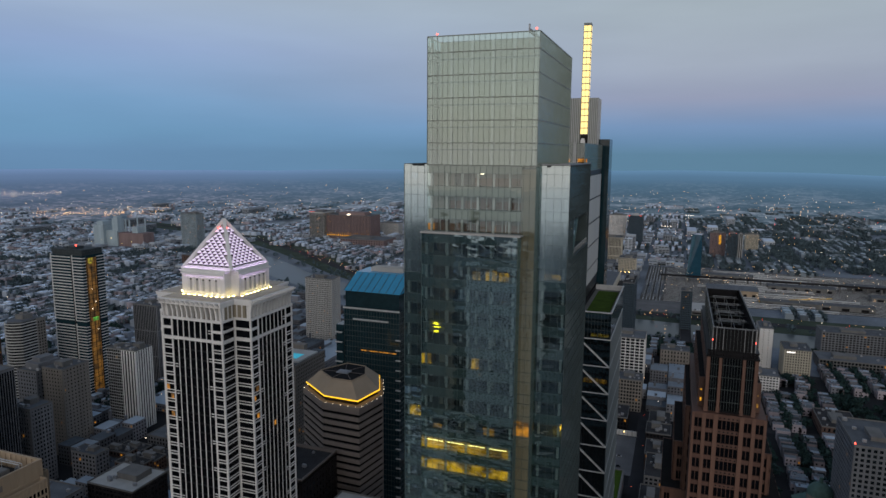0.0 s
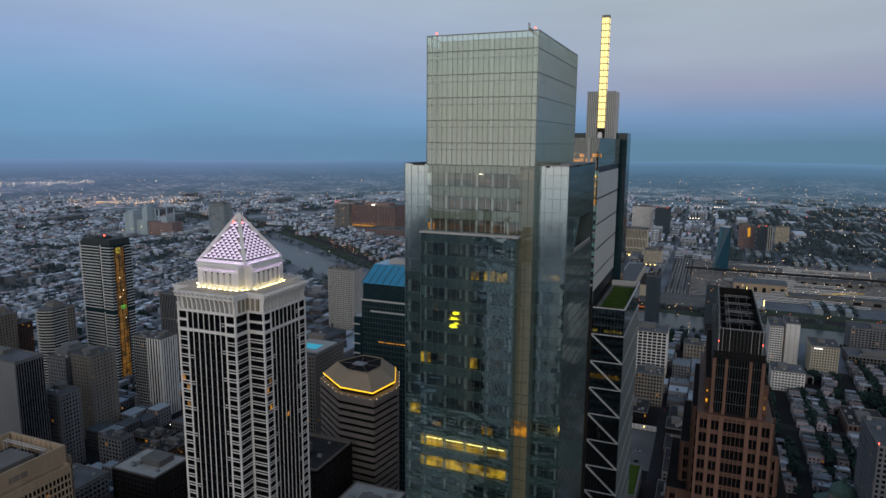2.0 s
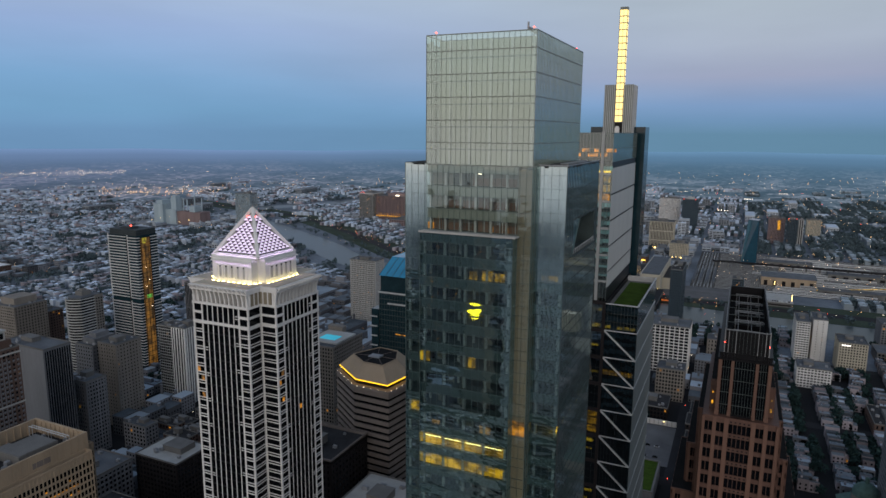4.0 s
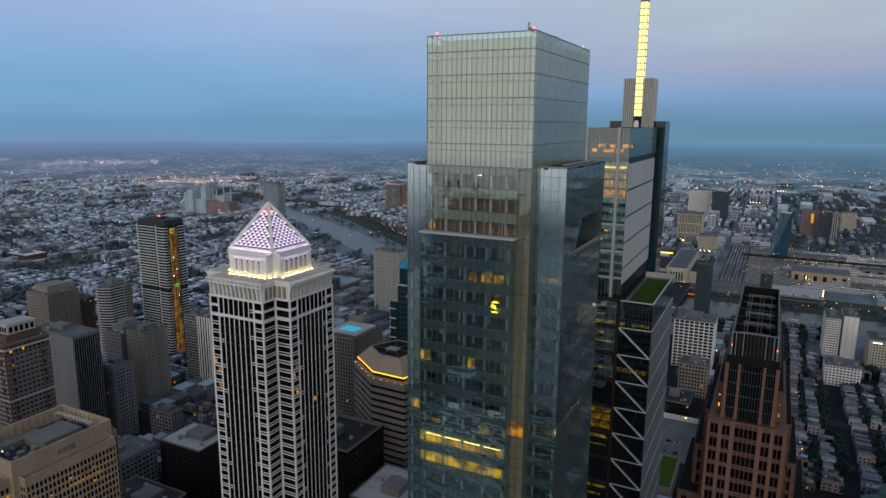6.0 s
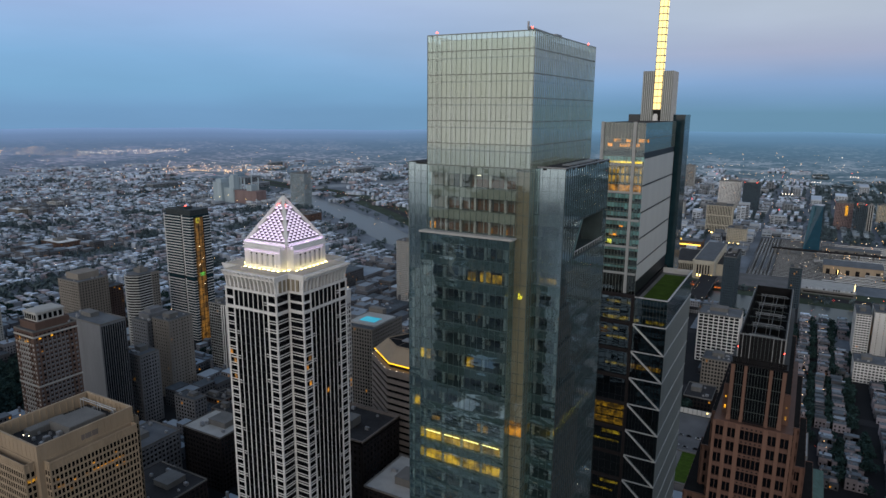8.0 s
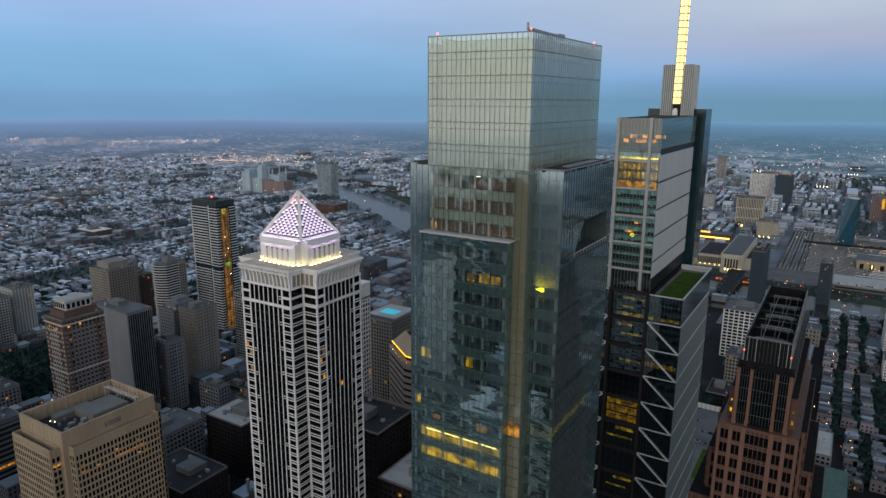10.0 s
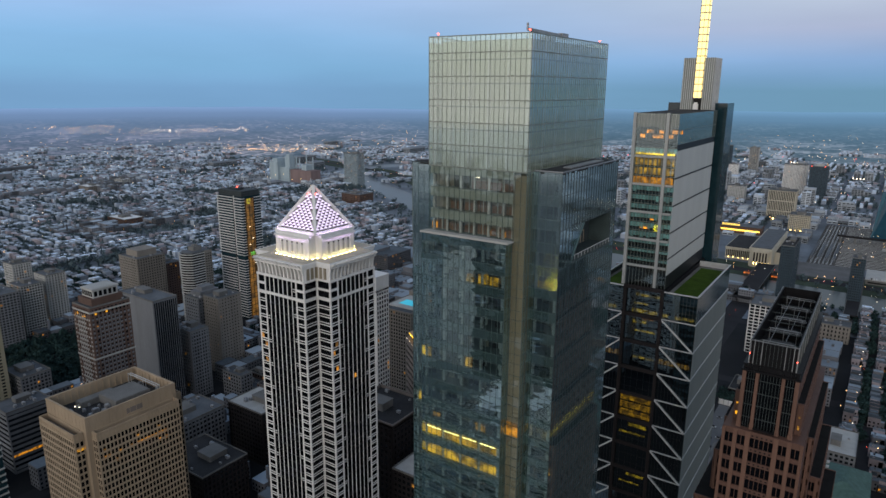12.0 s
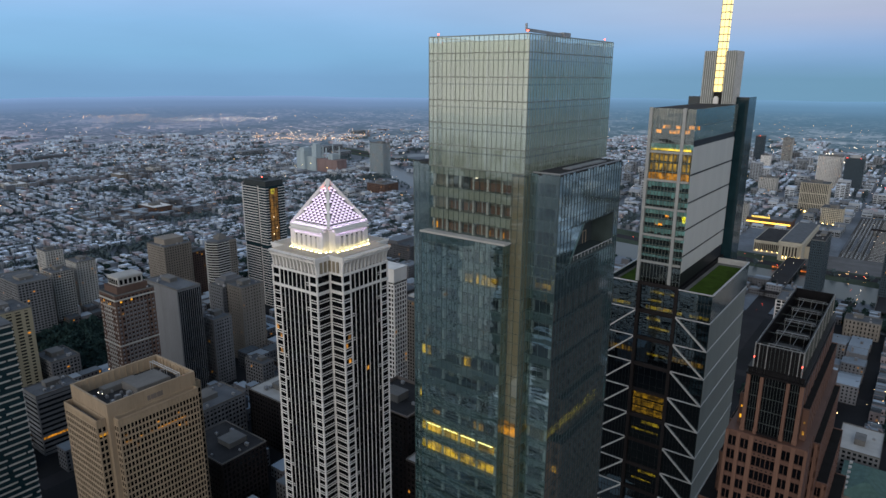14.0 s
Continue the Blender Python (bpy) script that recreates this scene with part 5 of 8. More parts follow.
def tier(half, y0, y1, z1, side_bay=4.2, front=True, z0=0.0):
    """One setback: black glass core, granite fronts, plainer granite flanks and a black roof."""
    y0, y1 = y0 - 222, y1 - 222
    part("glazing", box(-half + 0.5, half - 0.5, y0 + 0.5, y1 - 0.5, z0, z1 - 0.3), BLACK_GLASS, st)
    for sx, rot in ((1, 90), (-1, 270)):
        m = side(sx * (half - 0.5), y0 + 0.5 if sx > 0 else y1 - 0.5, 0, rot)
        w = y1 - y0 - 1
        n = max(2, round(w / side_bay))
        me = box(-0.95, 0.95, -0.55, 0.1, z0, z1).mesh("pier", RED_STONE)
        for i in range(n + 1):
            part("pier", me, None, st, at=m @ Matrix.Translation((min(max(w * i / n, 0.95), w - 0.95), 0, 0)))
        g, j = Geo(), 0
        while z1 - 1.0 - 4.05 * j > max(z0, 60):
            z = z1 - 1.0 - 4.05 * j
            g.box(0, w, -0.4, 0.1, z - 0.9, z + 0.9)
            j += 1
        part("flank_spandrel", g, RED_STONE, st, at=m, kind="stuff")
    part("tier_roof", box(-half + 0.1, half - 0.1, y0 + 0.1, y1 - 0.1, z1 - 0.3, z1 + 0.12), BLACK_ROOF, st, "black tier roof")
    part("tier_coping", box(-half, half, y0, y0 + 0.35, z1 - 0.5, z1 + 0.3), RED_STONE, st)
    part("tier_coping", box(-half, half, y1 - 0.35, y1, z1 - 0.5, z1 + 0.3), RED_STONE, st)
    if front:
        w = 2 * half - 1
        cols = [(0.75, 2.35, 2), (w - 2.35, w - 0.75, 2)]
        granite_front(side(-half + 0.5, y0 + 0.5), w, z0, z1, cols, rows=8)


tier(17.2, 203, 241, 167.5)
tier(14.0, 209, 245, 180.5)
tier(11.3, 203.5, 246, 194.5)
tier(8.2, 197.5, 252, 206.0, front=False, z0=190)
# the front body, five window columns wide
B0, BW = -30.0, 19.4
part("glazing", box(-9.2, 9.2, B0 + 0.6, 29, 0, 197.0), BLACK_GLASS, st)
granite_front(side(-9.7, B0 + 0.6), BW, 0, 197.4, [(0.75, 2.75, 2), (3.75, 5.75, 2), (6.9, 12.5, 5), (13.65, 15.65, 2), (16.65, 18.65, 2)])
for sx, rot in ((1, 90), (-1, 270)):
    m = side(sx * 9.2, B0 + 0.5 if sx > 0 else 29, 0, rot)
    part("flank", Geo().box(0, 3.0, -0.5, 0.1, 0, 197.4).box(4.6, 7.6, -0.5, 0.1, 0, 197.4).box(9.2, 59, -0.5, 0.1, 0, 197.4), RED_STONE, st, at=m)
    g = Geo()
    for j in range(30):
        g.box(3.0, 9.2, -0.3, 0.1, 195.5 - 4.05 * j, 197.3 - 4.05 * j)
    part("flank_spandrel", g, RED_STONE, st, at=m, kind="stuff")
part("body_roof", box(-9.6, 9.6, B0 + 0.2, 29, 197.0, 197.6), RED_STONE, st, "granite ledge at the foot of the shaft")
# amber rooms beside the shaft
for sx in (-1, 1):
    part("lit_window", Geo().box(sx * 7.5 - 0.22, sx * 7.5 + 0.22, -25.0, -24.85, 199.2, 200.2).box(sx * 7.5 - 0.2, sx * 7.5 + 0.2, -25.0, -24.85, 202.4, 202.9), AMBER, st, "amber lit window")
    part("side_front", Geo().box(sx * 7.5 - 0.75, sx * 7.5 + 0.75, -24.8, -24.4, 197.5, 206.1), RED_STONE, st)
part("lit_window", Geo().box(13.2, 14.4, -19.15, -19.0, 160.6, 163.0).box(-15.6, -14.2, -19.15, -19.0, 156.6, 158.8), AMBER, st, "amber lit window")
# glazed shaft with granite piers
part("glazing", box(-6.1, 6.1, -27.8, 28.5, 197.5, 214), BLACK_GLASS, st)
for x, w in ((-6.2, 0.95), (-3.05, 0.8), (3.05, 0.8), (6.2, 0.95)):
    part("shaft_pier", Geo().box(x - w / 2, x + w / 2, -28.6, -27.7, 197.5, 213.8).box(x - w / 2 - 0.1, x + w / 2 + 0.1, -28.7, -27.7, 197.5, 199), ROSE, st)
for y in range(-26, 30, 6):
    part("shaft_pier", box(6.0, 6.6, y - 1.9, y + 1.9, 197.5, 213.8), RED_STONE, st)
    part("shaft_pier", box(-6.6, -6.0, y - 1.9, y + 1.9, 197.5, 213.8), RED_STONE, st)
me = box(-0.04, 0.04, -27.95, -27.75, 197.5, 213.8).mesh("mullion", MULLION)
for x in [-5.2, -4.6, -4.0, -2.2, -1.45, -0.7, 0.0, 0.7, 1.45, 2.2, 4.0, 4.6, 5.2]:
    part("mullion", me, None, st, at=Matrix.Translation((x, 0, 0)))
for k in range(4):
    part("transom", box(-6.0, 6.0, -27.95, -27.75, 200.6 + 3.6 * k, 200.72 + 3.6 * k), MULLION, st)
part("balustrade", Geo().box(-2.6, 2.6, -29.2, -28.9, 198.0, 198.5).box(-2.6, 2.6, -29.2, -28.9, 197.5, 197.7), BLACK_METAL, st)
part("collar", Geo().box(-6.9, 6.9, -28.9, 29.4, 213.8, 214.4).box(-6.5, 6.5, -28.4, 29.0, 214.4, 215.6).box(-6.7, 6.7, -28.6, 29.2, 215.6, 215.9), BLACK_METAL, st, "black metal collar")
CW, CF, CB, CT = 5.5, -28.2, 29.0, 222.4
part("crown_wall", Geo().box(-CW, CW, CF, CF + 0.3, 215.9, CT - 0.3).box(-CW, CW, CB - 0.3, CB, 215.9, CT).box(-CW, -CW + 0.3, CF + 0.3, CB - 0.3, 215.9, CT).box(CW - 0.3, CW, CF + 0.3, CB - 0.3, 215.9, CT), BLACK_METAL, st, "black metal crown screen")
thin = box(-0.04, 0.04, -0.14, 0, 215.6, CT).mesh("fin", MULLION)
wide_fin = box(-0.09, 0.09, -0.2, 0, 214.4, CT + 0.2).mesh("fin", TRUSS)
for i in range(13):
    part("fin", wide_fin if i in (0, 1, 3, 9, 11, 12) else thin, None, st, at=Matrix.Translation((-CW + 2 * CW * i / 12, CF, 0)))
for i in range(30):
    for sx, rot in ((1, 90), (-1, 270)):
        part("fin", wide_fin if i % 4 == 0 else thin, None, st, at=pose(sx * CW, CF + (CB - CF) * i / 29, 0, 0, 0, rot))
part("crown_rail", Geo().box(-CW, CW, CF - 0.12, CF, CT - 0.1, CT + 0.06).box(CW, CW + 0.12, CF, CB, CT - 0.1, CT + 0.06).box(-CW - 0.12, -CW, CF, CB, CT - 0.1, CT + 0.06), TRUSS, st)
part("roof_well", box(-CW + 0.3, CW - 0.3, CF + 0.3, CB - 0.3, 215.9, 217.0), BLACK_ROOF, st)
for i in range(5):
    y = -24.5 + 11.4 * i
    rack = part("roof_truss", Geo().beam((3.9, y, 220.9), (4.4, y + 0.5, 220.7), 0.13).beam((4.4, y + 0.5, 220.7), (4.4, y + 1.5, 220.7), 0.13).beam((4.4, y + 1.5, 220.7), (3.9, y + 1.9, 220.9), 0.13), TRUSS, st, "grey steel pipe rack")
    for dy, zz in ((0, 220.9), (0.9, 221.2), (1.9, 220.9)):
        part("pipe", Geo().beam((-3.6, y + dy, zz), (3.9, y + dy, zz), 0.13), TRUSS, rack)
    for x in (-3.2, 0.2, 3.4):
        part("post", Geo().beam((x, y, 217), (x, y, 220.9), 0.12).beam((x, y, 220.9), (x, y + 1.9, 220.9), 0.1), TRUSS, rack)
part("roof_rail", Geo().beam((-2.4, CF + 1, 219.4), (-2.4, CB - 1, 219.4), 0.14).beam((1.2, CF + 1, 219.0), (1.2, CB - 1, 219.0), 0.12), TRUSS, st)
for i in range(6):
    part("roof_beam", Geo().beam((-CW + 0.3, -21 + 9 * i, 220.2), (CW - 0.3, -21 + 9 * i, 220.2), 0.16), MULLION, st)
for y in (-19, -8, 4, 16):
    part("cooling_unit", Geo().box(-3.5, 3.5, y, y + 4.5, 217.0, 218.6).box(-2.5, 2.5, y + 0.8, y + 3.6, 218.6, 219.1), BLACK_METAL, st)
for x in (-CW, CW):
    part("beacon", box(x - 0.1, x + 0.1, CF - 0.4, CF - 0.2, 218.6, 218.9), RED_LAMP, st, "red aviation beacon")

# ---- beige office with its roof well ----
bo = thing("beige_office", "beige precast office block with a sunken roof well", "office building", (-302.75, 189.25, 0))
KEEP_OUT.append((-334, -276, 156, 219))
bx0, bx1, by0, by1 = -18.6, 21.0, -25.8, 25.0
part("core", Geo().box(bx0, bx1, by0, by1, 0, 115.0), BEIGE, bo, "plain core with corner buttresses")
# window slabs stand proud of the core on all sides: x0, x1, y0, y1
for x0, x1, y0, y1 in ((bx1, 25.9, -23.4, 23.5), (-17.4, 18.4, -30.9, by0), (-23.5, bx0, -23.4, 23.5), (-17.4, 18.4, by1, 30)):
    part("glazing", box(x0 + 0.25, x1 - 0.25, y0 + 0.25, y1 - 0.25, 0, 110.8), BLACK_GLASS, bo)
    for m, w in faces_of(x0 + 0.25, x1 - 0.25, y0 + 0.25, y1 - 0.25):
        if (x0 >= bx1 or y0 < -30) and w > 20:
            split_bars(bo, m, w, 0, 114.6, 2.0, 3.75, 0.62, 1.15, 0.25, BEIGE)
        else:
            g = Geo()
            bars(g, m, w, 0, 114.6, 2.0, 3.75, 0.62, 1.15, 0.25)
            part("wall", g, BEIGE, bo, kind="stuff")
    part("terrace", box(x0 + 0.3, x1 - 0.3, y0 + 0.3, y1 - 0.3, 110.8, 111.2), BROWN_BAND, bo, "brown terrace")
    part("terrace_coping", Geo().box(x0 + 0.27, x1 - 0.27, y0 + 0.27, y0 + 0.6, 110.8, 115).box(x0 + 0.27, x1 - 0.27, y1 - 0.6, y1 - 0.27, 110.8, 115).box(x0 + 0.27, x0 + 0.6, y0 + 0.6, y1 - 0.6, 110.8, 115).box(x1 - 0.6, x1 - 0.27, y0 + 0.6, y1 - 0.6, 110.8, 115), BEIGE, bo)
SW = 1.0
part("screen_wall", box(bx0, bx1, by0, by0 + SW, 115, 123), BEIGE, bo, "tall beige roof screen")
part("screen_wall", box(bx0, bx1, by1 - SW, by1, 115, 123), BEIGE, bo)
part("screen_wall", box(bx0, bx0 + SW, by0 + SW, by1 - SW, 115, 123), BEIGE, bo)
part("screen_wall", box(bx1 - SW, bx1, by0 + SW, by1 - SW, 115, 123), BEIGE, bo)
for i in range(14):
    y = by0 + 2 + (by1 - by0 - 4) * i / 13
    part("screen_joint", box(bx1 - 0.02, bx1 + 0.12, y - 0.1, y + 0.1, 115, 123.1), BEIGE, bo)
    part("screen_rib", box(bx0 + SW, bx0 + SW + 0.4, y - 0.25, y + 0.25, 115.4, 122.6), BEIGE, bo)
for i in range(11):
    x = bx0 + 2 + (bx1 - bx0 - 4) * i / 10
    part("screen_joint", box(x - 0.1, x + 0.1, by0 - 0.12, by0 + 0.02, 115, 123.1), BEIGE, bo)
    part("screen_rib", box(x - 0.25, x + 0.25, by1 - SW - 0.4, by1 - SW, 115.4, 122.6), BEIGE, bo)
part("screen_slot", Geo().box(bx1, bx1 + 0.06, -4, 5, 116.4, 119.2), BROWN_BAND, bo, "louvred slot in the screen")
part("roof", box(bx0 + SW, bx1 - SW, by0 + SW, by1 - SW, 115, 115.5), ROOF_DARK, bo)
part("penthouse", Geo().box(-6, 11, -4, 16, 115.5, 120.2).box(-5.6, 10.6, -3.6, 15.6, 120.2, 120.5), CONCRETE, bo)
part("penthouse", Geo().box(-12, -6, -14, 6, 115.5, 118.4).box(-11.7, -6.3, -13.7, 5.7, 118.4, 118.7), CONCRETE, bo)
rnd = random.Random(3)
for i in range(22):
    x, y = rnd.uniform(-16, 16), rnd.choice((rnd.uniform(-23, -5), rnd.uniform(-23, -5), rnd.uniform(17, 22)))
    s = rnd.uniform(0.8, 2.4)
    part("roof_unit", Geo().box(x, x + s, y, y + s, 115.5, 116.0 + s * 0.6).box(x + 0.2, x + s - 0.2, y + 0.2, y + s - 0.2, 116.0 + s * 0.6, 116.4 + s * 0.6), DUCT, bo)
for y in (18.5, 20.0):
    part("pipe", Geo().beam((-15, y, 121.6), (14, y, 121.6), 0.35).beam((-15, y, 115.5), (-15, y, 121.6), 0.25).beam((0, y, 115.5), (0, y, 121.6), 0.25).beam((14, y, 115.5), (14, y, 121.6), 0.25), STEEL, bo, "pipe rack")
part("roof_lamp", box(-9, -8.7, -16, -15.7, 116.6, 116.9), WHITE_LAMP, bo)
part("roof_lamp", box(-2, -1.7, -17, -16.7, 118.6, 118.9), WHITE_LAMP, bo)
rnd = random.Random(12)
for j in range(3):
    for i in range(22):
        if rnd.random() < (0.85 if j == 1 and 9 < i < 19 else 0.3 if j == 1 else 0.12):
            part("lit_window", box(25.68, 25.72, -22.6 + 2.0 * i, -21.3 + 2.0 * i, 95.3 + 3.82 * j, 97.3 + 3.82 * j), AMBER_DIM, bo, "amber lit window")
for i in range(3):
    part("lit_window", box(18.18, 18.24, -30.0 + 2.0 * i, -28.6 + 2.0 * i, 105.2, 107.2), AMBER, bo, "amber lit window")

# ---- tower with horizontal bands at the edge of the square ----
bt = thing("banded_tower", "black glass tower with broken white balcony bands", "apartment building", (-418, 143, 0))
KEEP_OUT.append((-445, -392, 115, 170))
part("glazing", box(-21, 20.4, -23, 22.6, 0, 139.5), WINDOW_TEAL, bt)
rnd = random.Random(8)
for k in range(32):
    z = 138.2 - 4.3 * k
    if z < 2:
        break
    y = -23.0
    while y < 22:
        n = rnd.uniform(6, 15)
        part("band", box(20.4, 21.3, y, min(y + n, 22.9), z, z + 0.85), PALE_WALL, bt)
        y += n + rnd.choice((0.0, 1.2, 3.0))
    part("band", box(-21, 20.4, 22.6, 23.2, z, z + 0.85), PALE_WALL, bt)
part("roof", box(-21.2, 21.2, -23.2, 23.2, 139.5, 140.4), ROOF_GREY, bt)

# ---- balcony tower with its lit hoist ----
yt = thing("balcony_tower", "tall dark apartment tower with white balcony bands and an amber-lit hoist", "apartment building", (-629, 540, 0))
KEEP_OUT.append((-657, -604, 522, 560))
part("glazing", box(-24.4, 20.4, -11.4, 17.4, 0, 156), WINDOW_TEAL, yt)
part("crown", Geo().box(-23.5, 19.5, -10.5, 16.5, 156, 162.6).box(-24.2, 20.2, -11.2, 17.2, 159, 159.8), SLATE, yt, "dark grey crown storey")
me = Geo().box(-25.2, 4.0, -12.4, -11.4, 0, 0.75).box(-25.2, -24.7, -12.3, -11.4, 0.75, 3.36).mesh("balcony", WHITE_STONE)
me2 = Geo().box(6.0, 21.2, -12.2, -11.4, 0, 0.75).box(6.0, 6.5, -12.2, -11.4, 0.75, 3.36).mesh("balcony", WHITE_STONE)
me3 = Geo().box(20.4, 21.2, 6.4, 17.6, 0, 0.75).box(20.4, 21.0, -12.2, -7.2, 0, 0.75).mesh("balcony", WHITE_STONE)
for k in range(46):
    z = 153.8 - 3.36 * k
    if z > 1 and k != 22:
        part("balcony", me, None, yt, at=Matrix.Translation((0, 0, z)))
        part("balcony", me2, None, yt, at=Matrix.Translation((0, 0, z - 0.6)))
        part("balcony", me3, None, yt, at=Matrix.Translation((0, 0, z - 0.6)))
part("slot", box(4.2, 5.8, -11.9, -11.4, 0, 157), BLACK_METAL, yt)
hoist = part("hoist", Geo().box(20.4, 21.6, -6.4, 5.4, 0, 153), HOIST, yt, "amber-lit construction hoist")
for k in range(30):
    part("hoist_frame", Geo().box(21.6, 21.8, -6.4, 5.4, 5 * k + 2, 5 * k + 2.4), DARK_STONE, hoist)
part("hoist_mast", Geo().box(21.6, 22.0, -7.0, -6.4, 0, 154).box(21.6, 22.0, -1.6, -1.1, 0, 154).box(21.6, 22.0, 3.0, 3.4, 0, 154).box(21.6, 22.0, 5.4, 6.2, 0, 154), DARK_STONE, hoist)
part("hoist_lamp", Geo().box(20.6, 22.1, -4.6, 0.5, 147, 153), lamp("yellow_hoist_lamp", (0.85, 0.75, 0.05), 0.45, patchy=3), hoist, "yellow lamp at the hoist's head")
part("hoist_lamp", Geo().box(21.9, 22.2, -2.5, -2.0, 118, 118.6).box(21.9, 22.2, 1.5, 2.0, 103, 103.6).box(21.9, 22.2, -3.5, -3.0, 96, 96.6).box(21.9, 22.2, 2.5, 3.0, 71, 71.6), WHITE_LAMP, hoist, "small white lamp")
part("roof_plant", Geo().box(-6, 6, -5, 5, 162.6, 165).box(-14, -9, -4, 4, 162.6, 163.8), SLATE, yt)
part("beacon", box(-0.6, 0.6, -0.6, 0.6, 165, 166.2), RED_LAMP, yt, "red beacon")
part("green_sign", box(20.5, 22.1, -3, 4, 82, 86), lamp("green_light", (0.15, 0.8, 0.1), 0.5, patchy=2), yt, "green lit sign")

# ---- curved tower ----
rt = thing("curved_tower", "pale apartment tower with a curved front of balcony bands", "apartment building", (-641, 482, 0))
rt.rotation_euler[2] = radians(90)
KEEP_OUT.append((-660, -622, 462, 500))
arc = [(-14 + 12 * (1 - math.cos(a)), -12 + 24 * i / 10) for i, a in ((i, math.pi * (i / 10 - 0.5)) for i in range(11))]
arc = [(-13 - 6 * math.cos(math.pi * (i / 10 - 0.5)), -12 + 24 * i / 10) for i in range(11)]
body = [(13, -12), (13, 12)] + arc[::-1]
part("glazing", Geo().prism(body, 0, 94), WINDOW, rt)
outer = [(x * 1.05 - 0.3, y * 1.05) for x, y in arc]
for k in range(30):
    z = 92.5 - 3.1 * k
    g = Geo().prism([(3, -12.9), (3, -12.0)] + arc[:1] + arc[1:][::1] + outer[::-1], z, z + 1.05)
    part("balcony", g, PALE_WALL, rt)
part("wall", Geo().box(3, 13.4, -12.6, -12.0, 0, 95), TAN, rt)
for k in range(30):
    for i in range(3):
        part("window", box(4.6 + 3 * i, 6.0 + 3 * i, -12.75, -12.5, 90 - 3.1 * k, 91.6 - 3.1 * k), WINDOW, rt)
g = Geo()
bars(g, side(13, -12, 0, 90), 24, 0, 94, 4, 3.1, 1.2, 1.4, 0.5)
part("wall", g, TAN, rt)
part("roof", Geo().prism([(x * 0.9, y * 0.9) for x, y in body], 94, 95.2), ROOF_GREY, rt)
part("penthouse", Geo().box(-6, 5, -5, 6, 95.2, 100).box(-3, 2, -2, 3, 100, 102), CONCRETE, rt)

# ---- hexagonal tower with a yellow roof line ----
hx = thing("hexagonal_tower", "banded hexagonal tower with a yellow-lit roof edge", "office building", (-194, 354, 0))
KEEP_OUT.append((-222, -164, 328, 384))
ring = [(-1, -23.5), (23, -24.5), (27, -1), (15, 24), (-9, 26), (-25, -5.5)]
grow = lambda k: [(x * k, y * k) for x, y in ring]
part("glazing", Geo().prism(grow(1.01), 0, 120), BLACK_GLASS, hx)
for k in range(26):
    z = 117 - 4.4 * k
    if z > 1:
        part("band", Geo().prism(grow(1.045), z, z + 2.5), BROWN_BAND, hx)
part("terrace", Geo().prism(grow(1.045), 119.6, 121.6), BROWN_BAND, hx)
part("attic", Geo().prism(grow(0.90), 121.6, 124.6), DARK_STONE, hx)
part("roof", Geo().prism(grow(0.95), 124.9, 132.6, top=grow(0.60)), BEIGE, hx, "sloped pale roof")
part("light_strip", Geo().prism(grow(0.962), 124.3, 124.9), NEON_YELLOW, hx, "yellow light strip under the eave")
# a flat black sheet stands for the shade inside the open roof
part("well", Geo().prism(grow(0.585), 132.6, 132.8), BLACK_ROOF, hx)
w = grow(0.58)
part("well_frame", (lambda g: [g.beam((*w[i], 133), (*w[(i + 1) % 6], 133), 0.45) for i in range(6)] and g)(Geo()), BEIGE, hx)
part("well_truss", (lambda g: [g.beam((*w[i], 133), (w[(i + 3) % 6][0] * 0.2, w[(i + 3) % 6][1] * 0.2, 133), 0.22) for i in range(6)] and g)(Geo()), BROWN_BAND, hx)
part("roof_unit", Geo().box(-3, 5, -4, 2, 132.8, 133.4).box(-2, 4, -3, 1, 133.4, 133.7), DUCT, hx)
for i in range(6):
    (ax, ay), (bx_, by_) = grow(1.06)[i], grow(1.06)[(i + 1) % 6]
    for t in range(5):
        u = (t + 0.5) / 5
        part("terrace_lamp", box(ax + (bx_ - ax) * u - 0.09, ax + (bx_ - ax) * u + 0.09, ay + (by_ - ay) * u - 0.09, ay + (by_ - ay) * u + 0.09, 121.6, 121.8), WHITE_LAMP, hx, "small terrace lamp")

# ---- dark blue tower with a sloped blue roof ----
ib = thing("blue_roof_tower", "dark glass tower under a sloped blue glass roof", "office building", (-203, 432, 0))
KEEP_OUT.append((-235, -175, 405, 460))
G_ROOF = mat("blue_roof_glass", (0.04, 0.27, 0.46), 0.12, vary=0.15, scale=0.1, fine=1)
part("glazing", Geo().box(-21.3, 22.3, -20, 22, 0, 160).box(-20, 22, -20, 22, 160, 171.5), WINDOW_TEAL, ib)
g = Geo()
for m, wd in faces_of(-21.3, 22.3, -20, 22):
    bars(g, m, wd, 0, 158, 2.2, 4.0, 0.12, 0.3, 0.2)
part("frame", g, MULLION, ib)
part("roof", Geo().poly((-21.2, -20.4, 171.5), (23, -20.4, 171.5), (23, 0, 182), (-21.2, 0, 182)).poly((-21.2, 0, 182), (23, 0, 182), (23, 22, 182), (-21.2, 22, 182)).poly((-21.2, -20.4, 171.5), (-21.2, 0, 182), (-21.2, 22, 182), (-21.2, 22, 171.5)).poly((23, -20.4, 171.5), (23, 22, 171.5), (23, 22, 182), (23, 0, 182)), G_ROOF, ib, "sloped blue glass roof")
for i in range(9):
    x = -21.2 + 44.2 * i / 8
    part("roof_rib", Geo().beam((x, -20.5, 171.6), (x, 0, 182.1), 0.25), MULLION, ib)
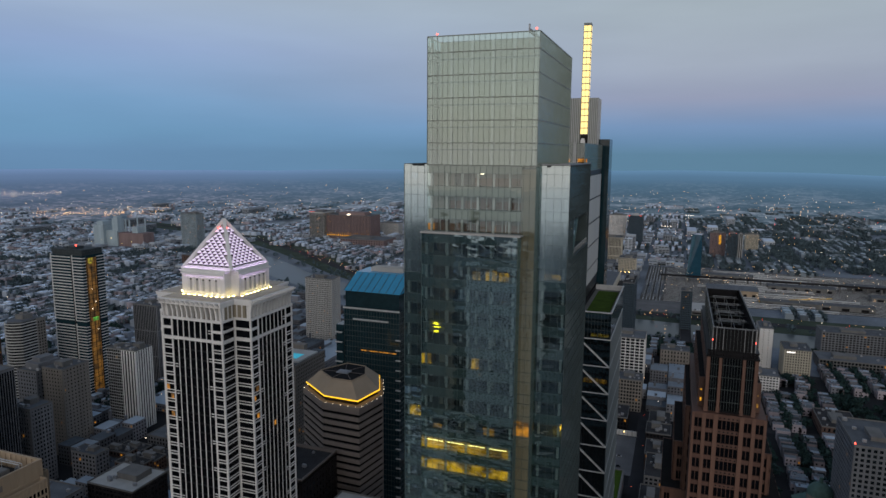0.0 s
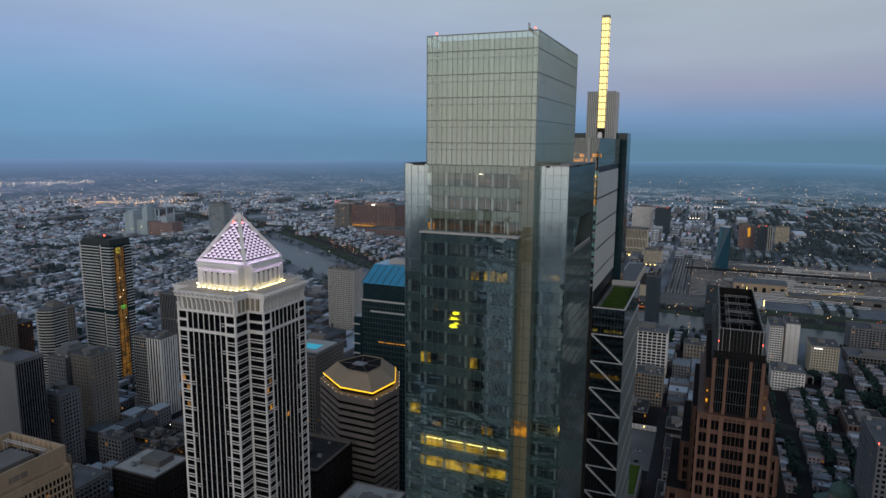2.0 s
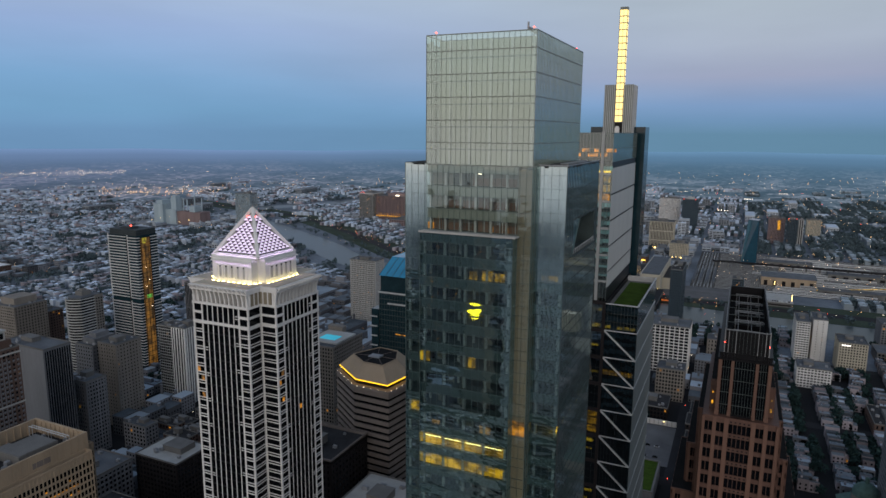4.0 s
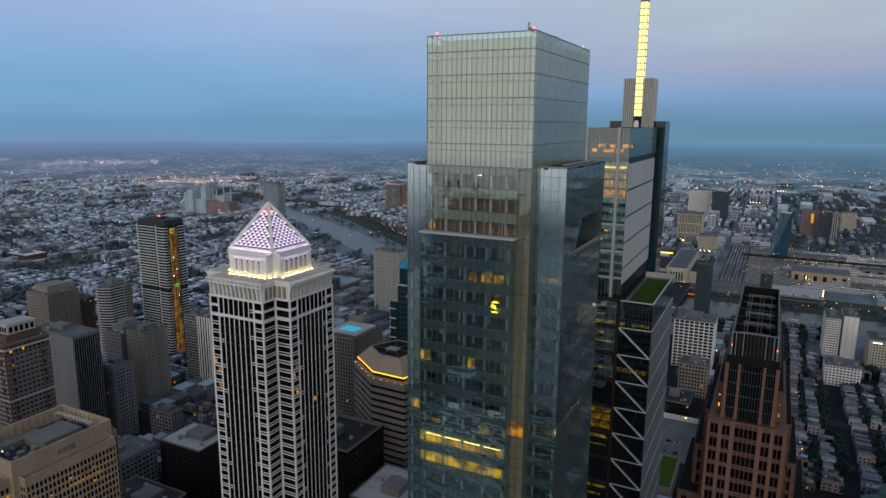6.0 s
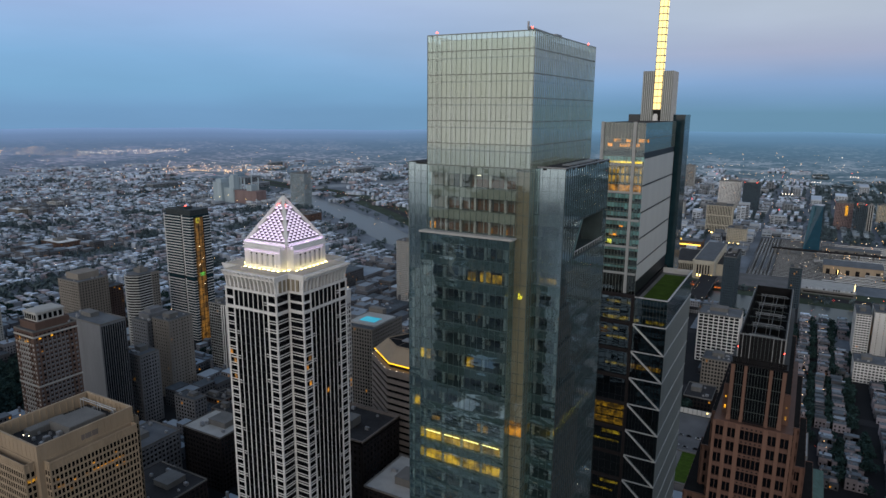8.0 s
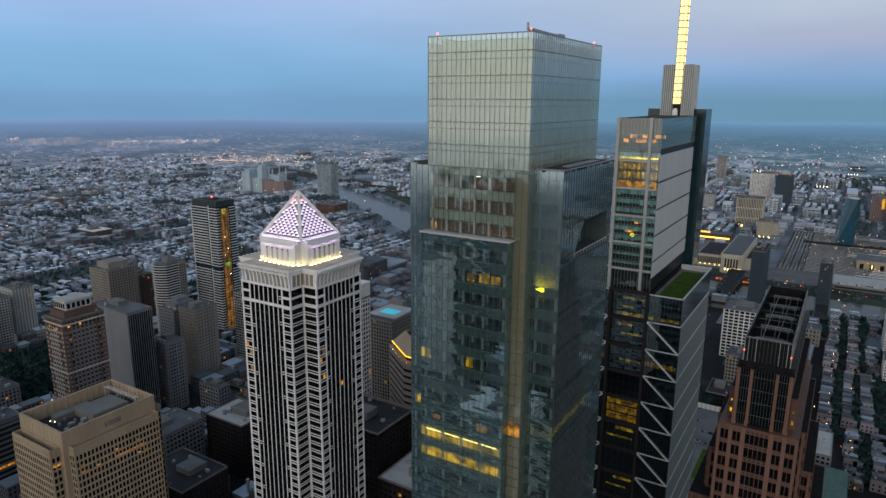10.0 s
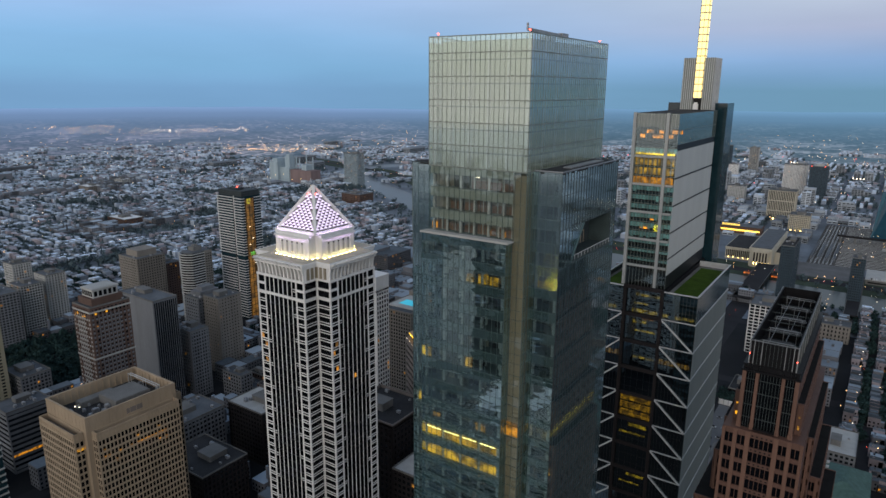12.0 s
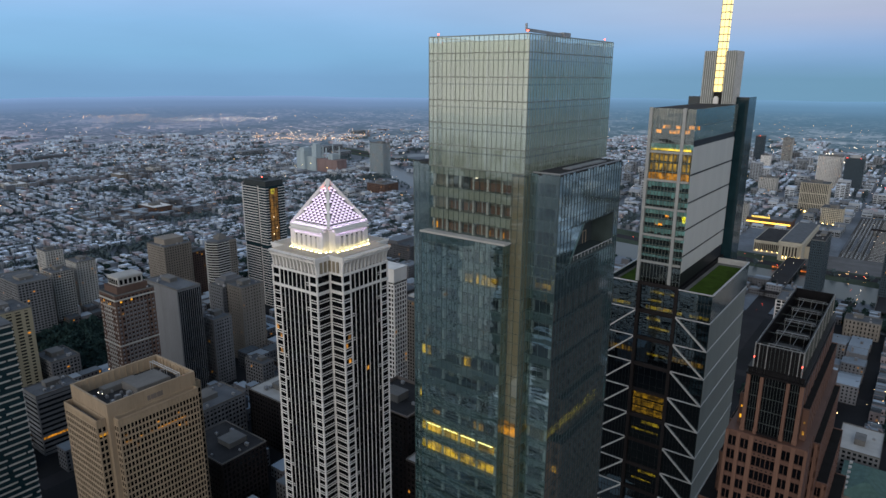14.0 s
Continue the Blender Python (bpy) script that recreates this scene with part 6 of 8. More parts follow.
part("ledge", Geo().box(-21.8, 22.6, -20.6, -19.8, 158.5, 159.6).box(-14, 14, -20.8, -19.9, 150.6, 151.6), STEEL, ib)
part("lower_block", box(-27.5, -21.3, -21, 18, 0, 146), WINDOW_TEAL, ib)
part("roof_crest", Geo().box(-12, 14, 6, 16, 182, 185).box(-10, 12, 8, 14, 185, 185.5), PALE_WALL, ib)
for k in range(18):
    part("balcony", box(-28.2, -22.5, -21.8, -21, 140 - 7.4 * k, 140.8 - 7.4 * k), STEEL, ib)
    part("balcony", box(19.5, 23.2, -20.8, -20, 138 - 7.4 * k, 138.8 - 7.4 * k), STEEL, ib)
part("lit_room", box(-8, 20, -20.25, -20.1, 128, 128.8), AMBER_DIM, ib)

# ---- other blocks: name, label, category, x0 x1 y0 y1 height, wall, bay floor pier span ----
BLOCKS = [
    ("ribbed_tower", "grey concrete tower with close vertical ribs", "office building", -525, -472, 320, 343, 105, GREY_STONE, 2.1, 105, 0.55, 1.4),
    ("brick_tower", "old brown brick apartment tower with stone bands", "apartment building", -455, -431, 246, 277, 128, BRICK, 3.0, 3.4, 1.5, 1.5),
    ("white_slab", "white ribbed apartment slab beside the balcony tower", "apartment building", -499, -481, 469, 491, 80, WHITE_STONE, 3.2, 60, 1.7, 0.8),
    ("grey_grid_slab", "grey gridded apartment slab joined to the white one", "apartment building", -519, -499.4, 471, 490, 79, PALE_WALL, 2.6, 3.0, 0.35, 0.7),
    ("grey_ribbed_slab", "tall grey ribbed slab behind the pyramid tower", "office building", -600, -565, 586, 610, 91, GREY_STONE, 2.4, 30, 1.1, 1.0),
    ("old_stone_block", "old grey stone apartment house with a stepped top", "apartment building", -548, -524, 400, 430, 76, GREY_STONE, 3.2, 3.4, 1.9, 1.8),
    ("brown_stone_block", "brown masonry apartment house", "apartment building", -522, -498, 404, 432, 80, TAN, 3.6, 3.4, 2.2, 1.9),
    ("small_old_tower", "small old stone office tower with arched top storey", "office building", -496, -474, 354, 374, 66, GREY_STONE, 2.8, 3.5, 1.4, 1.5),
    ("tan_block", "tan masonry apartment block with balconies", "apartment building", -748, -708, 446, 484, 80, TAN, 3.5, 3.3, 1.9, 1.7),
    # riverside tower: wall colour paled to stand for haze
    ("grey_apartment_tower", "slim grey concrete apartment tower by the river", "apartment building", -498, -455, 800, 826, 92, PALE_WALL, 2.6, 3.0, 1.0, 1.2),
    ("pool_hotel", "brown slab hotel with a rooftop pool", "hotel", -314, -281, 434, 480, 100, TAN, 2.6, 3.1, 1.3, 1.3),
    ("dark_low_block", "dark low office block with a tar roof", "office building", -226, -185, 289, 328, 91, DARK_STONE, 3.4, 3.8, 1.6, 1.8),
    ("pale_roof_block", "office block with a pale roof and plant", "office building", -172, -140, 272, 310, 78, DARK_STONE, 3.2, 3.6, 1.1, 1.6),
    ("white_rear_tower", "white office tower with a blank top storey", "office building", -290, -266, 372, 387, 138, WHITE_STONE, 3.0, 3.6, 0.9, 1.3),
    ("white_apartment", "white gridded apartment block with roof plant", "apartment building", -72, -28, 778, 815, 56, WHITE_STONE, 5.5, 3.7, 1.0, 0.9),
    ("tan_loft_block", "tan brick loft building with a flat roof", "office building", -54, -26, 692, 718, 34, TAN, 3.0, 3.8, 1.2, 1.5),
    ("dark_tower", "dark grey tower by the river", "office building", -72, -55, 995, 1065, 80, BLUE_SLATE, 2.4, 3.6, 1.3, 1.2),
    ("blue_grey_tower", "slim blue-grey glass tower by the river", "office building", 11, 27, 1028, 1050, 68, BLUE_SLATE, 2.4, 3.4, 1.3, 1.4),
    ("white_curved_block", "white slab apartment building by the river", "apartment building", 87, 103, 890, 935, 50, WHITE_STONE, 3.0, 3.0, 0.6, 1.4),
    ("white_end_slab", "white windowless slab end", "apartment building", 106, 122, 900, 940, 52, WHITE_STONE, 9, 3.2, 5.5, 1.6),
    ("tan_sign_block", "tan apartment block with a white roof sign", "apartment building", 131, 161, 868, 905, 36, LIMESTONE, 3.0, 3.2, 1.3, 1.4),
    ("white_low_apartment", "white apartment block with balcony bands below the slab", "apartment building", 84, 118, 796, 826, 22, WHITE_STONE, 3.4, 3.2, 1.0, 1.4),
    ("dark_roof_hall", "brick hall with a wide dark roof among the row houses", "hall", 142, 176, 690, 740, 11, BRICK, 4.0, 4.4, 2.2, 2.0),
    ("long_apartment", "long grey apartment building", "apartment building", 193, 300, 990, 1030, 32, GREY_STONE, 4.0, 3.2, 1.4, 1.4),
    ("garage", "pale low garage with ribbed walls", "garage", 180, 260, 925, 965, 12, CONCRETE, 4.0, 4, 1.0, 1.2),
    ("corner_block", "dark grey office block at the street corner", "office building", 118, 150, 478, 530, 80, GREY_STONE, 3.4, 3.7, 1.4, 1.5),
    ("low_tan_hall", "low tan hall with a pale roof", "hall", -12, 24, 868, 892, 20, TAN, 4.0, 4.5, 2.4, 2.0),
    ("pale_balcony_tower", "pale tan apartment tower with balcony bands", "apartment building", -624, -587, 216, 246, 86, KHAKI, 7.0, 3.1, 3.0, 1.5),
    ("flat_pale_block", "low block with a pale blue-grey roof", "office building", -614, -580, 252, 278, 31, GREY_STONE, 3.2, 3.6, 1.2, 1.4),
    ("wide_grey_slab", "wide grey apartment slab by the park", "apartment building", -818, -756, 296, 332, 60, GREY_STONE, 3.4, 3.2, 1.2, 1.5),
    ("white_grid_block", "white gridded apartment block by the park", "apartment building", -800, -772, 340, 364, 60, PALE_WALL, 2.8, 3.2, 0.9, 1.2),
    ("pale_slim_tower", "slim pale apartment tower by the park", "apartment building", -810, -782, 372, 396, 64, PALE_WALL, 3.6, 3.1, 1.8, 1.4),
    ("banded_garage", "grey garage with long horizontal bands", "garage", -502, -478, 200, 232, 50, GREY_STONE, 30, 4.2, 0.6, 2.2),
    ("grey_roof_block", "grey low block with a light roof", "office building", -400, -368, 262, 308, 44, GREY_STONE, 3.2, 3.7, 1.2, 1.6),
    ("dark_wedge_block", "dark low block with a grey roof", "office building", -346, -300, 238, 274, 42, DARK_STONE, 3.2, 3.8, 1.3, 1.6),
    ("white_roof_block", "dark block with a white roof and plant", "office building", -372, -332, 314, 346, 44, DARK_STONE, 3.2, 3.8, 1.2, 1.6),
    # far blocks: distance haze is put into several of these wall colours
    ("red_hospital", "large red-brown hospital block", "hospital", -1032, -880, 1790, 1860, 78, HAZED_BRICK, 5, 4, 2.2, 1.6),
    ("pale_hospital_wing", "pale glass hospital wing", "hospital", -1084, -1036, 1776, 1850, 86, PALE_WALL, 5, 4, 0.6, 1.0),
    ("flat_arena", "wide low arena with a pale roof", "arena", -930, -790, 1690, 1780, 20, HAZED_BRICK, 8, 6, 4.0, 2.5),
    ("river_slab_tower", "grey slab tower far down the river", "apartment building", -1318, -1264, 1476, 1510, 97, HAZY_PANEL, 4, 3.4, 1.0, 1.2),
    ("white_hospital_tower", "pale office tower beyond the station", "office building", -212, -152, 2108, 2142, 82, WHITE_STONE, 4, 3.6, 1.4, 1.4),
    ("stone_post_tower", "pale stone office block beyond the station", "office building", -182, -126, 1642, 1684, 68, LIMESTONE, 3.4, 20, 1.6, 2.0),
    ("dark_campus_tower", "dark glass campus tower", "office building", -142, -98, 2056, 2092, 86, BLUE_SLATE, 3.4, 3.8, 1.9, 1.8),
    ("beige_campus_block", "beige stone campus block near the station", "office building", -122, -84, 1522, 1560, 37, LIMESTONE, 3.4, 3.6, 1.4, 1.5),
    ("twin_tower", "dark tower with red roof lights", "office building", 124, 146, 1822, 1844, 70, BLUE_SLATE, 3.4, 3.6, 1.5, 1.4),
    ("twin_tower_pale", "pale striped tower beside the dark one", "office building", 149, 160, 1824, 1842, 70, PALE_WALL, 4, 60, 2.0, 1.0),
    ("brown_campus_block", "brown brick campus block", "office building", 84, 122, 1870, 1900, 66, HAZED_BRICK, 3.4, 3.6, 1.5, 1.5),
    ("pale_back_tower", "small pale apartment tower behind the park", "apartment building", -860, -836, 360, 382, 72, PALE_WALL, 3.2, 3.2, 1.4, 1.4),
    ("dark_brown_block", "dark brown masonry apartment block", "apartment building", -750, -722, 488, 512, 62, BRICK, 3.4, 3.3, 1.8, 1.7),
    ("small_white_tower", "small white office tower far beyond the station", "office building", -402, -374, 2336, 2362, 50, WHITE_STONE, 4, 3.6, 1.8, 1.6),
    ("dark_far_tower", "dark glass tower with red roof lights beyond the campus", "office building", -478, -448, 2600, 2630, 90, BLUE_SLATE, 3.4, 3.8, 1.9, 1.8),
    ("grey_far_tower", "grey slab tower with a flat top beyond the campus", "office building", -376, -346, 2530, 2560, 92, PALE_WALL, 3.4, 3.8, 1.2, 1.2),
    ("pale_campus_hall", "pale stone campus hall", "office building", -310, -268, 1862, 1895, 42, PALE_WALL, 4, 3.8, 2.2, 1.6),
    ("pale_station_annex", "narrow pale office building near the station", "office building", -268, -244, 1440, 1462, 42, PALE_WALL, 3.4, 3.6, 1.4, 1.5),
    ("pale_hospital_block", "pale brick hospital block behind the red one", "hospital", -916, -848, 1930, 1965, 44, PALE_WALL, 4, 3.8, 2.0, 1.8),
    ("white_roof_store", "low store with a white roof among the row houses", "store", -1884, -1842, 1082, 1112, 16, PALE_WALL, 6, 5, 3.5, 2.5),
    ("pale_roof_school", "low school with a pale roof among the row houses", "school", -1828, -1776, 946, 986, 17, TAN, 5, 4, 2.5, 2.0),
    ("white_roof_depot", "wide depot with a white roof among the row houses", "depot", -1890, -1830, 686, 732, 15, PALE_WALL, 6, 5, 3.5, 2.5),
    ("red_market", "long low red-brick market with a pale roof", "store", -1334, -1268, 752, 796, 15, BRICK, 5, 5, 3.0, 2.4),
    ("dark_brick_mill", "dark red-brown brick mill block with a pale roof by the river", "mill", -1108, -1046, 1238, 1290, 26, BRICK, 5, 4.5, 2.6, 2.0),
    ("round_top_block", "tan apartment block with a rounded top", "apartment building", 182, 216, 2010, 2040, 50, LIMESTONE, 3.4, 3.4, 1.5, 1.5),
]
for i, (nm, lb, cat, x0, x1, y0, y1, h, wl_, bay, flo, pi, sp) in enumerate(BLOCKS):
    office(nm, lb, cat, x0, x1, y0, y1, h, wl_, bay, flo, pi, sp, 0.25 if y0 < 700 else 0.6, seed=20 + i, lit=0 if flo > 15 or nm in ("dark_tower", "dark_campus_tower", "dark_wedge_block", "white_roof_block", "dark_low_block") else (0.012 if y0 < 700 else 0.02), units=6 if y0 < 700 else 3,
           split=(y0 < 400 and nm not in ('wide_grey_slab', 'white_grid_block', 'pale_slim_tower')), deck=WHITE_ROOF if nm in ("white_roof_store", "white_roof_depot", "pale_roof_school", "red_market") else ROOF_DARK if nm in ("dark_low_block", "dark_tower", "dark_wedge_block", "dark_roof_hall") else PALE_WALL if nm in ("white_roof_block", "pale_roof_block") else ROOF_GREY, roof=nm != "pool_hotel")


def extra(name):
    return bpy.data.objects[name]


# tops and details of single blocks
b = extra("brick_tower")
part("upper_storey", Geo().box(-9.5, 9.5, -12, 12, 128.2, 133.6), BRICK, b)
part("crown_storey", Geo().box(-7.5, 7.5, -9.5, 9.5, 133.6, 139.4).box(-8.2, 8.2, -10.2, 10.2, 139.4, 140.4).box(-6.4, 6.4, -8.4, 8.4, 140.4, 140.7), PALE_WALL, b, "pale crown storey with tall windows")
for i in range(5):
    part("crown_window", box(-6.6 + 2.8 * i, -4.8 + 2.8 * i, -9.65, -9.4, 134.6, 138.4), BLACK_GLASS, b)
    part("crown_window", box(7.4, 7.65, -8.4 + 3.6 * i, -6.2 + 3.6 * i, 134.6, 138.4), BLACK_GLASS, b)
for z in (88, 124):
    part("stone_band", Geo().box(-12.3, 12.3, -15.8, 15.8, z, z + 1.2), PALE_WALL, b)
for x in (-9.5, -6.5, 0.2, 3.2):
    part("lit_window", box(x, x + 1.5, -15.5, -15.3, 118.4 + (x % 2) * 1.6, 120.6 + (x % 2) * 1.6), AMBER, b, "amber lit window")
for y in (-12, -4):
    part("lit_window", box(12.0, 12.12, y, y + 1.6, 122.5, 124.5), AMBER, b, "amber lit window")
for m, w in list(faces_of(-11.75, 11.75, -15.25, 15.25))[:2]:  # pale stone under and beside the windows
    panel, n = Geo(), round(w / 3.0)
    for i in range(n):
        u0, u1 = w * i / n + 0.75, w * (i + 1) / n - 0.75
        for k in range(36):
            if i not in (1, n - 2) or k % 2:
                panel.box(u0, u1, -0.3, -0.24, 3.4 * k - 0.72, 3.4 * k + 0.72)
        if 1 < i < n - 2:
            panel.box(w * i / n - 0.3, w * i / n + 0.3, -0.3, -0.24, 20, 122)
    part("stone_panel", panel, GREY_STONE if w > 25 else PALE_WALL, b, "pale stone panels between the windows", at=m, kind="stuff")
b = extra("dark_low_block")
part("roof_parapet", Geo().box(-20.5, 20.5, -19.5, -18.7, 91, 93.2).box(-20.5, 20.5, 18.7, 19.5, 91, 93.2).box(-20.5, -19.7, -18.7, 18.7, 91, 93.2).box(19.7, 20.5, -18.7, 18.7, 91, 93.2), BROWN_BAND, b, "brown parapet")
b = extra("ribbed_tower")
part("blank_wall", box(-26.4, 26.0, -11.75, -11.52, 0, 104.6), GREY_STONE, b, "plain grey end wall")
b = extra("white_rear_tower")
part("blank_storey", Geo().box(-12, 12, -7.5, 7.5, 138, 149).box(-12.3, 12.3, -7.8, 7.8, 149, 149.8), WHITE_STONE, b)
b = extra("pool_hotel")
part("roof", box(-16.2, 16.2, -22.6, 22.6, 99.9, 100.3), ROOF_GREY, b)
part("parapet", Geo().box(-16.5, 16.5, -23, -22.6, 99.9, 101.1).box(16.1, 16.5, -22.6, 23, 99.9, 101.1).box(-16.5, -16.1, -22.6, 23, 99.9, 101.1), TAN, b)
part("pool_deck", box(-14, 14, -14, 16, 100.3, 101.6), PALE_WALL, b, "pale pool deck")
part("pool", box(-8, 8, -8, 4, 101.6, 101.75), POOL, b, "turquoise rooftop pool")
part("penthouse", Geo().box(-15, 0, 16.5, 22.4, 100.3, 105).box(-15.3, 0.3, 16.3, 22.6, 105, 105.4), TAN, b)
b = extra("old_stone_block")
part("upper_storey", Geo().box(-7, 9, -10, 12, 76.2, 82).box(-3, 6, -6, 8, 82, 86), GREY_STONE, b)
b = extra("tan_block")
part("upper_storey", Geo().box(-14, 10, -12, 14, 80.2, 88), TAN, b)
b = extra("tan_sign_block")
part("sign", box(-12, -3, -18.9, -18.6, 32.6, 34), lamp("white_sign", (1, 0.95, 0.9), 1.2), b, "white lit sign bar")
b = extra("twin_tower")
for x in (-9, 9):
    part("beacon", box(x - 1, x + 1, -10.6, -9.6, 70, 71.6), RED_LAMP, b, "red roof light")
b = extra("corner_block")
part("beacon", box(-15.5, -14.9, -25, -24.4, 81.1, 82.2), RED_LAMP, b, "red beacon")
b = extra("brown_campus_block")
part("sign", box(2, 8, -15.5, -15.2, 36, 60), AMBER, b, "tall amber sign")
b = extra("red_hospital")
for i in range(20):
    x = -74 + 7.4 * i
    part("lit_window", Geo().box(x, x + 4.5, -35.4, -35.1, 14, 18), AMBER, b, "amber lit window")
    if i % 3:
        part("lit_window", Geo().box(x, x + 3.0, -35.4, -35.1, 22, 24), AMBER_DIM, b)
part("roof_sign", box(-5, 6, -33, -32, 80, 82.4), WHITE_LAMP, b, "white lit roof sign bar")
part("penthouse", Geo().box(-40, 50, -20, 20, 78.2, 86).box(-36, 46, -18, 18, 86, 87), HAZED_BRICK, b)
b = extra("pale_hospital_wing")
part("roof_band", Geo().box(-23, 24, -37.4, -36.9, 82, 86.4).box(24, 24.4, -37, 36, 82, 86.4), PALE_WALL, b, "pale roof band")
for x in (-21, -14, -7):
    part("beacon", box(x - 0.8, x + 0.8, -37.8, -37.2, 87, 88), RED_LAMP, b, "red roof light")
b = extra("dark_campus_tower")
part("dome", Geo().prism([(14 * math.cos(math.pi * k / 8), 12 * math.sin(math.pi * k / 8)) for k in range(16)], 87, 93, top=[(7 * math.cos(math.pi * k / 8), 6 * math.sin(math.pi * k / 8)) for k in range(16)]), PALE_WALL, b, "pale low dome")
part("beacon", Geo().box(-20, -17, -18.6, -18, 86, 86.6).box(12, 15, -18.6, -18, 86, 86.6), RED_LAMP, b, "red roof lights")
b = extra("dark_far_tower")
part("beacon", box(-2, 2, -15.6, -15, 90, 90.8), RED_LAMP, b, "red roof light")
for nm, n in (("stone_post_tower", 3), ("white_hospital_tower", 2), ("beige_campus_block", 3)):
    b = extra(nm)
    for i in range(n):
        part("street_front_lamp", box(-14 + 9 * i, -11 + 9 * i, -22, -21.6, 3, 6), WARM, b, "lit shop front")

# ---- brick power station with stacks, far to the south-west ----
pw = thing("power_station", "old brick power station with grey boilers and tall stacks", "power station", (-1500, 1430, 0))
KEEP_OUT.append((-1600, -1410, 1370, 1500))
# hall and boilers take haze-paled colours, being far off
part("turbine_hall", Geo().box(-5, 85, 5, 45, 0, 38).box(-6, 86, 4, 46, 36, 39), HAZED_BRICK, pw, "red-brown turbine hall")
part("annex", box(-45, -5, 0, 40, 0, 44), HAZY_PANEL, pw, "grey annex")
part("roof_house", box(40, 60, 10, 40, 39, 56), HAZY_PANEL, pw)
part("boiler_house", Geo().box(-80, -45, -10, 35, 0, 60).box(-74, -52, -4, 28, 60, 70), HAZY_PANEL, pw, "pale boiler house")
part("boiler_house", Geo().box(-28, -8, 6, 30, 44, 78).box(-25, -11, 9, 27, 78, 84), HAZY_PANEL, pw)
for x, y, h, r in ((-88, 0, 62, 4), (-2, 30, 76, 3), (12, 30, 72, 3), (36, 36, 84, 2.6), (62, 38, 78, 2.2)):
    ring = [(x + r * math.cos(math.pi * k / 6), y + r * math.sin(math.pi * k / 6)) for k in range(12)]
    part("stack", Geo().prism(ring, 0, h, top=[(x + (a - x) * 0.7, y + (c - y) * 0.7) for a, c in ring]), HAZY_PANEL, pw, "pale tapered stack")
for i in range(5):
    part("yard_lamp", box(-80 + 37 * i, -79.0 + 37 * i, -22, -21, 12 + 7 * (i % 3), 13 + 7 * (i % 3)), WARM, pw, "warm yard lamp")

# ---- blue glass wedge beyond the rail yard ----
cw = thing("glass_wedge_tower", "slanted blue glass tower beyond the rail yard", "office building", (38, 1545, 0))
KEEP_OUT.append((14, 66, 1515, 1575))
base, topr = [(-14, -16), (16, -16), (14, 18), (-16, 18)], [(-6, -8), (14, -20), (18, 10), (2, 18)]
part("glazing", Geo().prism(base, 0, 97, top=topr), mat("wedge_glass", (0.02, 0.07, 0.11), 0.08, vary=0.2, scale=0.1, fine=1), cw)
# paler copy of the glass laid on as the brighter facet
part("glazing_fold", Geo().poly((-14.2, -16.2, 2), (0, -16.2, 2), (0, -13.7, 95), (-6.2, -8.4, 95)), mat("wedge_lit_facet_glass", (0.045, 0.12, 0.16), 0.15, vary=0.2, scale=0.1, fine=1), cw)

# ---- railway station ----
rs_ = thing("railway_station", "pale limestone railway station with tall columned porches", "station", (-120, 1270, 0))
KEEP_OUT.append((-215, -88, 1165, 1400))
part("hall", Geo().box(-18, 16, -88, 92, 0, 31).box(-19, 17, -89, 93, 29, 31.5), LIMESTONE, rs_, "high central hall")
part("hall_roof", box(-16, 14, -86, 90, 31.5, 33), ROOF_GREY, rs_)
for x0, x1 in ((-62, -18), (16, 34)):
    part("wing", Geo().box(x0, x1, -52, 60, 0, 20).box(x0 - 0.6, x1 + 0.6, -52.6, 60.6, 18.5, 20.4), LIMESTONE, rs_)
    part("wing_roof", box(x0 + 1, x1 - 1, -51, 59, 20.4, 21), ROOF_DARK, rs_)
# dark slab behind the columns stands for the porch's shade
part("porch_recess", box(-13, 11, -89.6, -88.8, 3, 25), DARK_STONE, rs_)
for i in range(6):
    x = -12.2 + 4.5 * i
    part("column", Geo().prism([(x + 1.1 * math.cos(a), -91 + 1.1 * math.sin(a)) for a in [math.pi * k / 4 for k in range(8)]], 2, 25), LIMESTONE, rs_)
    part("porch_lamp", box(x + 1.6, x + 2.8, -89.9, -89.6, 4, 8), WARM, rs_, "warm porch light")
part("entablature", Geo().box(-15, 13, -92.5, -89, 25, 29).box(-15, 13, -92.5, -89, 0, 2), LIMESTONE, rs_)
for i in range(14):
    part("wing_window", box(-60.5 + 3 * i, -58.9 + 3 * i, -52.9, -52.5, 4, 16), WINDOW, rs_)
    part("wing_window", box(-18.3, -17.9, -45 + 7 * i, -42.5 + 7 * i, 22.5, 28), WINDOW, rs_)
for i in range(5):
    part("wing_lamp", box(-57 + 8 * i, -56 + 8 * i, -53.1, -52.9, 2.5, 4), WARM, rs_)

# ---- long yellow-lit market hall beyond the station ----
mh = thing("market_hall", "long low hall with a yellow lit sign band", "hall", (-205, 1460, 0))
KEEP_OUT.append((-260, -150, 1440, 1490))
part("wall", Geo().box(-45, 45, -14, 20, 0, 14).box(-46, 46, -15, 21, 13, 14.6), BRICK, mh)
part("roof", box(-44, 44, -13, 19, 14.6, 15.2), ROOF_GREY, mh)
part("light_band", Geo().box(-42, 42, -15.3, -15.0, 6, 8.5), lamp("yellow_band", (1, 0.6, 0.08), 2.2), mh, "yellow light band")
part("sign", Geo().box(-30, 4, -15.5, -15.0, 16, 19.5), lamp("yellow_sign", (1, 0.65, 0.12), 1.6, patchy=1.5), mh, "yellow roof sign bars")

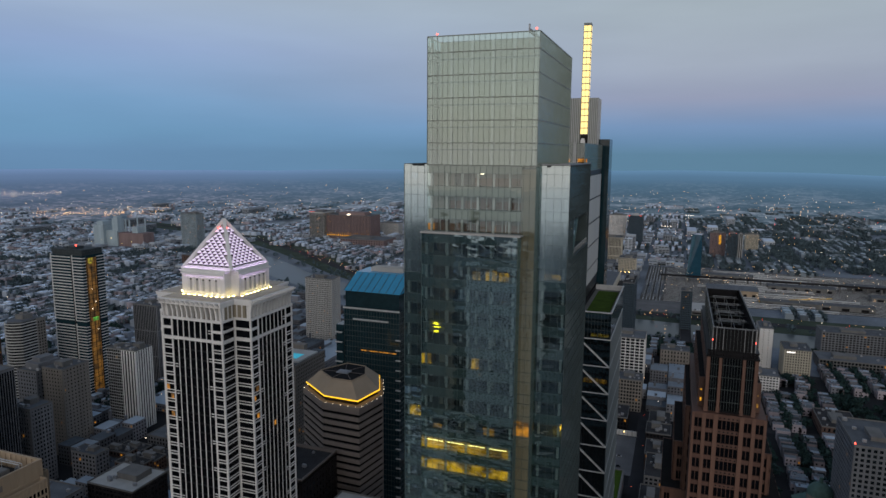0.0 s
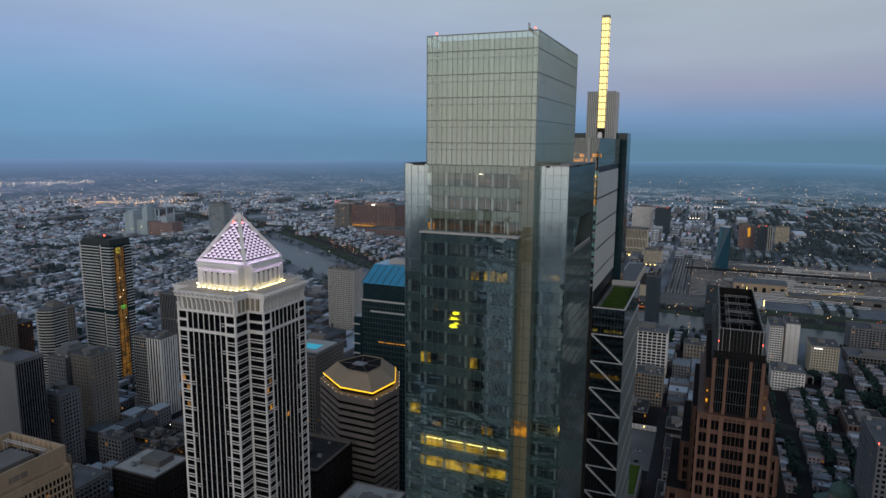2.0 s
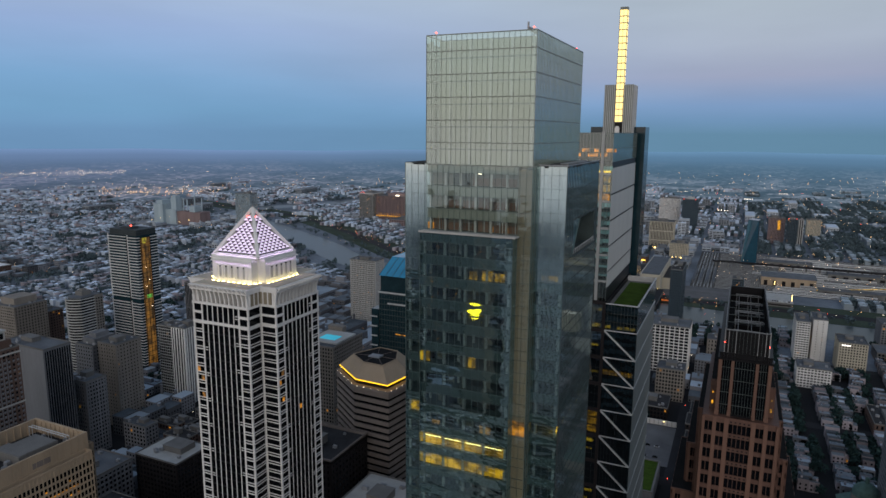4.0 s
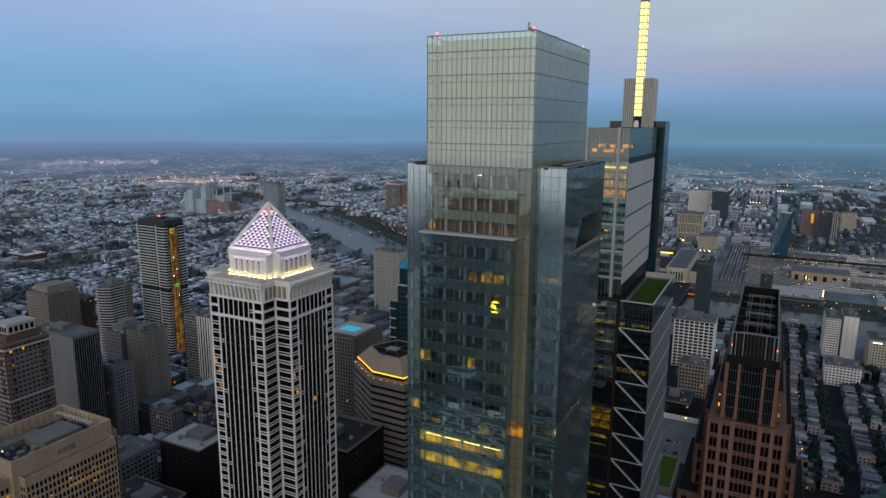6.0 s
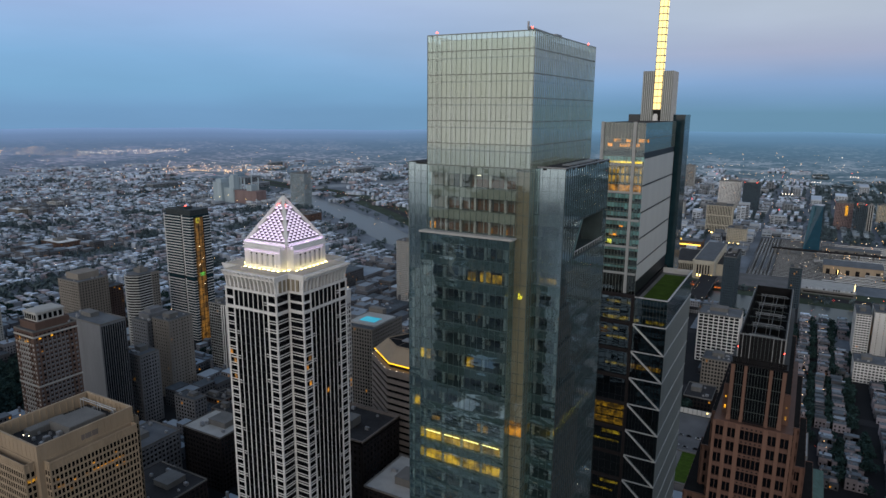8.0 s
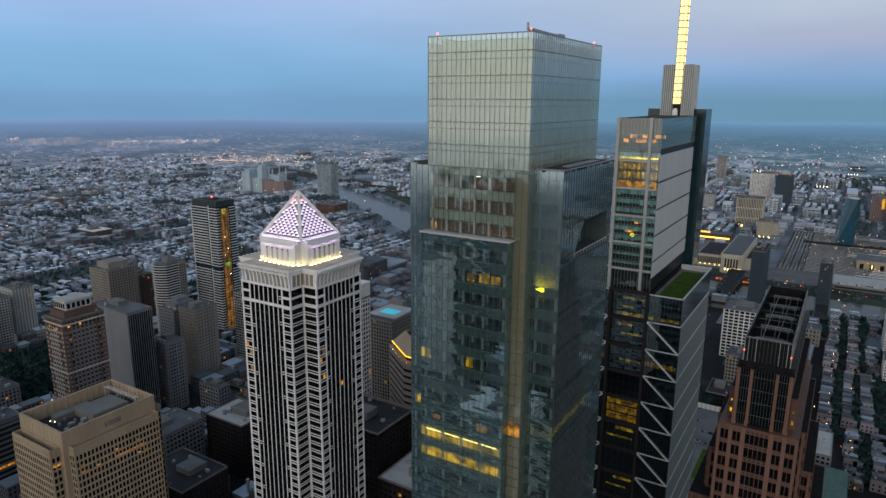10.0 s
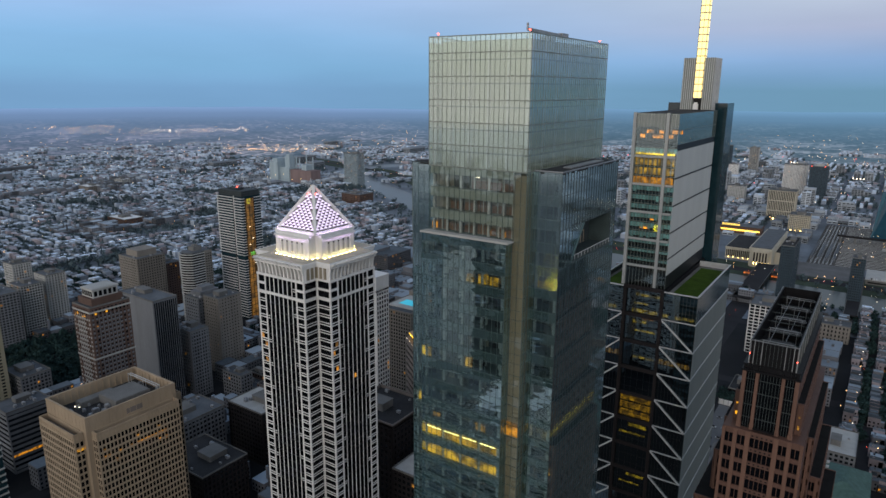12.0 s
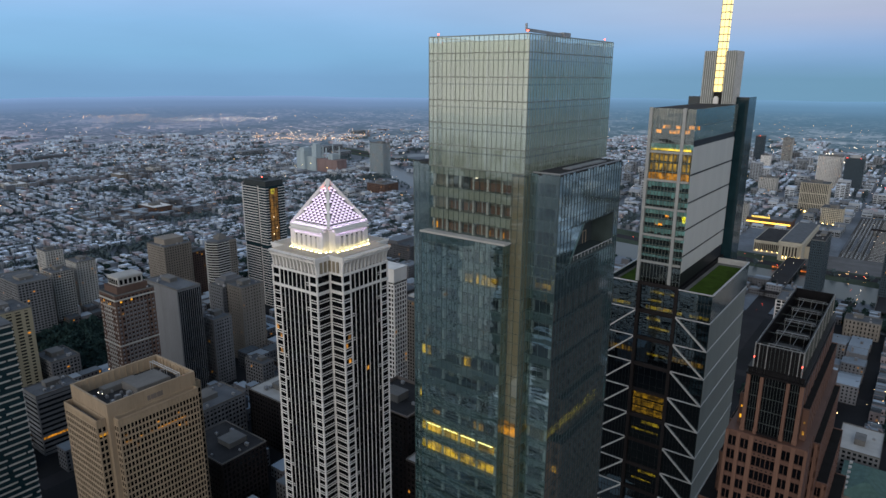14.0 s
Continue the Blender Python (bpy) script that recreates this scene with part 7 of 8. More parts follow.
# ---- domed church ----
ch = thing("domed_church", "brown stone church with a green copper dome", "church", (110, 502, -8))
KEEP_OUT.append((80, 135, 470, 545))
COPPER = mat("green_copper", (0.085, 0.15, 0.135), 0.7, vary=0.3, scale=0.3, fine=2)
part("nave", Geo().box(-14, 14, -20, 40, 0, 16), TAN, ch)
part("nave_roof", Geo().poly((-15, -20, 16), (0, -20, 23), (0, 40, 23), (-15, 40, 16)).poly((15, -20, 16), (15, 40, 16), (0, 40, 23), (0, -20, 23)).poly((-15, -20, 16), (15, -20, 16), (0, -20, 23)), COPPER, ch)
octo = [(9 * math.cos(math.pi * k / 8), 18 + 9 * math.sin(math.pi * k / 8)) for k in range(16)]
part("drum", Geo().prism(octo, 20, 31), TAN, ch)
g = Geo()
for k in range(6):
    a0, a1 = math.pi / 2 * k / 6, math.pi / 2 * (k + 1) / 6
    lo = [((x) * math.cos(a0), 18 + (y - 18) * math.cos(a0)) for x, y in octo]
    hi = [((x) * math.cos(a1) + 0.0, 18 + (y - 18) * math.cos(a1)) for x, y in octo]
    g.prism(lo, 31 + 9 * math.sin(a0), 31 + 9 * math.sin(a1), top=hi)
part("dome", g, COPPER, ch, "green copper dome")
part("lantern", Geo().prism([(1.4 * math.cos(math.pi * k / 4), 18 + 1.4 * math.sin(math.pi * k / 4)) for k in range(8)], 39.5, 44), COPPER, ch)
for i in range(6):
    part("window", Geo().box(-14.2, -13.9, -15 + 8 * i, -12 + 8 * i, 5, 12).box(13.9, 14.2, -15 + 8 * i, -12 + 8 * i, 5, 12), WINDOW, ch)

# ---- cathedral hall with hipped copper roofs, and a white-roofed hall beside it ----
ca = thing("cathedral_hall", "brown stone church hall under green copper hipped roofs", "church", (38, 515, 0))
KEEP_OUT.append((20, 56, 488, 542))
part("wall", Geo().box(-14, 16, -24, 24, 0, 17).box(-14.6, 16.6, -24.6, 24.6, 16.2, 17.2), TAN, ca)
part("roof", Geo().prism([(-15, -25), (17, -25), (17, 25), (-15, 25)], 17.2, 24, top=[(-1, -12), (3, -12), (3, 12), (-1, 12)]), COPPER, ca, "green copper roof")
part("roof_rib", Geo().beam((-1, -12, 24.1), (3, 12, 24.1), 0.4), COPPER, ca)
for i in range(6):
    part("dormer", Geo().box(-11.5, -9.5, -20 + 7.5 * i, -17 + 7.5 * i, 17.2, 20.4), PALE_WALL, ca)
    part("window", Geo().box(-14.2, -13.9, -20 + 7.5 * i, -17.6 + 7.5 * i, 4, 13), WINDOW, ca)
office("white_roof_hall", "low hall with a plain white roof beside the church", "hall", 16, 44, 546, 590, 22, GREY_STONE, 3.4, 3.8, 1.4, 1.6, 0.25, seed=71, lit=0, deck=PALE_WALL, units=2)

# ---- offices added east of the towers, placed and whitened for the mirroring glass ----
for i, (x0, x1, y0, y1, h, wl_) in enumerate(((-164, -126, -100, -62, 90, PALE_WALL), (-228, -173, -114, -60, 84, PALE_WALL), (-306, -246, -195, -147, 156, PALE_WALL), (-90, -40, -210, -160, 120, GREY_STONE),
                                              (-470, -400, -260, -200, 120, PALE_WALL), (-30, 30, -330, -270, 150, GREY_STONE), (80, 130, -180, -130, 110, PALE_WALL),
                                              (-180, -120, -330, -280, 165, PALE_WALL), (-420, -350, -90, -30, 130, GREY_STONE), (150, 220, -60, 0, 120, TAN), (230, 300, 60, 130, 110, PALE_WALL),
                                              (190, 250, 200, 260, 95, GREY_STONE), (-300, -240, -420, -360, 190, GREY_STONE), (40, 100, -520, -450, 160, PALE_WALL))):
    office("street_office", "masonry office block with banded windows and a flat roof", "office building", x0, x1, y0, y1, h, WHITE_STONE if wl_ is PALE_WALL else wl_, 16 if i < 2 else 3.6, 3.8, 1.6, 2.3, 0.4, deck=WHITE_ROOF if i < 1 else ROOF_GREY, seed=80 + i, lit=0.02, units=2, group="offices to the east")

# ---- clock tower to the east, mirrored in the glass ----
ck = thing("clock_tower", "stone clock tower with a yellow lit dial", "tower", (-216, -310, 0))
KEEP_OUT.append((-236, -196, -333, -288))
part("shaft", Geo().box(-11, 11, -11, 11, 0, 100).box(-12, 12, -12, 12, 98, 101), TAN, ck)
part("belfry", Geo().box(-9.5, 9.5, -9.5, 9.5, 101, 126).prism([(-9, -9), (9, -9), (9, 9), (-9, 9)], 126, 150, top=[(-2, -2), (2, -2), (2, 2), (-2, 2)]), TAN, ck)
disc = [(4.2 * math.cos(math.pi * k / 10), 4.2 * math.sin(math.pi * k / 10)) for k in range(20)]
part("dial", Geo().prism(disc, 0, 0.3), lamp("yellow_dial", (1.0, 0.8, 0.02), 4.0), ck, "yellow lit clock dial", at=Matrix.Translation((0, 12.2, 101.5)) @ Matrix.Rotation(-math.pi / 2, 4, "X"))

# ---- streets, bridges, rail yard ----
KEEP_OUT.append((-66, -16, 1258, 1664))
KEEP_OUT.append((-98, 26, 1150, 1264))
KEEP_OUT.append((-738, -594, 274, 408))  # the tree-filled square
KEEP_OUT.append((-126, -72, 560, 960))  # the open plaza beside the avenue
KEEP_OUT.append((-70, -20, 470, 690))  # the car park between the towers
tagged(new("pavement", Geo().box(-66, -26, 545, 626, -1, 0.2, skip="b").mesh("pavement", PAVING)), "worn grey car park between the towers", "car park", kind="structure")
lw = thing("boundary_wall", "low white rendered wall behind the car park", "wall", (-46, 628, 0))
part("wall", Geo().box(-21, 20, -0.4, 0.4, 0, 5.0), WHITE_STONE, lw)
for i in range(11):
    part("pier", Geo().box(-21 + 4.05 * i, -20.3 + 4.05 * i, -0.7, -0.4, 0, 5.4), PALE_WALL, lw)
part("wall_lamp", Geo().box(8.0, 8.8, -1.2, -0.7, 3.6, 4.4), WARM, lw, "warm lamp on the wall")
for x0, x1, y0, y1, h, wl_, words in ((-16, 4, 560, 592, 15, BRICK, "brown brick"), (-17, 5, 596, 622, 19, DARK_STONE, "dark masonry"), (-16, 4, 628, 668, 13, BRICK, "brown brick"), (-62, -36, 640, 676, 12, DARK_STONE, "dark masonry"),
                                      (-14, 4, 508, 552, 20, GREY_STONE, "grey stone"), (-16, 3, 456, 500, 17, BRICK, "brown brick")):
    office("street_block", words + " street building with a dark roof", "building", x0, x1, y0, y1, h, wl_, 3.2, 3.6, 1.3, 1.5, 0.3, seed=int(y0), lit=0.04, units=5, deck=ROOF_DARK, group="street buildings between the towers")
gr = thing("garden_roof_block", "low grey block with a concrete parapet and a grass roof", "office building", (-40, 500, 0))
part("wall", Geo().box(-10, 10, -26, 26, 0, 13), GREY_STONE, gr)
part("parapet", Geo().box(-10, -8.6, -26, 26, 13, 14.2).box(8.6, 10, -26, 26, 13, 14.2).box(-8.6, 8.6, -26, -24.6, 13, 14.2).box(-8.6, 8.6, 24.6, 26, 13, 14.2), CONCRETE, gr, "grey parapet")
part("lawn", Geo().box(-3, 8.5, -24.5, 24.5, 13, 13.4), GRASS, gr, "grass roof")
part("deck", Geo().box(-8.5, -3.1, -24.5, 24.5, 13, 13.3), CONCRETE, gr)
rc = random.Random(77)
for i in range(9):
    x, y = -60 + 7.5 * (i % 4) + rc.uniform(-1, 1), 558 + 19 * (i // 4) + rc.uniform(-3, 3)
    car = thing("car", "parked car on the worn grey car park", "car", (x, y, 0.2), "cars in the car park")
    part("body", Geo().box(-2.2, 2.2, -0.9, 0.9, 0.3, 0.85).box(-2.0, 2.0, -0.85, 0.85, 0.2, 0.3), (BLACK_METAL, STEEL, DUCT)[i % 3], car)
    part("cabin", Geo().prism([(-1.5, -0.8), (1.2, -0.8), (1.2, 0.8), (-1.5, 0.8)], 0.85, 1.45, top=[(-1.1, -0.65), (0.7, -0.65), (0.7, 0.65), (-1.1, 0.65)]), BLACK_GLASS, car)
    for wx in (-1.35, 1.35):
        part("axle_wheels", Geo().box(wx - 0.32, wx + 0.32, -0.92, 0.92, 0, 0.62), BLACK_METAL, car)
for nm, pts, half, z in (("road", [(-18, 120), (-18, 1010)], 9, 0.12), ("road", [(-108, 400), (-108, 1165)], 13, 0.14), ("road", [(-270, 120), (-270, 1060)], 10, 0.13),
                         ("road", [(48, 420), (48, 1000)], 7, 0.12), ("road", [(-440, 180), (-440, 1060)], 8, 0.13), ("road", [(-700, 690), (300, 690)], 7, 0.18), ("road", [(-700, 880), (300, 880)], 7, 0.18),
                         ("road", [(-800, 520), (300, 520)], 7, 0.18)):
    tagged(new(nm, ribbon(pts, half, z).mesh(nm, ROAD)), "grey asphalt city street", "road", kind="structure")


def bridge(x, y0, y1, half, z):
    ob = thing("river_bridge", "grey concrete road bridge over the river", "bridge", (x, (y0 + y1) / 2, 0))
    d = (y1 - y0) / 2
    part("deck", Geo().box(-half, half, -d, d, z - 1.6, z), ROAD, ob)
    part("railing", Geo().box(-half, -half + 0.5, -d, d, z, z + 1.2).box(half - 0.5, half, -d, d, z, z + 1.2), CONCRETE, ob)
    for i in range(5):
        y = -d + 2 * d * (i + 0.5) / 5
        part("pier", Geo().box(-half + 1, half - 1, y - 2, y + 2, 0, z - 1.6), CONCRETE, ob)
    return ob


for x, half in ((-108, 13), (-270, 11), (-440, 9), (20, 8)):
    bridge(x, 960, 1175, half, 9)
rr = random.Random(21)
for i in range(16):  # rail yard: platforms, trains and sheds lie along x
    y = 1262 + 24 * i
    x0 = rr.uniform(40, 120)
    tr = thing("train", "row of silver rail carriages on a siding", "train", (x0 + 100, y, 0), "trains in the yard")
    for k in range(rr.choice((4, 6, 8))):
        cx = -95 + 26.5 * k
        car = part("carriage", Geo().box(cx, cx + 25.5, -1.6, 1.6, 0.9, 4.3).prism([(cx, -1.5), (cx + 25.5, -1.5), (cx + 25.5, 1.5), (cx, 1.5)], 4.3, 4.8, top=[(cx, -0.8), (cx + 25.5, -0.8), (cx + 25.5, 0.8), (cx, 0.8)]), STEEL, tr)
        part("window_strip", Geo().box(cx + 1, cx + 24.5, -1.65, -1.6, 2.4, 3.4), WINDOW, car)
        part("bogie", Geo().box(cx + 2, cx + 5, -1.3, 1.3, 0, 0.9).box(cx + 20, cx + 23, -1.3, 1.3, 0, 0.9), BLACK_METAL, car)
for i, (x0, x1, y0, y1, h, mt) in enumerate(((150, 330, 1292, 1312, 9, ROOF_GREY), (60, 150, 1335, 1390, 16, BEIGE), (350, 520, 1400, 1424, 8, ROOF_GREY), (180, 300, 1450, 1476, 9, ROOF_GREY), (330, 560, 1500, 1524, 10, CONCRETE), (60, 160, 1540, 1570, 9, ROOF_GREY))):
    sh = thing("rail_shed", "long low railway shed with a shallow roof", "shed", ((x0 + x1) / 2, (y0 + y1) / 2, 0), "sheds in the yard")
    w, d = (x1 - x0) / 2, (y1 - y0) / 2
    part("wall", Geo().box(-w, w, -d, d, 0, h), CONCRETE if mt is not BEIGE else BEIGE, sh)
    part("roof", Geo().poly((-w - 1, -d - 1, h), (w + 1, -d - 1, h), (w + 1, 0, h + 3), (-w - 1, 0, h + 3)).poly((-w - 1, d + 1, h), (-w - 1, 0, h + 3), (w + 1, 0, h + 3), (w + 1, d + 1, h)).poly((-w - 1, -d - 1, h), (-w - 1, 0, h + 3), (-w - 1, d + 1, h)).poly((w + 1, -d - 1, h), (w + 1, d + 1, h), (w + 1, 0, h + 3)), ROOF_GREY, sh)
    for k in range(6):
        part("door", Geo().box(-w + (k + 0.3) * w / 3, -w + (k + 0.7) * w / 3, -d - 0.1, -d, 0.5, h * 0.6), BLACK_METAL, sh)
    if mt is BEIGE:
        part("lit_door", Geo().box(-w * 0.5, -w * 0.485, -d - 0.3, -d - 0.1, 2, 9).box(w * 0.9, w * 0.95, -d - 0.3, -d - 0.1, 2, 4), WARM, sh)
vi = thing("rail_viaduct", "dark steel rail viaduct over the yard", "viaduct", (300, 1480, 0))
part("deck", Geo().box(-330, 330, -5, 5, 11, 13.5), DARK_STONE, vi)
for i in range(28):
    part("pier", Geo().box(-325 + 24 * i, -322 + 24 * i, -3.5, 3.5, 0, 11), CONCRETE, vi)

# ---- west bank: plaza, track throat, parking deck and lit retaining wall ----
tagged(new("pavement", Geo().box(-98, 26, 1168, 1262, -1, 0.3, skip="b").mesh("pavement", PAVING)), "grey paved plaza before the station", "plaza", kind="structure")
tagged(new("ground_ballast", Geo().box(-20, 640, 1264, 1660, -1, 0.2, skip="b").box(-60, -20.2, 1264, 1660, -1, 0.22, skip="b").mesh("ground_ballast", BALLAST)), "brown-grey stone ballast of the rail yard", "rail yard", kind="structure")
rails = Geo()
for i in range(6):  # tracks into the station
    for d in (-0.75, 0.75):
        rails.box(-54 + 6 * i + d - 0.25, -54 + 6 * i + d + 0.25, 1266, 1655, 0.22, 0.45)
for i in range(34):  # tracks along the yard
    y = 1270 + 11.5 * i
    for d in (-0.75, 0.75):
        rails.box(-18, 636, y + d - 0.2, y + d + 0.2, 0.2, 0.42)
tagged(new("rail", rails.mesh("rail", STEEL)), "steel rails of the yard and station tracks", "rails", kind="stuff")
for i in range(4):
    pf = thing("platform", "long pale railway platform with a canopy", "platform", (-57 + 12 * i, 1380, 0), "platforms at the tracks")
    part("slab", Geo().box(-1.6, 1.6, -90, 90, 0.2, 1.2), PAVING, pf)
    part("canopy", Geo().box(-2.2, 2.2, -80, 40, 4.4, 4.8), ROOF_GREY, pf)
    for k in range(12):
        part("post", Geo().box(-0.15, 0.15, -78 + 10 * k, -77.7 + 10 * k, 1.2, 4.4), STEEL, pf)
pd = thing("parking_deck", "low concrete parking deck with parked cars on top", "garage", (66, 1202, 0))
KEEP_OUT.append((26, 106, 1166, 1240))
part("wall", Geo().box(-37, 37, -33, 33, 0, 7.2), CONCRETE, pd)
part("deck", Geo().box(-37.6, 37.6, -33.6, 33.6, 7.2, 8), PALE_WALL, pd, "pale roof deck")
# black strip on the wall stands for shade in the open storey
part("opening", Geo().box(-34, 34, -33.3, -33.0, 2.2, 4.4), BLACK_METAL, pd)
for k in range(20):
    part("car", Geo().box(-34 + 3.4 * k, -32 + 3.4 * k, -31, -26.6, 8, 8.9).box(-33.8 + 3.4 * k, -32.2 + 3.4 * k, -30, -27.4, 8.9, 9.5), rr.choice((STEEL, BLACK_METAL, DUCT)), pd)
part("light_mast", Geo().box(34.6, 35.0, -33.5, -33.1, 8, 24).box(32, 37, -34, -33, 24, 24.6), STEEL, pd)
part("mast_lamp", Geo().box(34.3, 35.1, -34.3, -34.0, 12, 22), WARM, pd, "bright lamp column")
rw = thing("retaining_wall", "orange-lit retaining wall along the river drive", "wall", (-108, 1122, 0))
part("wall", Geo().box(-26, -14, -2, 2, 0, 6).box(14, 26, -2, 2, 0, 6), BRICK, rw)
part("light_band", Geo().box(-26, -14, -2.3, -2.0, 2.4, 4.4).box(14, 26, -2.3, -2.0, 2.4, 4.4), lamp("orange_band", (1.0, 0.22, 0.03), 0.8, patchy=3.0), rw, "orange light band")
lh = thing("light_band_wall", "low wall with a row of yellow lamps by the tracks", "wall", (214, 1342, 0))
part("wall", Geo().beam((-66, -34, 4), (66, 36, 4), 1.2), CONCRETE, lh)
part("light_band", Geo().beam((-66, -35, 5), (66, 35, 5), 0.7), lamp("yellow_platform_light", (1.0, 0.62, 0.06), 1.0, patchy=6.0), lh, "yellow lamp row")

# ---- the low city: thousands of row houses, trees and lights, as stuff ----
def boxes_mesh(name, rows, mats):
    """Many boxes in one mesh. rows: x0 x1 y0 y1 z0 z1; walls take the first material, tops the second."""
    a = np.array(rows, dtype=float)
    n = len(a)
    x0, x1, y0, y1, z0, z1 = a.T
    v = np.stack([np.stack(c, 1) for c in ((x0, y0, z0), (x1, y0, z0), (x1, y1, z0), (x0, y1, z0), (x0, y0, z1), (x1, y0, z1), (x1, y1, z1), (x0, y1, z1))], 1).reshape(-1, 3)
    q = np.array([(0, 1, 5, 4), (1, 2, 6, 5), (2, 3, 7, 6), (3, 0, 4, 7), (4, 5, 6, 7)])
    f = (np.arange(n)[:, None, None] * 8 + q[None]).reshape(-1, 4)
    me = bpy.data.meshes.new(name)
    me.from_pydata(v.tolist(), [], f.tolist())
    for k in mats:
        me.materials.append(k)
    me.polygons.foreach_set("material_index", np.tile([0, 0, 0, 0, 1], n))
    me.update()
    return me


rnd = random.Random(11)
houses, halls, tree_spots, lamp_spots, CITY = [], [], [], [], []
RAIL = (-66, 640, 1235, 1660)


def azimuth_ok(x, y):
    r, a = math.hypot(x, y), math.degrees(math.atan2(-x, y))
    return 230 < r < 3600 and -17 < a < 76


def house_row(x0, x1, y0, y1, step, along_y, r, ground):
    """A terrace of attached houses with back wings, filling one strip."""
    h0, lo, hi = rnd.uniform(7.0, 10.5), (y0 if along_y else x0), (y1 if along_y else x1)
    u = lo
    while u < hi - step * 0.7:
        w = step * rnd.uniform(0.9, 1.15)
        if rnd.random() < 0.92:
            h = ground + h0 + rnd.choice((0, 0, 0.3, 0.8, 1.6, 3.2)) * rnd.uniform(0.5, 1)
            a, b = (x0, x1) if along_y else (y0, y1)
            a, b = a + rnd.uniform(0, 0.8), b - rnd.uniform(0, 0.3) * (b - a)
            houses.append((a, b, u, u + w, ground, h) if along_y else (u, u + w, a, b, ground, h))
            if r < 1300 and rnd.random() < 0.6:
                c = b + rnd.uniform(2, 4)
                houses.append((b, c, u, u + w * 0.55, ground, h - rnd.uniform(2, 4)) if along_y else (u, u + w * 0.55, b, c, ground, h - rnd.uniform(2, 4)))
        u += w


def city_block(x0, x1, y0, y1):
    cx, cy = (x0 + x1) / 2, (y0 + y1) / 2
    r = math.hypot(cx, cy)
    ground = max(0.0, far_height(r)) if r > 2650 else 0.0
    kind = rnd.random()
    central = -640 < cx < 30 and cy < 1020
    step = 5.4 if r < 1400 else (6.4 if r < 2200 else 9)
    leafy = cx > 40 and cy > 1660
    if r > 2500 and rnd.random() < (r - 2500) / 1300:
        return
    campus = cy > 1400 and -760 < cx < 60
    if campus and kind < 0.45 and r < 3000:
        for _ in range(3):
            a, c = rnd.uniform(x0, cx), rnd.uniform(y0, cy)
            h = ground + rnd.choice((9, 12, 15, 18, 24, 34, 48 if r < 2300 else 20)) * rnd.uniform(0.8, 1.2)
            e, f = a + rnd.uniform(14, 34), c + rnd.uniform(14, 40)
            halls.append((a, e, c, f, ground, h))
            halls.append((a + 2, a + 8, c + 3, c + 9, h, h + 3))
        tree_spots.extend((rnd.uniform(x0, x1), rnd.uniform(y0, y1)) for _ in range(14))
    elif central and kind < 0.72:
        nx, ny = rnd.choice((1, 2, 2)), rnd.choice((2, 3, 4))
        for i in range(nx):
            for j in range(ny):
                h = rnd.choice((8, 10, 12, 14, 18, 24)) * rnd.uniform(0.8, 1.2)
                a, b = x0 + (x1 - x0) * i / nx, x0 + (x1 - x0) * (i + 1) / nx - rnd.uniform(0.3, 3)
                c, d = y0 + (y1 - y0) * j / ny, y0 + (y1 - y0) * (j + 1) / ny - rnd.uniform(0.3, 3)
                if r < 720 and len(CITY) < 75:
                    wall_m, words = rnd.choice(((BRICK, "brown brick"), (TAN, "tan masonry"), (GREY_STONE, "grey stone"), (DARK_STONE, "dark masonry")))
                    CITY.append(office("city_block", words + " city building with a flat roof", "building", a, b, c, d, h, wall_m, rnd.uniform(2.6, 4), 3.5, rnd.uniform(1.0, 1.8), 1.5, 0.3, seed=rnd.randrange(9999),
                                       lit=0.03, units=5, group="city blocks", deck=rnd.choice((ROOF_GREY, ROOF_GREY, ROOF_DARK))))
                    continue
                halls.append((a, b, c, d, 0, h))
                if rnd.random() < 0.5:
                    halls.append((a + 2, a + (b - a) * rnd.uniform(0.4, 0.8), c + 2, c + (d - c) * rnd.uniform(0.4, 0.8), h, h + rnd.uniform(3, 9)))
                for _ in range(4):
                    u, w, q = rnd.uniform(a + 1, b - 4), rnd.uniform(c + 1, d - 4), rnd.uniform(1.2, 4)
                    halls.append((u, u + q, w, w + q * rnd.uniform(0.6, 1.2), h, h + rnd.uniform(0.8, 2.6)))
    elif kind < 0.018 and r > 700:
        halls.append((x0 + 2, x1 - 14, y0 + 3, y0 + (y1 - y0) * 0.55, ground, ground + rnd.uniform(7, 10)))
        for _ in range(3):
            u, w, q = rnd.uniform(x0 + 4, x1 - 26), rnd.uniform(y0 + 5, y0 + (y1 - y0) * 0.4), rnd.uniform(3, 8)
            halls.append((u, u + q, w, w + q, ground + 6, ground + 12))
    elif kind < 0.11:
        tree_spots.extend((rnd.uniform(x0, x1), rnd.uniform(y0, y1)) for _ in range(44 if r < 2200 else 26))
    elif kind < 0.135 and r > 600:
        halls.append((x0, x0 + (x1 - x0) * 0.5, y0, y1 - 5, ground, ground + rnd.uniform(14, 30)))
        tree_spots.extend((rnd.uniform(cx, x1), rnd.uniform(y0, y1)) for _ in range(8))
    else:
        along_y = rnd.random() < 0.6
        lo, hi = (x0, x1) if along_y else (y0, y1)
        u = lo
        while u < hi - 9:
            d = rnd.uniform(9.5, 13)
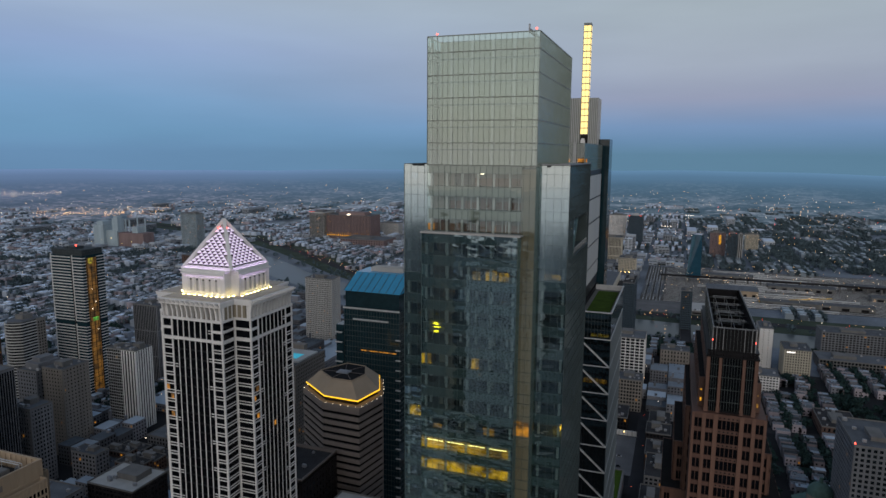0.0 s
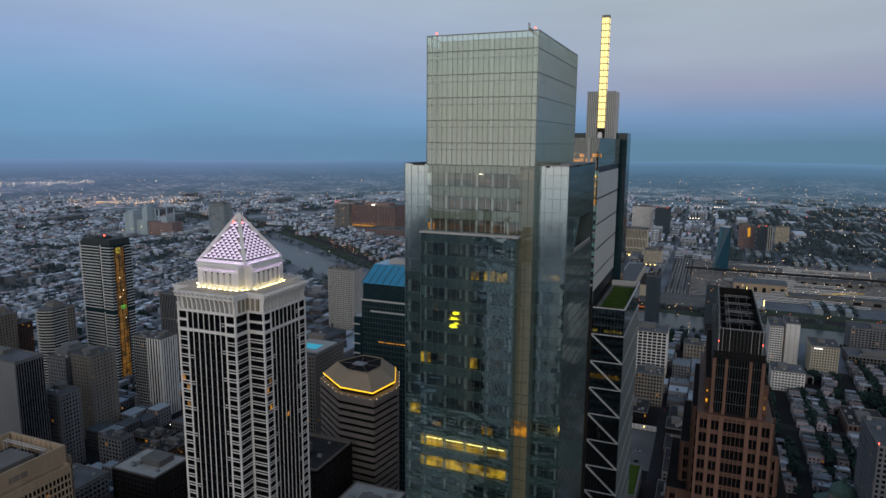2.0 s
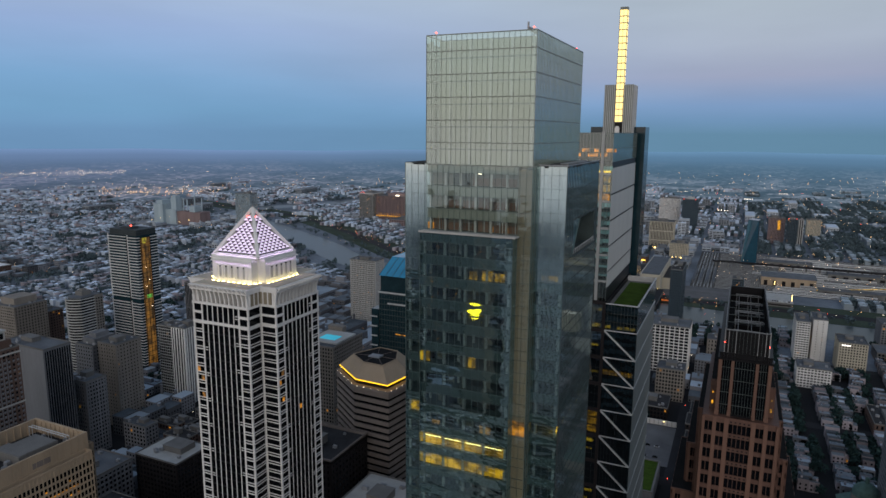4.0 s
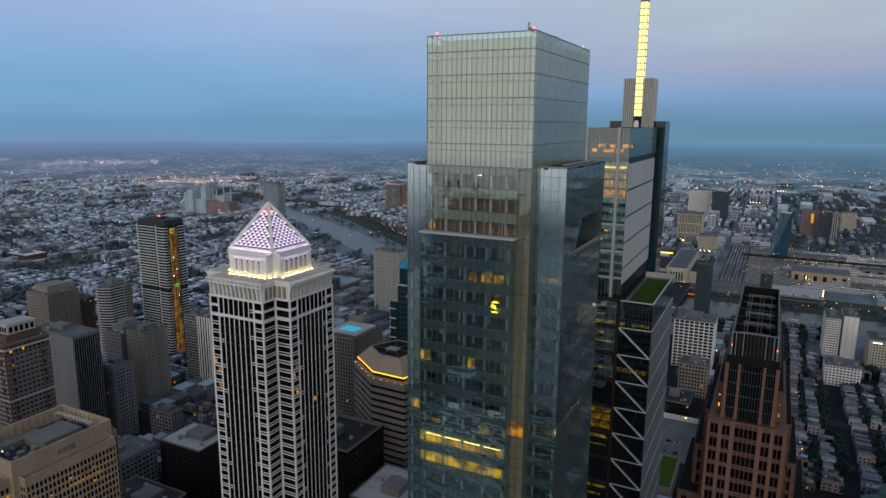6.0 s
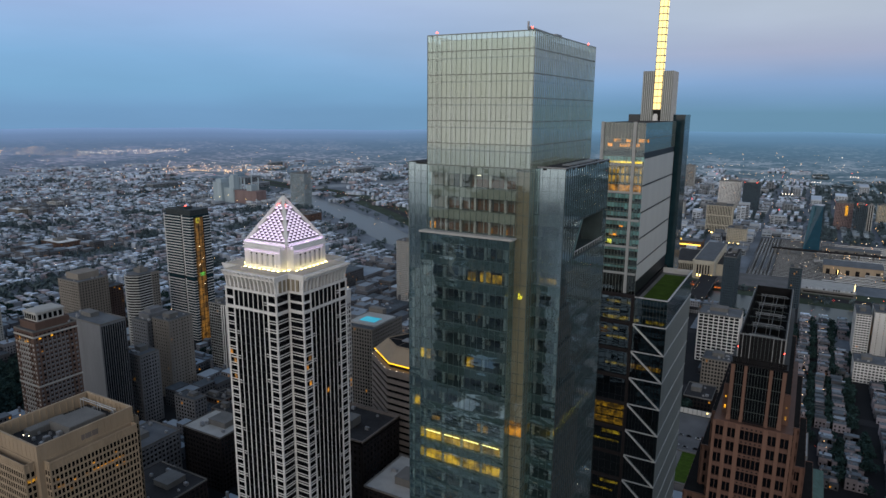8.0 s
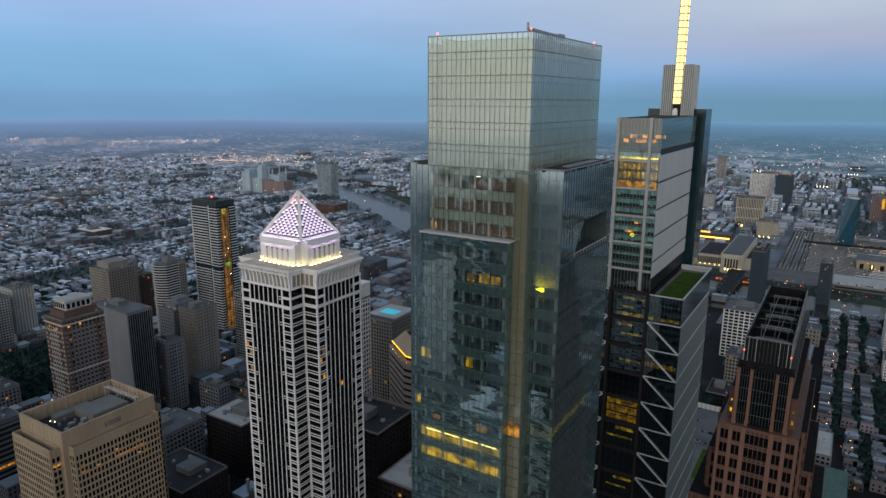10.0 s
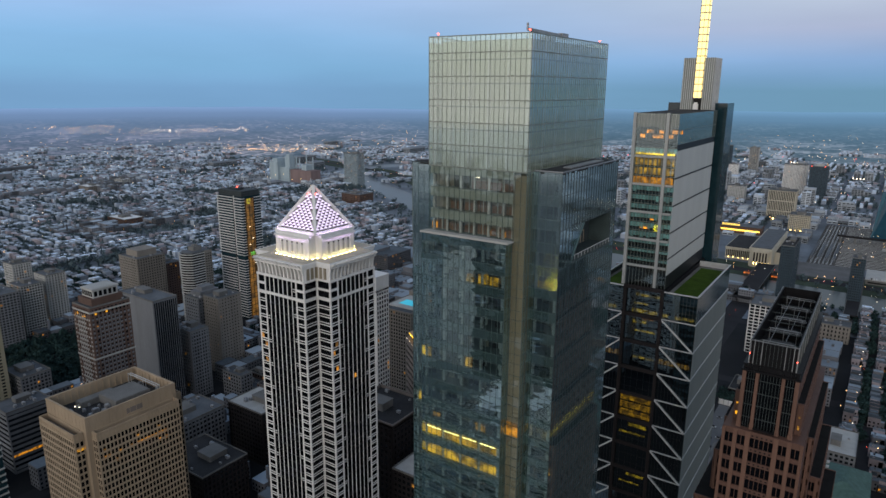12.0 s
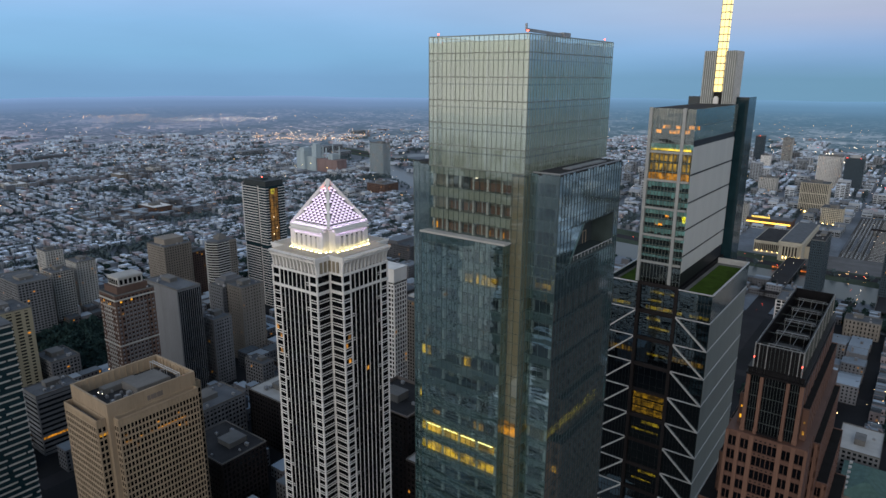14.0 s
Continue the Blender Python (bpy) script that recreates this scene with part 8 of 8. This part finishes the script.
            if leafy and rnd.random() < 0.52:  # gardens
                tree_spots.extend((u + rnd.uniform(0, d), rnd.uniform(y0, y1)) if along_y else (rnd.uniform(x0, x1), u + rnd.uniform(0, d)) for _ in range(14))
            elif along_y:
                house_row(u, min(u + d, hi), y0, y1, step, True, r, ground)
            else:
                house_row(x0, x1, u, min(u + d, hi), step, False, r, ground)
            gap = rnd.choice((4.5, 7, 10))
            for _ in range(int((y1 - y0 if along_y else x1 - x0) / (7 if r < 1300 else 9 if r < 2000 else 12) * (2.6 if leafy else 1.25))):
                v = rnd.uniform(0, 1)
                tree_spots.append((u + d + gap / 2, y0 + (y1 - y0) * v) if along_y else (x0 + (x1 - x0) * v, u + d + gap / 2))
            u += d + gap
    if rnd.random() < 0.55:
        lamp_spots.append((x0 - 3, rnd.uniform(y0, y1), ground + rnd.uniform(8, 10), r))


bx = -3500.0
while bx < 1400:
    bw = rnd.choice((58, 66, 74, 90))
    by = 180.0 + rnd.uniform(-20, 20)
    while by < 3600:
        bd = rnd.choice((70, 95, 120, 135))
        cx, cy = bx + bw / 2, by + bd / 2
        ok = azimuth_ok(cx, cy) and not in_poly_band(cx, cy, RIVER, 84) and not in_poly_band(cx, cy, EXPRESSWAY, 50)
        ok = ok and not (RAIL[0] < cx < RAIL[1] and RAIL[2] < cy < RAIL[3])
        if ok and not taken(bx + 3, bx + bw - 5, by + 4, by + bd - 5):
            city_block(bx + 3, bx + bw - 5, by + 4, by + bd - 5)
        elif ok and cx > 30:  # terraces between the named buildings, with trees in the back yards
            u = bx + 3
            while u < bx + bw - 14:
                v = by + 4
                while v < by + bd - 9:
                    if not taken(u - 2, u + 13, v - 2, v + 8):
                        h, back = rnd.uniform(6.0, 10.5), rnd.uniform(-1.5, 1.5)
                        if rnd.random() < 0.86:
                            houses.append((u + back, u + back + rnd.uniform(7, 12), v, v + 5.6, 0, h))
                            houses.append((u + 6.5, u + rnd.uniform(11, 14), v, v + rnd.uniform(2.4, 4.5), 0, h - rnd.uniform(1, 4)))
                            houses.append((u + back + 2, u + back + 3.4, v + 2, v + 3.4, h, h + rnd.uniform(0.7, 1.8)))
                        if rnd.random() < 0.6:
                            tree_spots.append((u + 15.5 + rnd.uniform(-3, 2), v + 3))
                    v += 5.7
                u += rnd.choice((17, 19, 22))
        elif ok:  # fill what the named buildings leave free of the block
            for i in range(4):
                for j in range(6):
                    q = (bx + 3 + (bw - 8) * i / 4, bx + 3 + (bw - 8) * (i + 1) / 4 - rnd.uniform(0.3, 2), by + 4 + (bd - 9) * j / 6, by + 4 + (bd - 9) * (j + 1) / 6 - rnd.uniform(0.3, 2))
                    if not taken(q[0] - 2, q[1] + 2, q[2] - 2, q[3] + 2) and rnd.random() < 0.88:
                        halls.append((*q, 0, rnd.choice((7, 9, 11, 14, 18))))
                        for _ in range(1):
                            u, w, z = rnd.uniform(q[0], q[1] - 3), rnd.uniform(q[2], q[3] - 3), rnd.uniform(1.2, 3)
                            halls.append((u, u + z, w, w + z, 6, 7 + rnd.uniform(2, 14)))
        by += bd + (3 if rnd.random() < 0.8 else 10)
    bx += bw + 3
# random city to the north, added to brighten what the side glass mirrors
northern = []
for _ in range(2400):
    r, a = rnd.uniform(150, 2300), radians(rnd.uniform(19, 100))
    x, y = r * math.sin(a), r * math.cos(a)
    if not taken(x - 18, x + 18, y - 18, y + 18):
        northern.append((x, x + rnd.uniform(8, 26), y, y + rnd.uniform(8, 26), 0, rnd.choice((8, 9, 10, 12, 16, 24))))
# random city to the east, added so the glass mirrors dark and pale
eastern = []
for _ in range(2600):
    x, y = rnd.uniform(-1900, 1100), -abs(rnd.gauss(0, 900)) - 30
    if math.hypot(x, y) > 90 and not taken(x - 20, x + 20, y - 20, y + 20):
        h = rnd.choice((8, 10, 12, 16, 24, 40 if y < -250 else 14))
        eastern.append((x, x + rnd.uniform(10, 30), y - rnd.uniform(10, 30), y, 0, h))

near = [h for h in houses if math.hypot(h[0], h[2]) < 1000]
outer = [h for h in houses if math.hypot(h[0], h[2]) >= 1000]
tarred = [h for k, h in enumerate(near) if h[0] > 20 and (k // 3) % 5 in (0, 2, 3)]
felted = [h for k, h in enumerate(near) if not (h[0] > 20 and (k // 3) % 5 in (0, 2, 3))]
tagged(new("row_house", boxes_mesh("row_house", felted, (HOUSE_WALL, HOUSE_ROOF))), "rows of low brick houses with grey flat roofs", "houses", kind="stuff")
tagged(new("tarred_row_house", boxes_mesh("tarred_row_house", tarred, (BRICK_HOUSE, TARRED_ROOF))), "rows of low brick houses with dark tarred roofs", "houses", kind="stuff")
# farther groups take paler colours, haze put into them in steps
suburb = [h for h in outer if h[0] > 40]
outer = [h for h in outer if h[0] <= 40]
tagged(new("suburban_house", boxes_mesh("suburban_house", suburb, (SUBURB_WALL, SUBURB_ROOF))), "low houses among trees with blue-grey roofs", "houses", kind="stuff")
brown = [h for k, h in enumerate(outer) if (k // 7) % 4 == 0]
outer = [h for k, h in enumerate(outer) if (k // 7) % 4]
tagged(new("brick_row_house", boxes_mesh("brick_row_house", brown, (BRICK_HOUSE, HAZED_TAR_ROOF))), "outer rows of brick houses, lifted for haze", "houses", kind="stuff")
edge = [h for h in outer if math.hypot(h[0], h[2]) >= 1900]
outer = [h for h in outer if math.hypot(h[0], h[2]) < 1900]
tagged(new("edge_row_house", boxes_mesh("edge_row_house", edge, (HAZED_EDGE_HOUSE, HAZED_EDGE_ROOF))), "far rows of low houses, paled most for haze", "houses", kind="stuff")
tagged(new("outer_row_house", boxes_mesh("outer_row_house", outer, (HAZED_HOUSE, HAZED_ROOF))), "outer rows of low houses, paled for haze", "houses", kind="stuff")
# roof tones of these added blocks are chosen for the reflections
tagged(new("eastern_white_block", boxes_mesh("eastern_white_block", eastern[::10], (PALE_WALL, WHITE_ROOF))), "pale city blocks to the east, added for the reflections", "buildings", kind="stuff")
tagged(new("eastern_hall", boxes_mesh("eastern_hall", eastern[1::2], (HOUSE_WALL, ROOF_DARK))), "dark-roofed city blocks to the east, added for the reflections", "buildings", kind="stuff")
tagged(new("northern_building", boxes_mesh("northern_building", northern, (HAZED_HOUSE, HAZED_ROOF))), "pale city blocks to the north, added for the reflections", "buildings", kind="stuff")
tagged(new("eastern_building", boxes_mesh("eastern_building", [h for k, h in enumerate(eastern) if k % 2 == 0 and k % 10], (HOUSE_WALL, HOUSE_ROOF))), "grey-roofed city blocks to the east, added for the reflections", "buildings", kind="stuff")
# halls past the river take haze-paled colours
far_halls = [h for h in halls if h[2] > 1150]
tagged(new("far_building", boxes_mesh("far_building", far_halls, (FAR_WALL, FAR_ROOF))), "mid-rise buildings beyond the river, paled for haze", "buildings", kind="stuff")
tagged(new("low_building", boxes_mesh("low_building", [h for h in halls if h[2] <= 1150], (HOUSE_WALL, HOUSE_ROOF))), "mid-rise city blocks and warehouses with grey roofs", "buildings", kind="stuff")
for _ in range(560):  # green banks and parks along the river
    x, y = RIVER[rnd.randrange(len(RIVER))]
    s = rnd.choice((-1, 1))
    tree_spots.append((x + rnd.uniform(-60, 60), y + s * rnd.uniform(50, 95)))
tree_spots = [p for p in tree_spots if not in_poly_band(*p, RIVER, 47) and not in_poly_band(*p, EXPRESSWAY, 16) and not taken(p[0] - 4, p[0] + 4, p[1] - 4, p[1] + 4)]
tree_spots += [(-62 + rnd.uniform(-4, 5), 634 + rnd.uniform(-2, 10)) for _ in range(9)]  # beside the car park
for _ in range(420):  # the square with its trees
    p = (rnd.uniform(-735, -598), rnd.uniform(278, 404))
    if not any(a < p[0] < b and c < p[1] < d for a, b, c, d in KEEP_OUT if (a, b) != (-738, -594)):
        tree_spots.append(p)


def trees_mesh(name, spots, seed, per, leaf):
    """Tree crowns of many loose leaf clumps on short trunks, joined."""
    rs = np.random.RandomState(seed)
    n, k = len(spots), per
    base = np.array([(x, y) for x, y in spots])
    size = rs.uniform(3.0, 5.6, n)
    u = rs.normal(size=(n, k, 3))
    u /= np.linalg.norm(u, axis=2, keepdims=True)
    u *= rs.uniform(0.35, 1.0, (n, k, 1)) ** 0.5
    lobes = rs.normal(scale=0.25, size=(n, 1, 3))
    mid = (u * (1 + lobes)) * size[:, None, None] * np.array([1, 1, 0.85])
    mid[..., 2] += (size * 1.35)[:, None]
    mid[..., :2] += base[:, None]
    e1, e2 = rs.normal(size=(n, k, 3)), rs.normal(size=(n, k, 3))
    s = size[:, None, None] * (0.5 if per < 40 else 0.30)
    tri = np.stack([mid + e1 * s * 0.8, mid + e2 * s * 0.8, mid - (e1 + e2) * s * 0.6], 2).reshape(-1, 3)
    f = np.arange(len(tri)).reshape(-1, 3)
    me = bpy.data.meshes.new(name)
    me.from_pydata(tri.tolist(), [], f.tolist())
    me.materials.append(leaf)
    me.update()
    return me


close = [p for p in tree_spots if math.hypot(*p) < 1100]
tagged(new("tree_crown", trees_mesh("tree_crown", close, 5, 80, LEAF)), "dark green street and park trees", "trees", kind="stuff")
tagged(new("far_tree_crown", trees_mesh("far_tree_crown", [p for p in tree_spots if math.hypot(*p) >= 1100], 6, 18, HAZED_LEAF)), "trees in the outer streets, leaves paled for haze", "trees", kind="stuff")

# windows of the joined low buildings and near houses, a hand's width proud of the wall
panes, bright = Geo(), Geo()
for x0, x1, y0, y1, z0, z1 in halls + near:
    if math.hypot(x0, y0) > 1500 or y0 < 0 or z1 - z0 < 5 or z0 > 0.5:
        continue
    for k in range(int((z1 - z0 - 1) / 3.4)):
        z = z0 + 1.1 + 3.4 * k
        for lo, hi, front in ((x0, x1, True), (y0, y1, False)):
            n = max(1, int((hi - lo) / 3.0))
            for i in range(n):
                u = lo + (hi - lo) * (i + 0.5) / n
                g = bright if rnd.random() < 0.022 else panes
                if front:
                    g.poly((u - 0.65, y0 - 0.06, z), (u + 0.65, y0 - 0.06, z), (u + 0.65, y0 - 0.06, z + 1.7), (u - 0.65, y0 - 0.06, z + 1.7))
                else:
                    g.poly((x1 + 0.06, u - 0.65, z), (x1 + 0.06, u + 0.65, z), (x1 + 0.06, u + 0.65, z + 1.7), (x1 + 0.06, u - 0.65, z + 1.7))
strips = Geo()
for x0, x1, y0, y1, z0, z1 in far_halls:
    for k in range(int((z1 - z0 - 2) / 4.2)):
        z = z0 + 1.8 + 4.2 * k
        n = max(1, int((x1 - x0) / 7))
        for i in range(n):  # window groups on the front, long strips on the side
            a = x0 + (x1 - x0) * i / n
            strips.poly((a + 1, y0 - 0.15, z), (a + (x1 - x0) / n - 1, y0 - 0.15, z), (a + (x1 - x0) / n - 1, y0 - 0.15, z + 2), (a + 1, y0 - 0.15, z + 2))
        strips.poly((x1 + 0.15, y0 + 1, z), (x1 + 0.15, y1 - 1, z), (x1 + 0.15, y1 - 1, z + 2), (x1 + 0.15, y0 + 1, z + 2))
        strips.poly((x0 - 0.15, y1 - 1, z), (x0 - 0.15, y0 + 1, z), (x0 - 0.15, y0 + 1, z + 2), (x0 - 0.15, y1 - 1, z + 2))
tagged(new("far_building_window", strips.mesh("far_building_window", WINDOW)), "dark windows of the far buildings", "windows", kind="stuff")
tagged(new("low_building_window", panes.mesh("low_building_window", WINDOW)), "dark windows of the low buildings", "windows", kind="stuff")
tagged(new("lit_house_window", bright.mesh("lit_house_window", AMBER_DIM)), "amber lit windows of the low buildings", "windows", kind="stuff")


def lights_mesh(name, spots, material):
    """Small eight-sided lamp heads, joined. spots: x, y, z, radius."""
    a = np.array(spots)
    o = np.array([(1, 0, 0), (0, 1, 0), (-1, 0, 0), (0, -1, 0), (0, 0, 1), (0, 0, -1)], float)
    v = (a[:, None, :3] + o[None] * a[:, 3][:, None, None]).reshape(-1, 3)
    q = np.array([(0, 1, 4), (1, 2, 4), (2, 3, 4), (3, 0, 4), (1, 0, 5), (2, 1, 5), (3, 2, 5), (0, 3, 5)])
    f = (np.arange(len(a))[:, None, None] * 6 + q[None]).reshape(-1, 3)
    me = bpy.data.meshes.new(name)
    me.from_pydata(v.tolist(), [], f.tolist())
    me.materials.append(material)
    me.update()
    return me


warm_lights, white_lights, red_lights = [], [], []
for x, y, z, r in lamp_spots:
    (warm_lights if rnd.random() < 0.6 else white_lights).append((x, y, z, 0.26 + r * 0.00017))


def far_cluster(a0, a1, r0, r1, n, kind, size=1.0):
    """Lights strewn over a sector: degrees left of straight ahead, metres."""
    for _ in range(n):
        a, r = radians(rnd.uniform(a0, a1)), rnd.uniform(r0, r1)
        kind.append((-r * math.sin(a), r * math.cos(a), far_height(r) + rnd.uniform(6, 14), size * (0.3 + r * 0.0003) * rnd.uniform(0.5, 1.2)))


far_cluster(50, 58, 4040, 4150, 190, white_lights, 0.55)
far_cluster(56, 63, 4060, 4200, 90, white_lights, 0.42)
far_cluster(50, 64, 3980, 4240, 150, warm_lights, 0.55)
far_cluster(60, 66, 4230, 4300, 70, warm_lights, 0.6)
far_cluster(43, 52, 2950, 3350, 150, warm_lights, 0.8)
far_cluster(44, 50, 3050, 3150, 50, warm_lights, 1.1)
far_cluster(43, 52, 3000, 3500, 60, white_lights, 0.8)
far_cluster(36, 44, 2700, 3600, 60, warm_lights, 0.8)
far_cluster(20, 75, 1500, 4300, 330, white_lights, 0.7)
far_cluster(20, 75, 1500, 4300, 420, warm_lights, 0.7)
far_cluster(-16, 12, 1500, 4200, 330, warm_lights, 0.75)
far_cluster(-16, 12, 1500, 4200, 200, white_lights, 0.75)
far_cluster(-16, 30, 1700, 3600, 70, red_lights, 0.8)
for a, r in ((3.5, 2300), (4.4, 2500), (1.2, 2350), (-0.6, 2800), (5.5, 2750), (-3.0, 3100)):  # stadium lamp rows
    for k in range(4):
        white_lights.append((-r * math.sin(radians(a)) + 9 * k, r * math.cos(radians(a)), 30 + far_height(r), 1.5))
for line, n in ((EXPRESSWAY, 300),):
    for _ in range(n):
        i = rnd.randrange(len(line) - 1)
        t = rnd.random()
        x, y = line[i][0] * (1 - t) + line[i + 1][0] * t + rnd.uniform(-9, 9), line[i][1] * (1 - t) + line[i + 1][1] * t + rnd.uniform(-9, 9)
        rnd.choice((warm_lights, warm_lights, white_lights, red_lights)).append((x, y, rnd.choice((1.6, 9)), 0.42))
for x in (-18, -108, -270, 48, -440):  # street lamps along the avenues
    for k in range(30):
        y = 420 + 24 * k
        if not taken(x - 5, x + 5, y - 2, y + 2):
            rnd.choice((warm_lights, white_lights)).append((x + rnd.choice((-9, 9)), y, 9, 0.35))
for _ in range(90):  # cars
    x, y = rnd.choice((-18, -108, -270, 48)) + rnd.uniform(-6, 6), rnd.uniform(420, 1150)
    rnd.choice((red_lights, white_lights)).append((x, y, 1.0, 0.24))
for _ in range(150):  # shop fronts and lamps in the near streets
    x, y = rnd.uniform(-560, 60), rnd.uniform(250, 760)
    if not taken(x - 3, x + 3, y - 3, y + 3):
        warm_lights.append((x, y, rnd.uniform(3, 16), rnd.uniform(0.3, 0.5)))
for _ in range(260):  # yard lamps
    rnd.choice((warm_lights, white_lights)).append((rnd.uniform(-20, 640), rnd.uniform(1240, 1660), 12, 0.42))
tagged(new("street_light", lights_mesh("street_light", warm_lights, STREET_LAMP)), "warm street lights across the city", "street lights", kind="stuff")
tagged(new("white_street_light", lights_mesh("white_street_light", white_lights, WHITE_LAMP)), "white street and yard lights", "street lights", kind="stuff")
tagged(new("tail_light", lights_mesh("tail_light", red_lights, RED_LAMP)), "red tail lights and roof beacons", "lights", kind="stuff")
